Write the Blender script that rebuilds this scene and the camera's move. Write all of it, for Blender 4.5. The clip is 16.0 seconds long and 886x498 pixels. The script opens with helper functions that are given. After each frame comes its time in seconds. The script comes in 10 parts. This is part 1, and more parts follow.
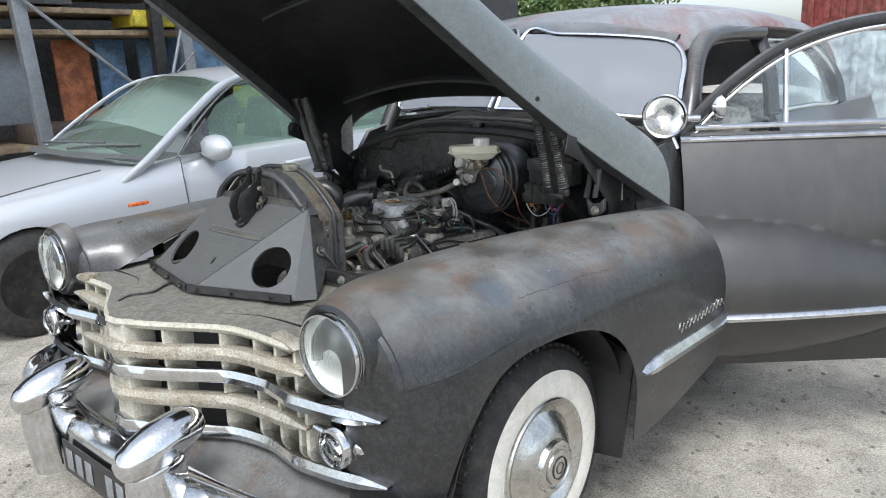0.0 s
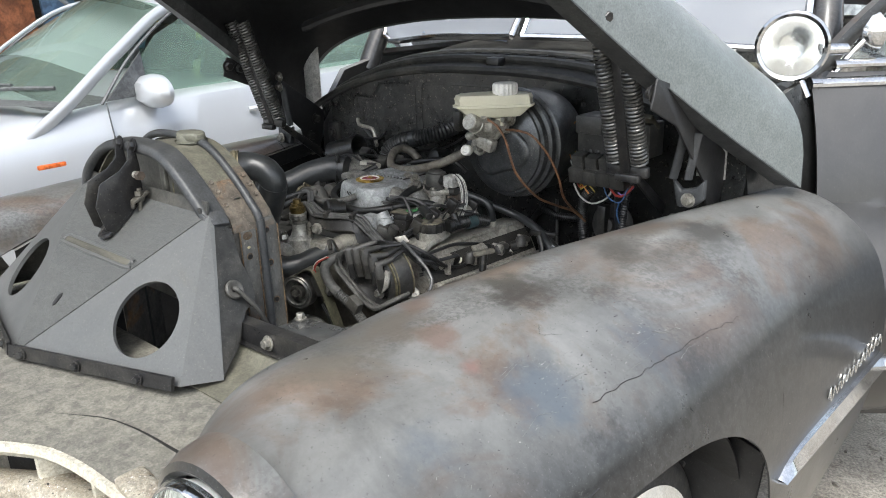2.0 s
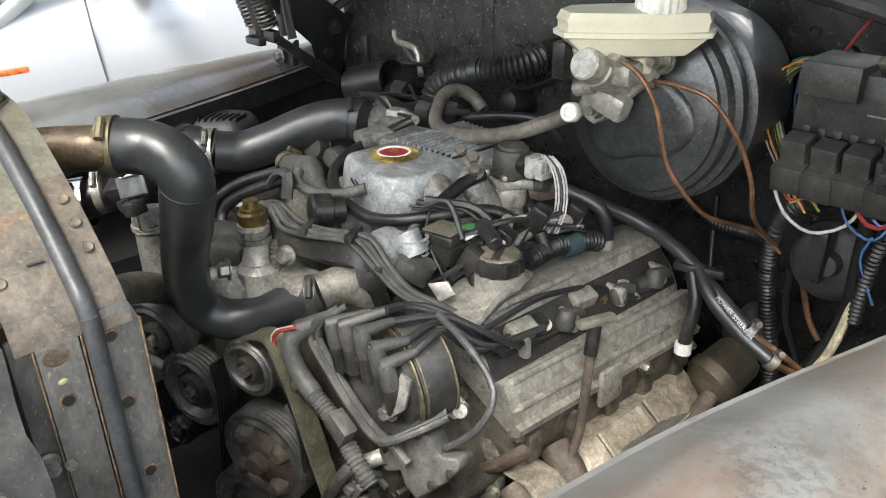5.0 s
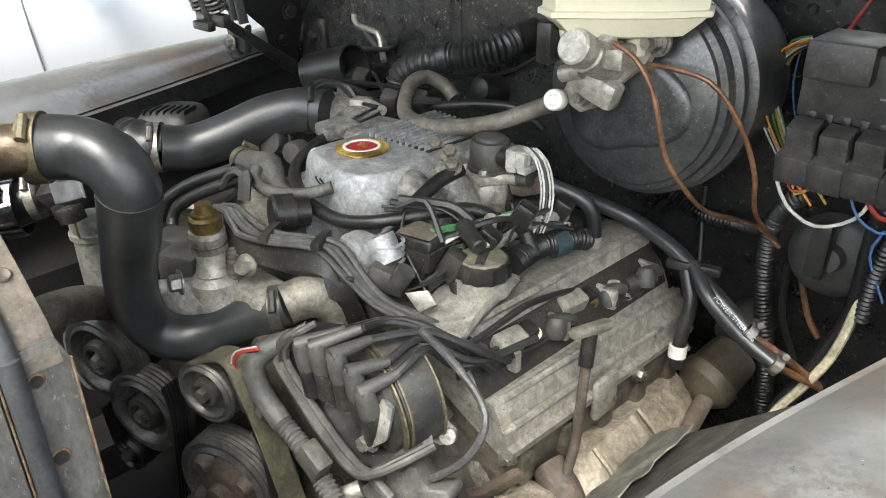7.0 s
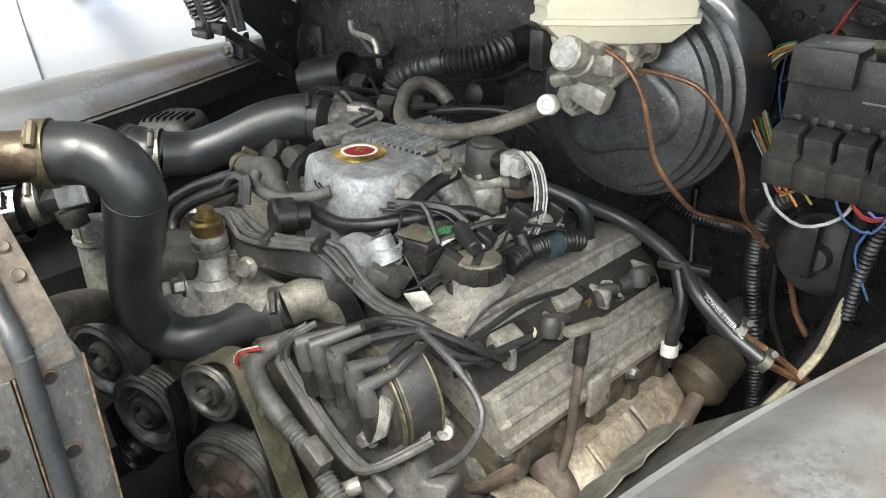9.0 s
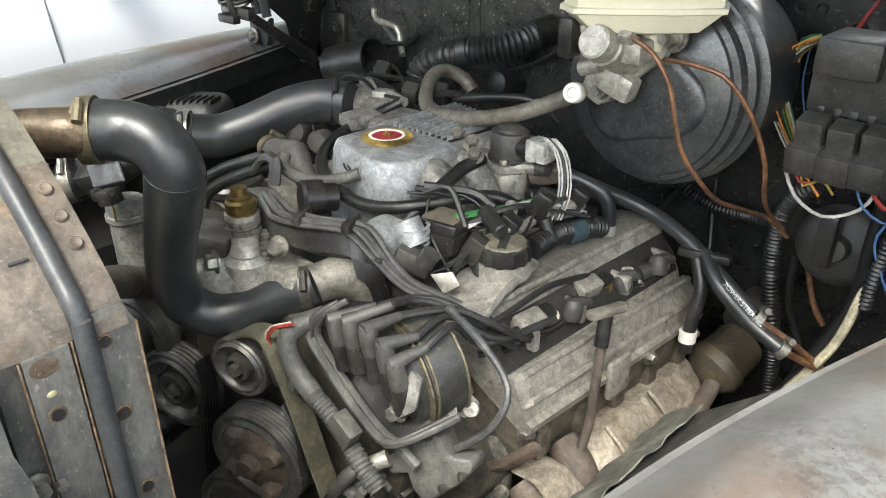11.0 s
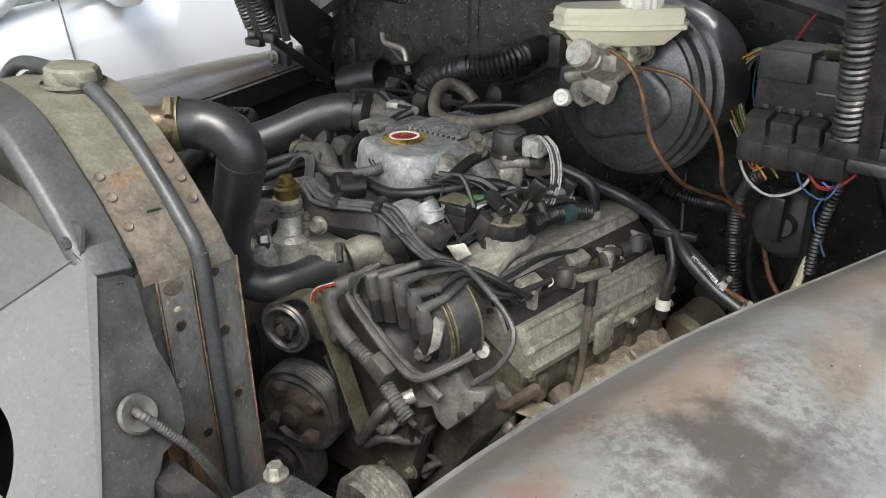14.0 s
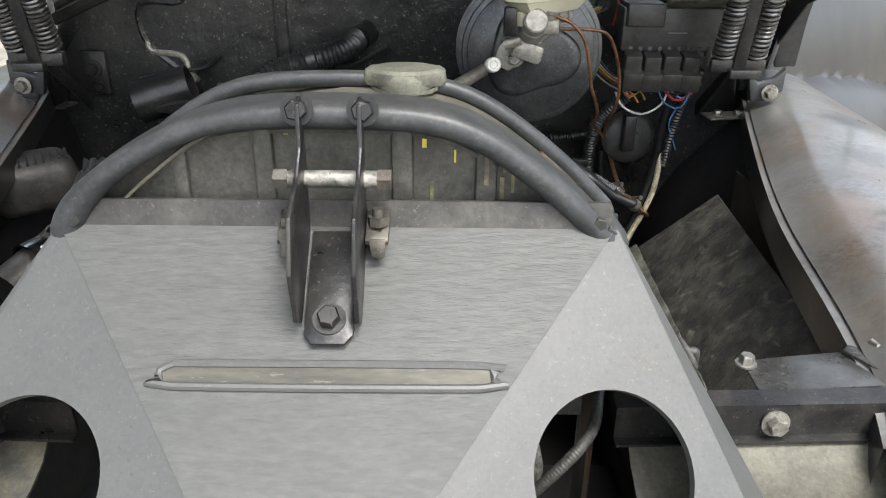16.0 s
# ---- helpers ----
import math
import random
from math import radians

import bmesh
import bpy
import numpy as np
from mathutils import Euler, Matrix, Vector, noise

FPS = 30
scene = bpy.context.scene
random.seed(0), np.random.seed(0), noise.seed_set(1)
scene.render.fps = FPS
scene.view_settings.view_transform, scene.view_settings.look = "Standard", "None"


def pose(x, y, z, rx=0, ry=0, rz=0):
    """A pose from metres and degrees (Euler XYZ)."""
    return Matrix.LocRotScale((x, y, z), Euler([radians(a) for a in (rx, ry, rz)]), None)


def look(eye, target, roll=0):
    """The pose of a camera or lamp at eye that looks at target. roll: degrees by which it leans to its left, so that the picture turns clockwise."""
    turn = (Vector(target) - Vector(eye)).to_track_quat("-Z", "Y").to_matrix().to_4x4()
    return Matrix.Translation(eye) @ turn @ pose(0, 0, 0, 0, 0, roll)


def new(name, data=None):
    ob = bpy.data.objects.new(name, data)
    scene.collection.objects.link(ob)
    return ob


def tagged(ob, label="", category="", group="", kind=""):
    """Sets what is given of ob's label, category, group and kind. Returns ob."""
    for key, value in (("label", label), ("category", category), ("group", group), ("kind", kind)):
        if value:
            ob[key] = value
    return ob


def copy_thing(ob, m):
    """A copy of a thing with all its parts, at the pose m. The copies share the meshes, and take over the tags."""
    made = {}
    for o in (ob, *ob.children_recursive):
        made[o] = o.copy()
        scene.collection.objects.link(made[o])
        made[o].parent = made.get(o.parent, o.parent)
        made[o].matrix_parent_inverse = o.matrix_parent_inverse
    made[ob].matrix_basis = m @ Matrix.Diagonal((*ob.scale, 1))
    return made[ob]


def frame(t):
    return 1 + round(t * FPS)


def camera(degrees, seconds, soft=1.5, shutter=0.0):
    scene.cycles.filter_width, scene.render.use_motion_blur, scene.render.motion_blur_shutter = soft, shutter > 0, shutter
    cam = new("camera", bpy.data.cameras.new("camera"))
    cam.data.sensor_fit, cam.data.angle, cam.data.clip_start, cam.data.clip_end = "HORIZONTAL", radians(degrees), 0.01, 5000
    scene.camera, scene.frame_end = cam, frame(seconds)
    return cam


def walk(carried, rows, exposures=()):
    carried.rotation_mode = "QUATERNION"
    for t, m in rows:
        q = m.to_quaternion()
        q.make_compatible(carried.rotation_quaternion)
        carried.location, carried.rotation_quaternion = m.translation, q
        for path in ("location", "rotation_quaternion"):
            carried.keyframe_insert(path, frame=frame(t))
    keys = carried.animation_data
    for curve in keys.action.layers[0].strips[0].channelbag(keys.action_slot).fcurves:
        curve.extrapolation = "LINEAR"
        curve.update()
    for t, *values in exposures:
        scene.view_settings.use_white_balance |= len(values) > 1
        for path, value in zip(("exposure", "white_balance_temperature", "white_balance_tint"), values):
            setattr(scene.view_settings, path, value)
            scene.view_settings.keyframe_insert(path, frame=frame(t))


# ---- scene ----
cam = camera(59.9, 16.0, 1.0)
PATH = [
    (0, (2.211, -1.766, 1.584), (0.913, -0.319, 1.111), -1.6),
    (0.5, (2.007, -1.602, 1.574), (0.725, -0.153, 1.065), -1.8),
    (1, (1.839, -1.389, 1.562), (0.558, 0.052, 1.032), -2.1),
    (1.5, (1.685, -1.156, 1.552), (0.385, 0.262, 1.005), -1.9),
    (2, (1.501, -0.968, 1.512), (0.226, 0.436, 0.877), -2.0),
    (2.5, (1.302, -0.793, 1.503), (0.076, 0.619, 0.793), -2.4),
    (3, (1.157, -0.63, 1.481), (-0.096, 0.713, 0.691), -2.0),
    (3.5, (1.072, -0.473, 1.475), (-0.26, 0.771, 0.651), -1.3),
    (4, (0.997, -0.389, 1.455), (-0.352, 0.811, 0.593), -0.8),
    (4.2, (0.964, -0.364, 1.449), (-0.383, 0.832, 0.581), -0.8),
    (6.3, (0.78, -0.243, 1.392), (-0.468, 1.035, 0.491), -0.9),
    (6.5, (0.775, -0.24, 1.394), (-0.464, 1.042, 0.486), -0.8),
    (7, (0.771, -0.243, 1.398), (-0.461, 1.043, 0.488), -0.7),
    (7.5, (0.78, -0.242, 1.401), (-0.46, 1.039, 0.495), -1.0),
    (8, (0.784, -0.248, 1.404), (-0.447, 1.043, 0.501), -0.8),
    (10.5, (0.788, -0.283, 1.405), (-0.439, 1.017, 0.508), -0.9),
    (11, (0.786, -0.295, 1.404), (-0.45, 0.982, 0.488), -0.1),
    (11.5, (0.787, -0.301, 1.402), (-0.458, 0.965, 0.481), 0.4),
    (12, (0.791, -0.304, 1.402), (-0.452, 0.965, 0.483), 0.4),
    (12.5, (0.798, -0.312, 1.407), (-0.459, 0.941, 0.485), 0.5),
    (13, (0.845, -0.345, 1.413), (-0.469, 0.873, 0.524), 0.6),
    (13.5, (0.917, -0.381, 1.417), (-0.463, 0.774, 0.546), -0.1),
    (14, (0.902, -0.469, 1.422), (-0.336, 0.853, 0.572), -0.4),
    (14.5, (0.81, -0.641, 1.441), (-0.14, 0.916, 0.62), -0.5),
    (15, (0.612, -0.717, 1.421), (-0.013, 0.99, 0.588), -0.7),
    (15.5, (0.369, -0.784, 1.416), (0.081, 1.004, 0.569), 0.1),
    (16, (0.094, -0.88, 1.413), (0.099, 0.928, 0.559), 0.6),
]
EXPO = [(0.0, 1.2, 6150, 8), (1.5, 1.48, 6350, 8), (2.5, 1.75, 6550, 8), (3.5, 1.98, 6650, 8), (6.5, 2.5, 6700, 6), (12.5, 2.43, 6700, 6), (13.5, 2.1, 6720, 6), (14.5, 1.95, 6720, 7), (16.0, 1.80, 6600, 9)]
walk(cam, [(t, look(eye, target, roll)) for t, eye, target, roll in PATH], EXPO)

# ---------- world and light ----------
world = bpy.data.worlds.new("sky")
scene.world = world
world.use_nodes = True
wn = world.node_tree
sky = wn.nodes.new("ShaderNodeTexSky")
sky.sky_type = "NISHITA"
sky.sun_disc = False
sky.sun_elevation, sky.sun_rotation = radians(55), radians(150)
sky.air_density, sky.dust_density, sky.ozone_density = 1.0, 3.0, 1.0
hsv = wn.nodes.new("ShaderNodeHueSaturation")
hsv.inputs["Saturation"].default_value = 0.5
wn.links.new(sky.outputs[0], hsv.inputs["Color"])
wn.links.new(hsv.outputs[0], wn.nodes["Background"].inputs[0])
wn.nodes["Background"].inputs[1].default_value = 0.13
sun = new("sun", bpy.data.lights.new("sun", "SUN"))
sun.data.energy, sun.data.angle, sun.data.color = 1.15, radians(24), (1.0, 0.99, 0.97)
sun.matrix_world = look((2, -4, 8), (0, 0, 0))


# ---------- materials ----------
def material(name, base, rough=0.5, metal=0.0, mottle=None, amount=0.5, scale=6.0, grain=0.18, grain_scale=220.0,
             bump=0.25, bump_scale=80.0, coat=0.0, rust=None, rust_scale=3.0, rust_amount=0.45, rough_var=0.14, detail=5.0, piece=0.0, dirt=0.5, dirt_scale=34.0, dust=0.12, dust_or_sheen_colour=(0.20, 0.185, 0.155), dust_patch=None, speck=0.35, speck_scale=260.0, speck_colour=(0.27, 0.25, 0.21), stretch=None, gloss=0.5, dust_from=0.35, dust_soft=0.15, dust_scale=0.0, stipple=0.0):
    """Principled surface: base colour, a second mottled colour, fine grain, patches of a third colour, bump."""
    m = bpy.data.materials.new(name)
    if max(base) < 0.065 and not dust_patch:
        dust, speck, dirt = dust * 0.35, speck * 0.7, dirt * 0.8
    m.use_nodes = True
    t = m.node_tree
    b = t.nodes["Principled BSDF"]
    co = t.nodes.new("ShaderNodeTexCoord").outputs["Object"]
    if stretch:
        vm = t.nodes.new("ShaderNodeVectorMath")
        vm.operation = "MULTIPLY"
        vm.inputs[1].default_value = stretch
        t.links.new(co, vm.inputs[0])
        co = vm.outputs[0]

    def noise_tex(sc, det, dist=0.0):
        n = t.nodes.new("ShaderNodeTexNoise")
        n.inputs["Scale"].default_value, n.inputs["Detail"].default_value, n.inputs["Distortion"].default_value = sc, det, dist
        n.inputs["Roughness"].default_value = 0.64
        t.links.new(co, n.inputs["Vector"])
        return n.outputs["Fac"]

    def ramp(fac, lo, hi):
        r = t.nodes.new("ShaderNodeMapRange")
        r.inputs["From Min"].default_value, r.inputs["From Max"].default_value = lo, hi
        t.links.new(fac, r.inputs["Value"])
        return r.outputs[0]

    def mix(fac, a, c, mode="MIX"):
        x = t.nodes.new("ShaderNodeMix")
        x.data_type, x.blend_type = "RGBA", mode
        for s, v in ((x.inputs[0], fac), (x.inputs[6], a), (x.inputs[7], c)):
            if isinstance(v, (int, float)):
                s.default_value = v
            elif isinstance(v, tuple):
                s.default_value = (*v, 1)
            else:
                t.links.new(v, s)
        return x.outputs[2]

    col = base
    if mottle:
        col = mix(ramp(noise_tex(scale, detail, 0.4), 0.62 - amount * 0.4, 0.62 + 0.12), base, mottle)
    if rust:
        col = mix(ramp(noise_tex(rust_scale, 8.0, 0.6), 1 - rust_amount, 1 - rust_amount + 0.12), col, rust)
    g = noise_tex(grain_scale, 4.0)
    col = mix(min(1.0, grain * 1.5), col, mix(ramp(g, 0.3, 0.7), (0, 0, 0), (1, 1, 1)), "OVERLAY")
    if dirt:
        col = mix(dirt, col, mix(ramp(noise_tex(dirt_scale, 12.0, 0.6), 0.40, 0.60), (0.16, 0.155, 0.145), (1.38, 1.37, 1.33)), "MULTIPLY")
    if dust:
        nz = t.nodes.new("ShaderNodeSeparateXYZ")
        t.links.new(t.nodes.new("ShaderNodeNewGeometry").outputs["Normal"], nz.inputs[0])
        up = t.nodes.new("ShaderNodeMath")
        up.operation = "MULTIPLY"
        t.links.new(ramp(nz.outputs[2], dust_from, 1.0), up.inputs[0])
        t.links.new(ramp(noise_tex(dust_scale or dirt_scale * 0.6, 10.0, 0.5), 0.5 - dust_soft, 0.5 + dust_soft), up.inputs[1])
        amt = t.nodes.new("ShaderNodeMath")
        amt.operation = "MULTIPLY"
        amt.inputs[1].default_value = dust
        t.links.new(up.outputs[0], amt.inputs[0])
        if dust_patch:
            dust_or_sheen_colour = mix(ramp(noise_tex(3.1, 9.0, 0.8), 0.50, 0.60), dust_or_sheen_colour, dust_patch)
        col = mix(amt.outputs[0], col, dust_or_sheen_colour)
    if stipple:
        both = t.nodes.new("ShaderNodeMath")
        both.operation = "MULTIPLY"
        t.links.new(ramp(noise_tex(2.6, 7.0, 1.2), 0.47, 0.60), both.inputs[0])
        t.links.new(ramp(noise_tex(110.0, 9.0, 0.4), 0.44, 0.58), both.inputs[1])
        some = t.nodes.new("ShaderNodeMath")
        some.operation = "MULTIPLY"
        some.inputs[1].default_value = stipple
        t.links.new(both.outputs[0], some.inputs[0])
        col = mix(some.outputs[0], col, (0.022, 0.020, 0.018))
    if speck:
        pale = t.nodes.new("ShaderNodeMath")
        pale.operation = "MULTIPLY"
        pale.inputs[1].default_value = speck
        t.links.new(ramp(noise_tex(speck_scale, 3.0, 0.3), 0.63, 0.68), pale.inputs[0])
        col = mix(pale.outputs[0], col, speck_colour)
        black = t.nodes.new("ShaderNodeMath")
        black.operation = "MULTIPLY"
        black.inputs[1].default_value = speck
        t.links.new(ramp(noise_tex(speck_scale * 0.63, 4.0, 0.3), 0.63, 0.67), black.inputs[0])
        col = mix(black.outputs[0], col, (0.012, 0.011, 0.010))
    if piece:
        info = t.nodes.new("ShaderNodeObjectInfo").outputs["Random"]
        col = mix(piece, col, mix(info, (0, 0, 0), (1, 1, 1)), "OVERLAY")
    if isinstance(col, tuple):
        b.inputs["Base Color"].default_value = (*col, 1)
    else:
        t.links.new(col, b.inputs["Base Color"])
    b.inputs["Metallic"].default_value = metal
    b.inputs["Specular IOR Level"].default_value = gloss
    rr = t.nodes.new("ShaderNodeMapRange")
    rr.inputs["To Min"].default_value, rr.inputs["To Max"].default_value = max(0.02, rough - rough_var), min(1, rough + rough_var)
    t.links.new(noise_tex(scale * 2.3, 6.0), rr.inputs["Value"])
    t.links.new(rr.outputs[0], b.inputs["Roughness"])
    b.inputs["Coat Weight"].default_value = coat
    b.inputs["Coat Roughness"].default_value = 0.08
    if bump:
        bp = t.nodes.new("ShaderNodeBump")
        bp.inputs["Strength"].default_value, bp.inputs["Distance"].default_value = bump, 0.004
        t.links.new(noise_tex(bump_scale, 6.0), bp.inputs["Height"])
        t.links.new(bp.outputs[0], b.inputs["Normal"])
    return m


def glass(name, tint=(0.9, 0.95, 0.93), rough=0.02, dirt=0.25, haze=0.0, ior=1.45):
    m = bpy.data.materials.new(name)
    m.use_nodes = True
    t = m.node_tree
    b = t.nodes["Principled BSDF"]
    b.inputs["Base Color"].default_value = (*tint, 1)
    b.inputs["Roughness"].default_value = rough
    b.inputs["IOR"].default_value = ior
    b.inputs["Coat Weight"].default_value = 0.0 if ior > 1.2 else 0.8
    n = t.nodes.new("ShaderNodeTexNoise")
    n.inputs["Scale"].default_value, n.inputs["Detail"].default_value = 5.0, 8.0
    r = t.nodes.new("ShaderNodeMapRange")
    r.inputs["From Min"].default_value, r.inputs["From Max"].default_value = 0.5, 0.75
    r.inputs["To Min"].default_value, r.inputs["To Max"].default_value = 1.0 - haze, 1.0 - haze - dirt
    t.links.new(n.outputs["Fac"], r.inputs["Value"])
    t.links.new(r.outputs[0], b.inputs["Transmission Weight"])
    return m


# dust on upward faces is paled further to carry the sky's sheen
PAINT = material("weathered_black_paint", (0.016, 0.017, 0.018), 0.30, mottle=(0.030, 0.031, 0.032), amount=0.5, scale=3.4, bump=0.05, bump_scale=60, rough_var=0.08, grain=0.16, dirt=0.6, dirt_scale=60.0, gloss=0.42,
                 dust=0.95, dust_from=0.42, dust_soft=0.48, dust_scale=6.0, dust_or_sheen_colour=(0.285, 0.285, 0.272), dust_patch=(0.24, 0.185, 0.145), coat=0.35, stipple=0.45, speck=0.3, speck_scale=230.0, speck_colour=(0.17, 0.165, 0.155))
DOORPAINT = material("aged_black_door_paint", (0.020, 0.020, 0.020), 0.33, mottle=(0.040, 0.037, 0.033), amount=0.6, scale=1.6, bump=0.03, bump_scale=40, rough_var=0.10, grain=0.08, dirt=0.35, dirt_scale=9.0, gloss=0.8, dust=0.35, dust_from=0.25, dust_soft=0.3, dust_scale=5.0, dust_or_sheen_colour=(0.20, 0.20, 0.195), speck=0.08, stretch=(1, 1, 0.45))


def stain_and_sheen(mat, spots):
    """Lay soft-edged stains and painted sheen of given colour, place and size over a paint."""
    t = mat.node_tree
    b = t.nodes["Principled BSDF"]
    co = t.nodes.new("ShaderNodeTexCoord").outputs["Object"]
    for (x, y, z), size, colour, amount, fine in spots:
        n = t.nodes.new("ShaderNodeTexNoise")
        n.inputs["Scale"].default_value, n.inputs["Detail"].default_value, n.inputs["Roughness"].default_value = fine, 9.0, 0.68
        t.links.new(co, n.inputs["Vector"])
        d = t.nodes.new("ShaderNodeVectorMath")
        d.operation = "DISTANCE"
        d.inputs[1].default_value = (x, y, z)
        t.links.new(co, d.inputs[0])
        far = t.nodes.new("ShaderNodeMapRange")
        far.inputs["From Min"].default_value, far.inputs["From Max"].default_value = 0.0, size
        far.inputs["To Min"].default_value, far.inputs["To Max"].default_value = 0.42, -0.30
        t.links.new(d.outputs["Value"], far.inputs["Value"])
        add = t.nodes.new("ShaderNodeMath")
        add.operation = "ADD"
        t.links.new(far.outputs[0], add.inputs[0])
        t.links.new(n.outputs["Fac"], add.inputs[1])
        cut = t.nodes.new("ShaderNodeMapRange")
        cut.inputs["From Min"].default_value, cut.inputs["From Max"].default_value = 0.55, 0.78
        cut.inputs["To Max"].default_value = amount
        t.links.new(add.outputs[0], cut.inputs["Value"])
        mx = t.nodes.new("ShaderNodeMix")
        mx.data_type = "RGBA"
        t.links.new(cut.outputs[0], mx.inputs[0])
        t.links.new(b.inputs["Base Color"].links[0].from_socket, mx.inputs[6])
        mx.inputs[7].default_value = (*colour, 1)
        t.links.new(mx.outputs[2], b.inputs["Base Color"])


# rust-brown and dark stains; the bluish spots paint reflected sky into the colour
stain_and_sheen(PAINT, [((0.655, -0.10, 1.0), 0.10, (0.125, 0.083, 0.062), 0.7, 16), ((0.765, -0.17, 1.0), 0.09, (0.125, 0.078, 0.060), 0.65, 18), ((0.69, -0.20, 1.0), 0.16, (0.10, 0.085, 0.068), 0.7, 22),
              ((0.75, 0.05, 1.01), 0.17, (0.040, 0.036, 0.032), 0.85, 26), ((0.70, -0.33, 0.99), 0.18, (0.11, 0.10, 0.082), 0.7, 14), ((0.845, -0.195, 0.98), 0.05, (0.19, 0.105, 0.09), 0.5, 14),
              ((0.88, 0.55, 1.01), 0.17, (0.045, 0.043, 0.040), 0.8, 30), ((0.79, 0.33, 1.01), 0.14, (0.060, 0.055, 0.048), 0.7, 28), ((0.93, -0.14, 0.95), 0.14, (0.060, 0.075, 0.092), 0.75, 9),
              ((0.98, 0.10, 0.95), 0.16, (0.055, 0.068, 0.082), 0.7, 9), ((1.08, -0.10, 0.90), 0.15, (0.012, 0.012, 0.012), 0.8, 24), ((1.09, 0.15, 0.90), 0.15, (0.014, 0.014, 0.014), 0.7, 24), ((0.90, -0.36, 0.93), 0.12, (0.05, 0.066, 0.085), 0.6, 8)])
ROOF = material("roof_paint", (0.07, 0.075, 0.08), 0.4, mottle=(0.36, 0.37, 0.38), amount=0.8, scale=1.3, rust=(0.17, 0.06, 0.045), rust_scale=1.3, rust_amount=0.50, coat=0.2, dirt=0.15, dust=0.1, speck=0.2)
HOODP = material("hood_primer", (0.13, 0.147, 0.145), 0.36, mottle=(0.165, 0.18, 0.18), amount=0.5, scale=2.5, rust=(0.06, 0.065, 0.07), rust_scale=4.0, rust_amount=0.30, bump=0.03, dirt=0.12, dust=0.1, speck=0.15)
HOODEDGE = material("bonnet_edge_grey", (0.040, 0.042, 0.043), 0.4, mottle=(0.06, 0.062, 0.062), amount=0.5, scale=9, bump=0.1, dust=0.1)
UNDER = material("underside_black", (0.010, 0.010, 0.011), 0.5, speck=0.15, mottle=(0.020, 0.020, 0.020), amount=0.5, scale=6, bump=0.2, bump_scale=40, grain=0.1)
FIREWALL = material("glossy_black_firewall", (0.019, 0.020, 0.020), 0.19, mottle=(0.036, 0.037, 0.036), amount=0.5, scale=8, bump=0.7, bump_scale=28, speck=0.55, speck_scale=120, dirt=0.35)
DARK = material("black_metal", (0.015, 0.015, 0.016), 0.32, mottle=(0.045, 0.043, 0.038), amount=0.4, scale=16, bump=0.2, dust=0.08, speck=0.4)
PANEL = material("grey_primer_panel", (0.080, 0.083, 0.083), 0.44, mottle=(0.094, 0.095, 0.093), amount=0.6, scale=4, rust=(0.095, 0.092, 0.08), rust_scale=5, rust_amount=0.40, bump=0.05, bump_scale=45, grain=0.06, dirt=0.06, dust=0.05, speck=0.2)
BRUSHED = material("brushed_primer_panel", (0.072, 0.075, 0.073), 0.44, gloss=0.45, mottle=(0.084, 0.086, 0.083), amount=0.5, scale=14, bump=0.5, bump_scale=170, dirt=0.10, dirt_scale=120, grain=0.10, dust=0.05, speck=0, stretch=(0.28, 1, 1))
APRON = material("dusty_apron", (0.135, 0.130, 0.112), 0.7, mottle=(0.175, 0.167, 0.138), amount=0.6, scale=9, rust=(0.062, 0.060, 0.054), rust_scale=9, rust_amount=0.40, bump=0.4, bump_scale=25, grain=0.2, dirt=0.4, dirt_scale=50)
DUSTBLACK = material("dusty_black_steel", (0.030, 0.030, 0.029), 0.50, mottle=(0.080, 0.077, 0.068), amount=0.5, scale=10, bump=0.2, grain=0.12, dust=0.15)
HOOP = material("blue_black_steel_hoop", (0.036, 0.039, 0.042), 0.42, gloss=0.4, mottle=(0.052, 0.054, 0.056), amount=0.5, scale=9, bump=0.12, bump_scale=30, dirt=0.3, dust=0.3, speck=0.2)
BAFFLE = material("olive_grey_baffle", (0.075, 0.075, 0.068), 0.5, mottle=(0.10, 0.099, 0.088), amount=0.5, scale=9, rust=(0.16, 0.145, 0.10), rust_scale=11, rust_amount=0.30, bump=0.15, dirt=0.35, speck=0.2)
DULLALU = material("stained_alloy", (0.21, 0.20, 0.17), 0.55, 0.25, mottle=(0.12, 0.11, 0.09), amount=0.6, scale=16, bump=0.4, dirt=0.5)
RADTOP = material("radiator_olive_dust", (0.092, 0.089, 0.068), 0.60, mottle=(0.122, 0.116, 0.086), amount=0.6, scale=9, rust=(0.062, 0.063, 0.062), rust_scale=9, rust_amount=0.43, bump=0.25, bump_scale=35, dirt=0.3, speck=0.1)
TAN = material("tan_rust_shoulder", (0.105, 0.084, 0.064), 0.62, mottle=(0.085, 0.076, 0.062), amount=0.6, scale=12, rust=(0.15, 0.090, 0.050), rust_scale=14, rust_amount=0.41, bump=0.25, bump_scale=50, dirt=0.45, dirt_scale=45, speck=0.3)
SIDERUST = material("dark_rusty_channel", (0.070, 0.070, 0.067), 0.45, mottle=(0.105, 0.099, 0.088), amount=0.6, scale=13, rust=(0.17, 0.088, 0.036), rust_scale=13, rust_amount=0.455, bump=0.35, bump_scale=60, dirt=0.4, dirt_scale=40, speck=0.4, stretch=(1, 1, 0.5))
OLDPAINT = material("faded_yellow_paint", (0.24, 0.22, 0.13), 0.6, mottle=(0.12, 0.115, 0.085), amount=0.6, scale=40)
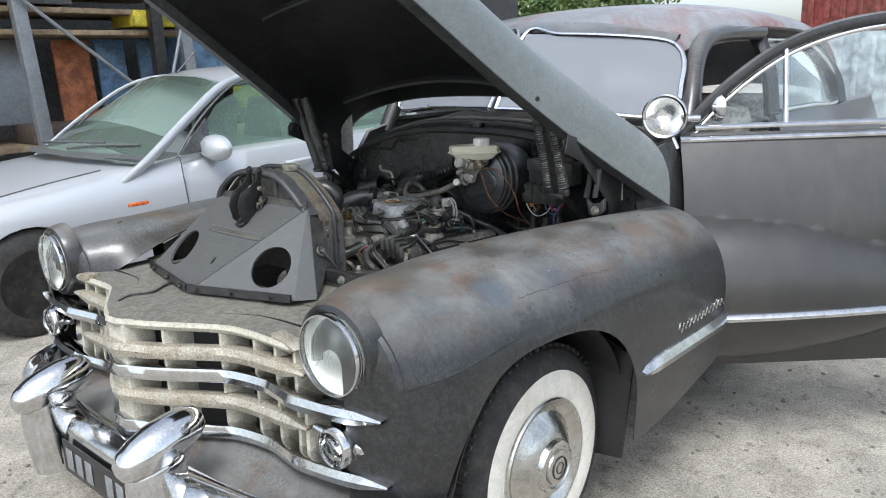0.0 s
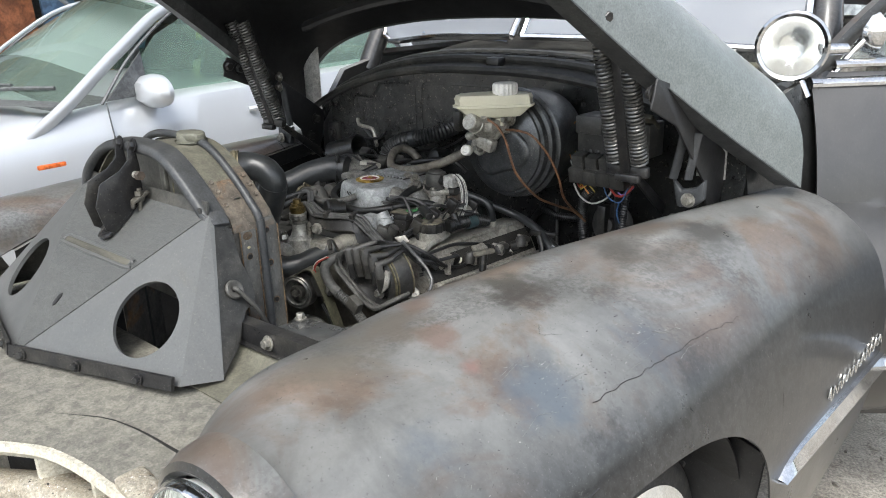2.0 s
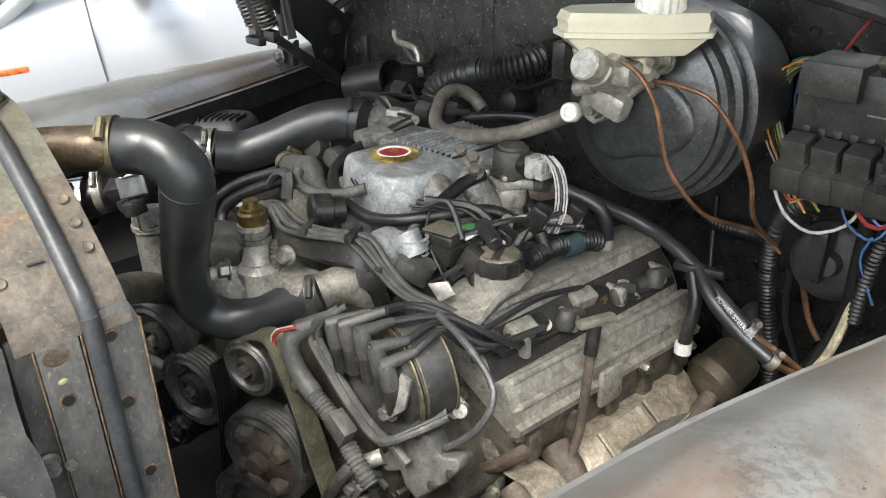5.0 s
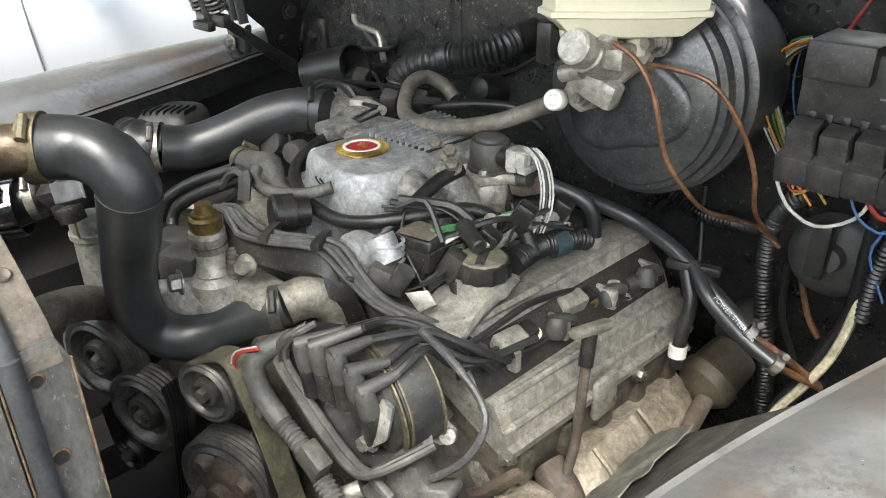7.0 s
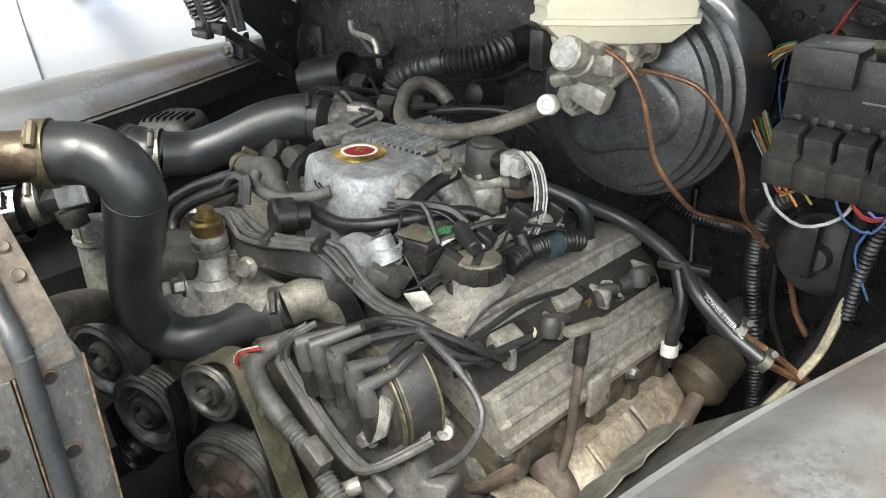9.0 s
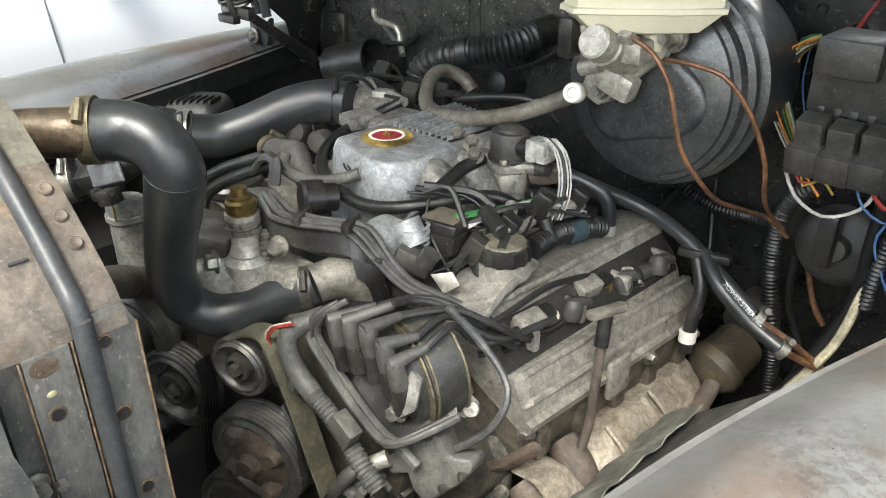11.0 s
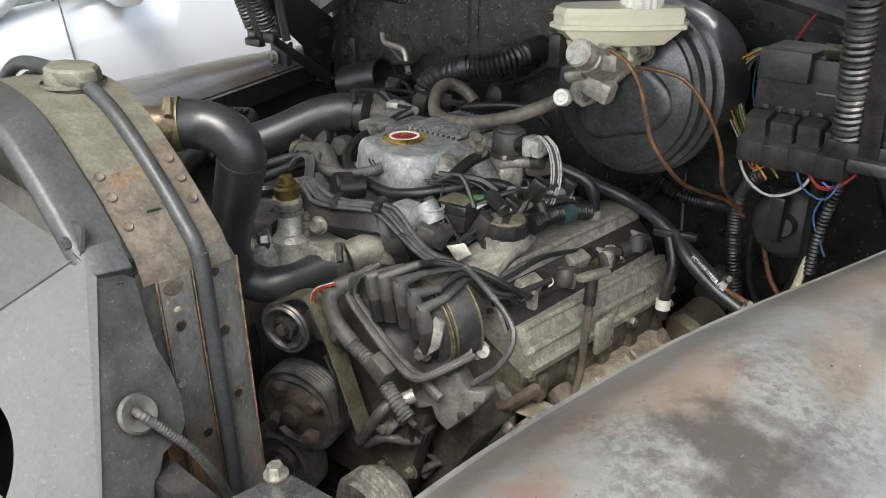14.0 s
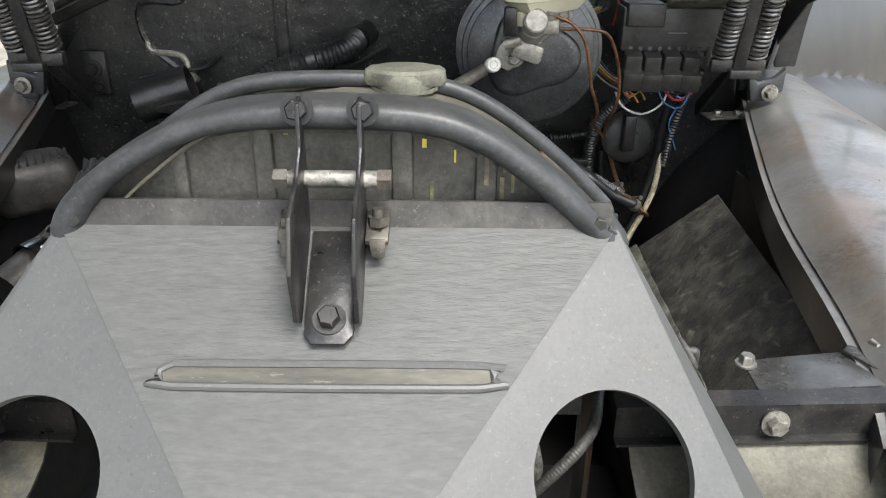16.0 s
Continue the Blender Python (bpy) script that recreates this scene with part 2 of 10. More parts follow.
RUSTY = material("rust_brown", (0.105, 0.075, 0.055), 0.68, mottle=(0.075, 0.066, 0.058), amount=0.7, scale=14, rust=(0.18, 0.095, 0.045), rust_scale=18, rust_amount=0.36, bump=0.4, bump_scale=60, speck=0.25)
CHROME = material("worn_chrome", (0.66, 0.67, 0.68), 0.10, 1.0, mottle=(0.52, 0.51, 0.49), amount=0.3, scale=12, bump=0.04, rough_var=0.08, dirt=0.10, dust=0.08, speck=0.15)
PITTED = material("pitted_grille_chrome", (0.46, 0.43, 0.36), 0.42, 0.4, mottle=(0.36, 0.31, 0.23), amount=0.6, scale=16, rust=(0.20, 0.125, 0.075), rust_scale=10, rust_amount=0.42, bump=0.8, bump_scale=140, dirt=0.3, dirt_scale=150, speck=1.0, speck_scale=170.0, speck_colour=(0.80, 0.78, 0.74))
GRILLE = material("grille_dusty", (0.48, 0.46, 0.39), 0.6, 0.1, mottle=(0.40, 0.375, 0.30), amount=0.6, scale=18, rust=(0.24, 0.19, 0.13), rust_scale=14, rust_amount=0.33, bump=0.25, dirt=0.22, dirt_scale=60, speck=0.3)
RUBBER = material("black_rubber", (0.012, 0.0125, 0.013), 0.33, mottle=(0.032, 0.032, 0.030), amount=0.4, scale=14, bump=0.12, grain=0.1, gloss=0.4, dust=0.06, speck=0.3)
HOSE = material("satin_rubber_hose", (0.017, 0.0195, 0.021), 0.37, gloss=0.6, mottle=(0.040, 0.043, 0.045), amount=0.55, scale=9, bump=0.12, bump_scale=40, dirt=0.35, dirt_scale=22, dust=0.14, speck=0.12)
TYRE = material("tyre_rubber", (0.022, 0.022, 0.023), 0.7, mottle=(0.05, 0.047, 0.042), amount=0.5, scale=10, bump=0.2)
WHITEWALL = material("whitewall", (0.72, 0.70, 0.64), 0.6, mottle=(0.62, 0.59, 0.51), amount=0.5, scale=6, bump=0.05, dirt=0.1, dust=0, speck=0.1)
ALU = material("dirty_aluminium", (0.43, 0.415, 0.37), 0.36, 0.4, mottle=(0.28, 0.265, 0.225), amount=0.6, scale=9, rust=(0.075, 0.068, 0.055), rust_scale=13, rust_amount=0.39, bump=0.3, bump_scale=130, grain=0.12, dirt=0.38, dirt_scale=60, speck=0.5)
ALUBRIGHT = material("cast_aluminium", (0.33, 0.345, 0.35), 0.48, 0.3, mottle=(0.27, 0.28, 0.28), amount=0.5, scale=10, bump=0.3, bump_scale=140, dirt=0.4, dust=0.1, speck=0.4)
MANIF = material("manifold_shield", (0.40, 0.36, 0.30), 0.65, 0.35, mottle=(0.27, 0.22, 0.16), amount=0.7, scale=10, rust=(0.22, 0.14, 0.08), rust_scale=14, rust_amount=0.42, bump=0.5, bump_scale=60)
PLASTIC = material("black_plastic", (0.013, 0.013, 0.013), 0.33, mottle=(0.045, 0.042, 0.036), amount=0.45, scale=18, bump=0.1, gloss=0.4, dust=0.08, speck=0.4)
DUCTBLACK = material("satin_black_duct", (0.020, 0.021, 0.022), 0.34, gloss=0.6, mottle=(0.045, 0.046, 0.046), amount=0.5, scale=12, bump=0.05, dust=0.25, dirt=0.3, speck=0.2)
TAPEHOSE = material("grey_taped_hose", (0.085, 0.084, 0.078), 0.6, mottle=(0.055, 0.054, 0.050), amount=0.6, scale=16, bump=0.2, dirt=0.4, dust=0.2)
BOOTGREY = material("dusty_boot_rubber", (0.050, 0.049, 0.046), 0.5, mottle=(0.078, 0.075, 0.067), amount=0.5, scale=20, bump=0.15, dirt=0.35, speck=0.2)
ALUGREY = material("grimy_cast_alloy", (0.30, 0.295, 0.275), 0.5, 0.3, mottle=(0.12, 0.115, 0.10), amount=0.6, scale=22, rust=(0.06, 0.056, 0.048), rust_scale=26, rust_amount=0.40, bump=0.45, bump_scale=120, dirt=0.55, dirt_scale=55, speck=0.5)
RECESSBLACK = material("matt_recess_black", (0.018, 0.017, 0.015), 0.7, mottle=(0.04, 0.037, 0.030), amount=0.5, scale=20)
DARKSTEEL = material("dark_band_steel", (0.075, 0.073, 0.066), 0.45, 0.5, mottle=(0.14, 0.13, 0.11), amount=0.5, scale=25)
SENDER = material("tarnished_brass", (0.20, 0.14, 0.045), 0.38, 0.7, mottle=(0.09, 0.07, 0.035), amount=0.6, scale=40, dirt=0.4, dust=0.15)
CREAM = material("aged_cream_plastic", (0.60, 0.58, 0.45), 0.38, mottle=(0.54, 0.51, 0.38), amount=0.4, scale=5, bump=0.03, dirt=0.05, dirt_scale=14, speck=0.06, grain=0.03)
WHITEPL = material("white_plastic", (0.72, 0.71, 0.66), 0.5, bump=0.05, dirt=0.2, speck=0.2)
COPPER = material("copper_line", (0.25, 0.125, 0.066), 0.40, 0.5, mottle=(0.15, 0.085, 0.05), amount=0.5, scale=30, bump=0.05)
BRASS = material("brass", (0.15, 0.130, 0.080), 0.55, 0.5, mottle=(0.14, 0.125, 0.09), amount=0.5, scale=30)
ZINC = material("zinc_steel", (0.36, 0.35, 0.32), 0.42, 0.75, mottle=(0.20, 0.185, 0.15), amount=0.5, scale=25, bump=0.1)
GOLD = material("gold_badge", (0.50, 0.36, 0.11), 0.32, 0.8, bump=0.1)
RED = material("red_enamel", (0.42, 0.02, 0.03), 0.3, coat=0.5, bump=0.02, dirt=0.1, dust=0)
BOOSTER = material("booster_black", (0.070, 0.074, 0.078), 0.36, 0.6, mottle=(0.10, 0.105, 0.108), amount=0.5, scale=6, bump=0.10, coat=0.25, rust=(0.12, 0.11, 0.095), rust_scale=9, rust_amount=0.36, dust=0.05, speck=0.6, dirt=0.35)
BELT = material("olive_belt", (0.085, 0.082, 0.055), 0.6, bump=0.05)
BROWNHOSE = material("grey_brown_hose", (0.15, 0.14, 0.12), 0.6, mottle=(0.10, 0.085, 0.065), amount=0.6, scale=14, bump=0.2)
SILVER = material("silver_car_paint", (0.46, 0.48, 0.505), 0.30, 0.25, bump=0.0, coat=0.7, rough_var=0.01, grain=0.02, dirt=0, dust=0, speck=0)
GREYTRIM = material("grey_trim", (0.09, 0.095, 0.10), 0.5, bump=0.05)
GLASS = glass("car_glass", (0.80, 0.86, 0.86), 0.02, 0.10)
CLEAR = glass("lamp_glass", (0.95, 0.97, 0.95), 0.0, 0.05, 0.0, 1.03)
# grey diffuse haze stands in for the sky reflected in the windscreen
SCREEN = glass("sheen_grey_windscreen_glass", (0.33, 0.35, 0.38), 0.0, 0.0, 0.45, 1.03)
GREENGLASS = glass("green_glass", (0.40, 0.55, 0.46), 0.02, 0.10, 0.10)
ORANGE = material("orange_lens", (0.75, 0.16, 0.04), 0.25, coat=0.6, bump=0.0)
MIRROR = material("lamp_reflector", (0.93, 0.95, 0.92), 0.30, 0.5, bump=0.25, bump_scale=30, dirt=0, dust=0, speck=0, grain=0.02)
SPOTREF = material("spot_reflector", (0.86, 0.87, 0.88), 0.14, 1.0, bump=0.3, bump_scale=14, dirt=0, dust=0, speck=0)
WOOD = material("weathered_wood", (0.25, 0.18, 0.11), 0.75, mottle=(0.36, 0.28, 0.19), amount=0.6, scale=5, bump=0.4, dirt_scale=8.0, grain_scale=60.0, speck=0.1)
ORANGEPNL = material("orange_board", (0.42, 0.14, 0.055), 0.6, mottle=(0.30, 0.12, 0.06), amount=0.5, scale=3, dirt_scale=8.0, grain_scale=60.0, speck=0.1)
BLUEPNL = material("blue_sheet", (0.10, 0.19, 0.33), 0.5, mottle=(0.16, 0.25, 0.36), amount=0.5, scale=3, dirt_scale=8.0, grain_scale=60.0, speck=0.1)
YELLOW = material("yellow_bin", (0.62, 0.52, 0.05), 0.5, mottle=(0.5, 0.42, 0.08), amount=0.4, scale=4, dirt_scale=8.0, grain_scale=60.0, speck=0.1)
GALV = material("galvanised_steel", (0.30, 0.32, 0.34), 0.45, 0.5, mottle=(0.24, 0.25, 0.26), amount=0.5, scale=5, dirt=0.15, speck=0)
HUB = material("dull_hubcap_chrome", (0.60, 0.60, 0.58), 0.24, 1.0, mottle=(0.48, 0.46, 0.42), amount=0.4, scale=9, rust=(0.26, 0.15, 0.08), rust_scale=8, rust_amount=0.33, bump=0.06, rough_var=0.12, dirt=0.15, dust=0, speck=0.3)
SEAT = material("seat_cloth", (0.36, 0.35, 0.32), 0.8, mottle=(0.26, 0.25, 0.23), amount=0.5, scale=6)
LEAF = material("leaves", (0.07, 0.13, 0.03), 0.5, mottle=(0.11, 0.17, 0.04), amount=0.6, scale=2)
BARK = material("bark", (0.10, 0.08, 0.06), 0.9, bump=0.6)
GREYPL = material("dusty_grey_plastic", (0.095, 0.094, 0.088), 0.5, mottle=(0.13, 0.127, 0.115), amount=0.5, scale=16, bump=0.12, dirt=0.4, dirt_scale=40, speck=0.3)
HALO = material("rust_halo", (0.135, 0.078, 0.036), 0.75, mottle=(0.085, 0.072, 0.055), amount=0.7, scale=45, bump=0.3, speck=0.5, dirt=0.6, dirt_scale=60)
CONTAINER = material("red_container", (0.22, 0.05, 0.045), 0.55, mottle=(0.17, 0.06, 0.05), amount=0.5, scale=2, dirt_scale=8.0, grain_scale=60.0, speck=0.1)
PLATE = material("number_plate_black", (0.02, 0.02, 0.02), 0.4, bump=0.05)
WIRES = {n: material(n + "_wire", c, 0.45, bump=0.0, dirt=0.2, dust=0.1) for n, c in (("red", (0.33, 0.04, 0.03)), ("yellow", (0.34, 0.26, 0.05)), ("blue", (0.06, 0.14, 0.30)), ("white", (0.46, 0.455, 0.43)),
                                                               ("green", (0.06, 0.22, 0.08)), ("orange", (0.55, 0.2, 0.03)), ("violet", (0.25, 0.2, 0.55)), ("black", (0.02, 0.02, 0.02)))}


# ---------- geometry helpers ----------
V = Vector


def part(name, bm, mat, parent=None, label="", sharp=38):
    """Link a bmesh as one mesh object, with world coordinates kept under its parent."""
    bm.normal_update()
    lim = radians(sharp)
    for e in bm.edges:
        e.smooth = not (len(e.link_faces) == 2 and e.calc_face_angle(0) > lim)
    for fc in bm.faces:
        fc.smooth = True
    me = bpy.data.meshes.new(name)
    bm.to_mesh(me)
    bm.free()
    for mm in (mat if isinstance(mat, (list, tuple)) else [mat]):
        me.materials.append(mm)
    ob = new(name, me)
    if parent is not None:
        ob.parent = parent
        if parent.parent is None:
            ob.matrix_parent_inverse = parent.matrix_basis.inverted()
    return tagged(ob, label)


def thing(name, at, label, category, group="", kind=""):
    e = new(name)
    e.empty_display_size = 0.05
    e.matrix_basis = Matrix.Translation(at)
    return tagged(e, label, category, group, kind)


def B():
    return bmesh.new()


def box(bm, c, s, bev=0.0, rot=(0, 0, 0), seg=2):
    m = Matrix.Translation(c) @ Euler([radians(a) for a in rot]).to_matrix().to_4x4() @ Matrix.Diagonal((*s, 1))
    vs = bmesh.ops.create_cube(bm, size=1, matrix=m)["verts"]
    if bev:
        es = list({e for v in vs for e in v.link_edges})
        bmesh.ops.bevel(bm, geom=es, offset=bev, segments=seg, profile=0.5, affect="EDGES", clamp_overlap=True)
    return bm


def basis(d):
    d = V(d).normalized()
    a = d.orthogonal().normalized()
    return a, d.cross(a), d


def lathe(bm, prof, at, axis, n=28, close=False):
    """Turn (radius, height) pairs about an axis through at."""
    a, b, d = basis(axis)
    at = V(at)
    rings = []
    for r, h in prof:
        if r < 1e-5:
            rings.append([bm.verts.new(at + d * h)])
        else:
            rings.append([bm.verts.new(at + d * h + (a * math.cos(2 * math.pi * i / n) + b * math.sin(2 * math.pi * i / n)) * r) for i in range(n)])
    for p, q in zip(rings, rings[1:]):
        for i in range(n):
            j = (i + 1) % n
            if len(p) == 1 and len(q) == 1:
                continue
            if len(p) == 1:
                bm.faces.new((p[0], q[j], q[i]))
            elif len(q) == 1:
                bm.faces.new((p[i], p[j], q[0]))
            else:
                bm.faces.new((p[i], p[j], q[j], q[i]))
    bmesh.ops.recalc_face_normals(bm, faces=bm.faces)
    return bm


def rod(bm, p, q, r, r2=None, n=14, bev=0.0):
    p, q = V(p), V(q)
    h = (q - p).length
    r2 = r if r2 is None else r2
    prof = [(0, 0), (r - bev, 0), (r, bev), (r2, h - bev), (r2 - bev, h), (0, h)] if bev else [(0, 0), (r, 0), (r2, h), (0, h)]
    return lathe(bm, prof, p, q - p, n)


def smooth_path(pts, step=0.006):
    pts = [V(p) for p in pts]
    if len(pts) == 2:
        out = pts
        n = max(2, int((pts[1] - pts[0]).length / step))
        return [pts[0].lerp(pts[1], i / n) for i in range(n + 1)]
    ext = [pts[0] * 2 - pts[1]] + pts + [pts[-1] * 2 - pts[-2]]
    out = []
    for i in range(1, len(ext) - 2):
        p0, p1, p2, p3 = ext[i - 1:i + 3]
        n = max(2, int((p2 - p1).length / step))
        for k in range(n):
            t = k / n
            out.append(0.5 * ((2 * p1) + (p2 - p0) * t + (2 * p0 - 5 * p1 + 4 * p2 - p3) * t * t + (3 * p1 - p0 - 3 * p2 + p3) * t ** 3))
    out.append(pts[-1])
    return out


def tube(bm, pts, r, n=10, step=0.012, rib=None, flat=1.0):
    """A round hose or wire along a smooth path; r may be a pair (start, end); rib: (pitch, depth)."""
    if rib:
        step = rib[0] / 4
    path = smooth_path(pts, step)
    r0, r1 = r if isinstance(r, tuple) else (r, r)
    rings = []
    d = (path[1] - path[0]).normalized()
    a = d.orthogonal().normalized()
    run = 0.0
    for i, p in enumerate(path):
        t = ((path[i + 1] if i + 1 < len(path) else p) - (path[i - 1] if i else p)).normalized()
        a = (a - t * a.dot(t)).normalized()
        b = t.cross(a)
        if i:
            run += (p - path[i - 1]).length
        rr = r0 + (r1 - r0) * i / (len(path) - 1)
        if rib:
            rr += rib[1] * math.cos(2 * math.pi * run / rib[0])
        rings.append([bm.verts.new(p + a * math.cos(2 * math.pi * k / n) * rr + b * math.sin(2 * math.pi * k / n) * rr * flat) for k in range(n)])
    for p, q in zip(rings, rings[1:]):
        for k in range(n):
            bm.faces.new((p[k], p[(k + 1) % n], q[(k + 1) % n], q[k]))
    bm.faces.new(rings[0][::-1])
    bm.faces.new(rings[-1])
    return bm


def loft(bm, rows, closed=False):
    """Quads through rows of points."""
    vs = [[bm.verts.new(p) for p in row] for row in rows]
    fs = []
    for p, q in zip(vs, vs[1:]):
        k = len(p)
        for i in range(k if closed else k - 1):
            j = (i + 1) % k
            fs.append(bm.faces.new((p[i], p[j], q[j], q[i])))
    return fs


def thick(bm, t):
    bmesh.ops.recalc_face_normals(bm, faces=bm.faces)
    bmesh.ops.solidify(bm, geom=list(bm.faces) + list(bm.edges) + list(bm.verts), thickness=t)
    return bm


def slab(bm, outline, vec, bev=0.0):
    """A flat plate: outline points pushed along vec."""
    vec = V(vec)
    lo = [bm.verts.new(p) for p in outline]
    hi = [bm.verts.new(V(p) + vec) for p in outline]
    f = [bm.faces.new(lo), bm.faces.new(hi)]
    n = len(lo)
    for i in range(n):
        f.append(bm.faces.new((lo[i], lo[(i + 1) % n], hi[(i + 1) % n], hi[i])))
    bmesh.ops.recalc_face_normals(bm, faces=f)
    if bev:
        bmesh.ops.bevel(bm, geom=list({e for x in f for e in x.edges}), offset=bev, segments=2, profile=0.5, affect="EDGES", clamp_overlap=True)
    return bm


def bolt(bm, at, axis, r=0.008, h=0.007, washer=True):
    a = V(axis).normalized()
    if washer:
        rod(bm, V(at), V(at) + a * 0.002, r * 1.45, n=14)
    lathe(bm, [(0, 0), (r, 0), (r, h * 0.8), (r * 0.85, h), (0, h)], V(at) + a * 0.002, a, 6)
    return bm


def curve1(xs, ys):
    """Smooth function through points."""
    xs, ys = np.array(xs, float), np.array(ys, float)
    m = np.gradient(ys, xs)

    def f(x):
        x = min(max(x, xs[0]), xs[-1])
        i = min(max(int(np.searchsorted(xs, x)) - 1, 0), len(xs) - 2)
        h = xs[i + 1] - xs[i]
        t = (x - xs[i]) / h
        return float((2 * t ** 3 - 3 * t * t + 1) * ys[i] + (t ** 3 - 2 * t * t + t) * h * m[i] + (-2 * t ** 3 + 3 * t * t) * ys[i + 1] + (t ** 3 - t * t) * h * m[i + 1])
    return f


def resample(poly, n):
    d = [0.0]
    for p, q in zip(poly, poly[1:]):
        d.append(d[-1] + (V(q) - V(p)).length)
    out, k = [], 0
    for i in range(n):
        s = d[-1] * i / (n - 1)
        while k < len(d) - 2 and d[k + 1] < s:
            k += 1
        t = (s - d[k]) / max(1e-9, d[k + 1] - d[k])
        out.append(V(poly[k]).lerp(V(poly[k + 1]), min(max(t, 0), 1)))
    return out


# ---------- ground ----------
def ground_z(x):
    return -0.03 * x if x > 0 else -0.025 * x + 0.010 * min(x * x, 9)


def build_ground():
    bm = B()
    xs = [-60, -30, -15, -8, -5] + [-4 + 0.25 * i for i in range(33)] + [5, 8, 15, 30, 60]
    ys = [-60, -25, -10, -5] + [-3 + 0.25 * i for i in range(41)] + [9, 14, 25, 45, 90]
    rows = []
    for y in ys:
        rows.append([V((x, y, ground_z(max(x, -3)) * (1 if abs(x) < 8 else 0.6) + 0.012 * noise.noise(V((x * 1.3, y * 1.3, 0))))) for x in xs])
    loft(bm, rows)
    bmesh.ops.recalc_face_normals(bm, faces=bm.faces)
    g = material("gravel_ground", (0.34, 0.31, 0.265), 0.9, mottle=(0.25, 0.235, 0.205), amount=0.6, scale=1.8, rust=(0.17, 0.15, 0.125), rust_scale=9, rust_amount=0.42, bump=0.9, bump_scale=55, grain=0.35, grain_scale=120, dirt=0.25, dirt_scale=5.0, dust=0)
    tagged(part("ground", bm, g, None, "pale compacted gravel yard with dirt"), kind="structure", category="ground")
    # loose stones and dirt crumbs
    bm = B()
    rnd = random.Random(4)
    for _ in range(1500):
        x, y = rnd.uniform(0.7, 4.2), rnd.uniform(-0.6, 4.5)
        r = 0.003 + 0.010 * rnd.random() ** 3
        m = Matrix.Translation((x, y, ground_z(x) + 0.012 * noise.noise(V((x * 1.3, y * 1.3, 0))) + r * 0.3)) @ Euler((rnd.random() * 6, rnd.random() * 6, 0)).to_matrix().to_4x4() @ Matrix.Diagonal((r * 1.4, r, r * 0.6, 1))
        bmesh.ops.create_icosphere(bm, subdivisions=1, radius=1, matrix=m)
    for _ in range(300):
        x, y = rnd.uniform(-1.9, -0.4), rnd.uniform(-1.6, -0.6)
        r = 0.003 + 0.008 * rnd.random() ** 3
        m = Matrix.Translation((x, y, ground_z(x) + 0.012 * noise.noise(V((x * 1.3, y * 1.3, 0))) + r * 0.3)) @ Matrix.Diagonal((r * 1.4, r, r * 0.6, 1))
        bmesh.ops.create_icosphere(bm, subdivisions=1, radius=1, matrix=m)
    st = material("pebble", (0.16, 0.14, 0.12), 0.9, mottle=(0.30, 0.28, 0.25), amount=0.6, scale=3)
    tagged(part("gravel", bm, st, None, "scattered small dark pebbles and dirt crumbs on the yard"), kind="stuff", category="gravel")


build_ground()

# ---------- the old car: body ----------
car = thing("vintage_car", (0, 1.6, 0), "old black sedan with weathered paint, open bonnet and open front door", "car")
RAISE = Matrix.Rotation(radians(1.6), 4, "Y")
MIRROR_X = Matrix.Diagonal((-1, 1, 1, 1))


def flipped(bm, right):
    """Mirror a bmesh to the car's right side."""
    if right:
        bmesh.ops.transform(bm, matrix=Matrix.Translation((-0.03, -0.035, -0.012)) @ RAISE @ MIRROR_X, verts=bm.verts)
        bmesh.ops.reverse_faces(bm, faces=bm.faces)
    return bm


SECTIONS = []


def section(y, *xz):
    SECTIONS.append((y, np.array(xz, float).reshape(-1, 2)))


# inner edge, crown, shoulder, side, lower edge
section(-0.56, .605, .80, .63, .89, .70, .95, .78, .972, .87, .955, .935, .90, .97, .82, .985, .70, .985, .55, .96, .40)
section(-0.47, .535, .865, .59, .938, .68, .980, .78, .985, .88, .968, .96, .915, 1.01, .83, 1.03, .71, 1.03, .55, 1.00, .38)
section(-0.20, .552, .952, .61, .990, .70, 1.006, .80, .998, .91, .965, .99, .915, 1.04, .84, 1.06, .73, 1.065, .55, 1.04, .36)
section(0.15, .596, .978, .66, 1.007, .74, 1.012, .84, 1.003, .94, .972, 1.02, .925, 1.07, .85, 1.09, .74, 1.095, .55, 1.08, .34)
section(0.55, .698, .985, .75, 1.012, .82, 1.016, .90, 1.004, .98, .972, 1.05, .92, 1.09, .84, 1.11, .73, 1.11, .55, 1.09, .32)
section(1.03, .838, .995, .87, 1.008, .92, 1.004, .98, .985, 1.04, .945, 1.09, .89, 1.12, .82, 1.14, .71, 1.135, .56, 1.11, .42)
AXLE_Y, AXLE_Z, ARCH = 0.088, 0.337, 0.445
ARCH_Y, ARCH_Z = -0.028, 0.36


def fender_section(y, n=44):
    ys = np.array([s[0] for s in SECTIONS])
    pts = np.array([[curve1(ys, [s[1][k][c] for s in SECTIONS])(y) for c in (0, 1)] for k in range(10)])
    path = smooth_path([(p[0], y, p[1]) for p in pts], 0.01)
    zb = pts[-1][1]
    if abs(y - ARCH_Y) < ARCH:
        zb = max(zb, ARCH_Z + 0.45 * (1 - (abs(y - ARCH_Y) / ARCH) ** 2.5) ** 0.4)
    out = []
    for p in path:
        if out and p.z < zb and p.x > 0.9:
            q = out[-1]
            f = (q.z - zb) / max(1e-6, q.z - p.z)
            out.append(q.lerp(p, min(max(f, 0), 1)))
            break
        out.append(p)
    return resample(out, n)


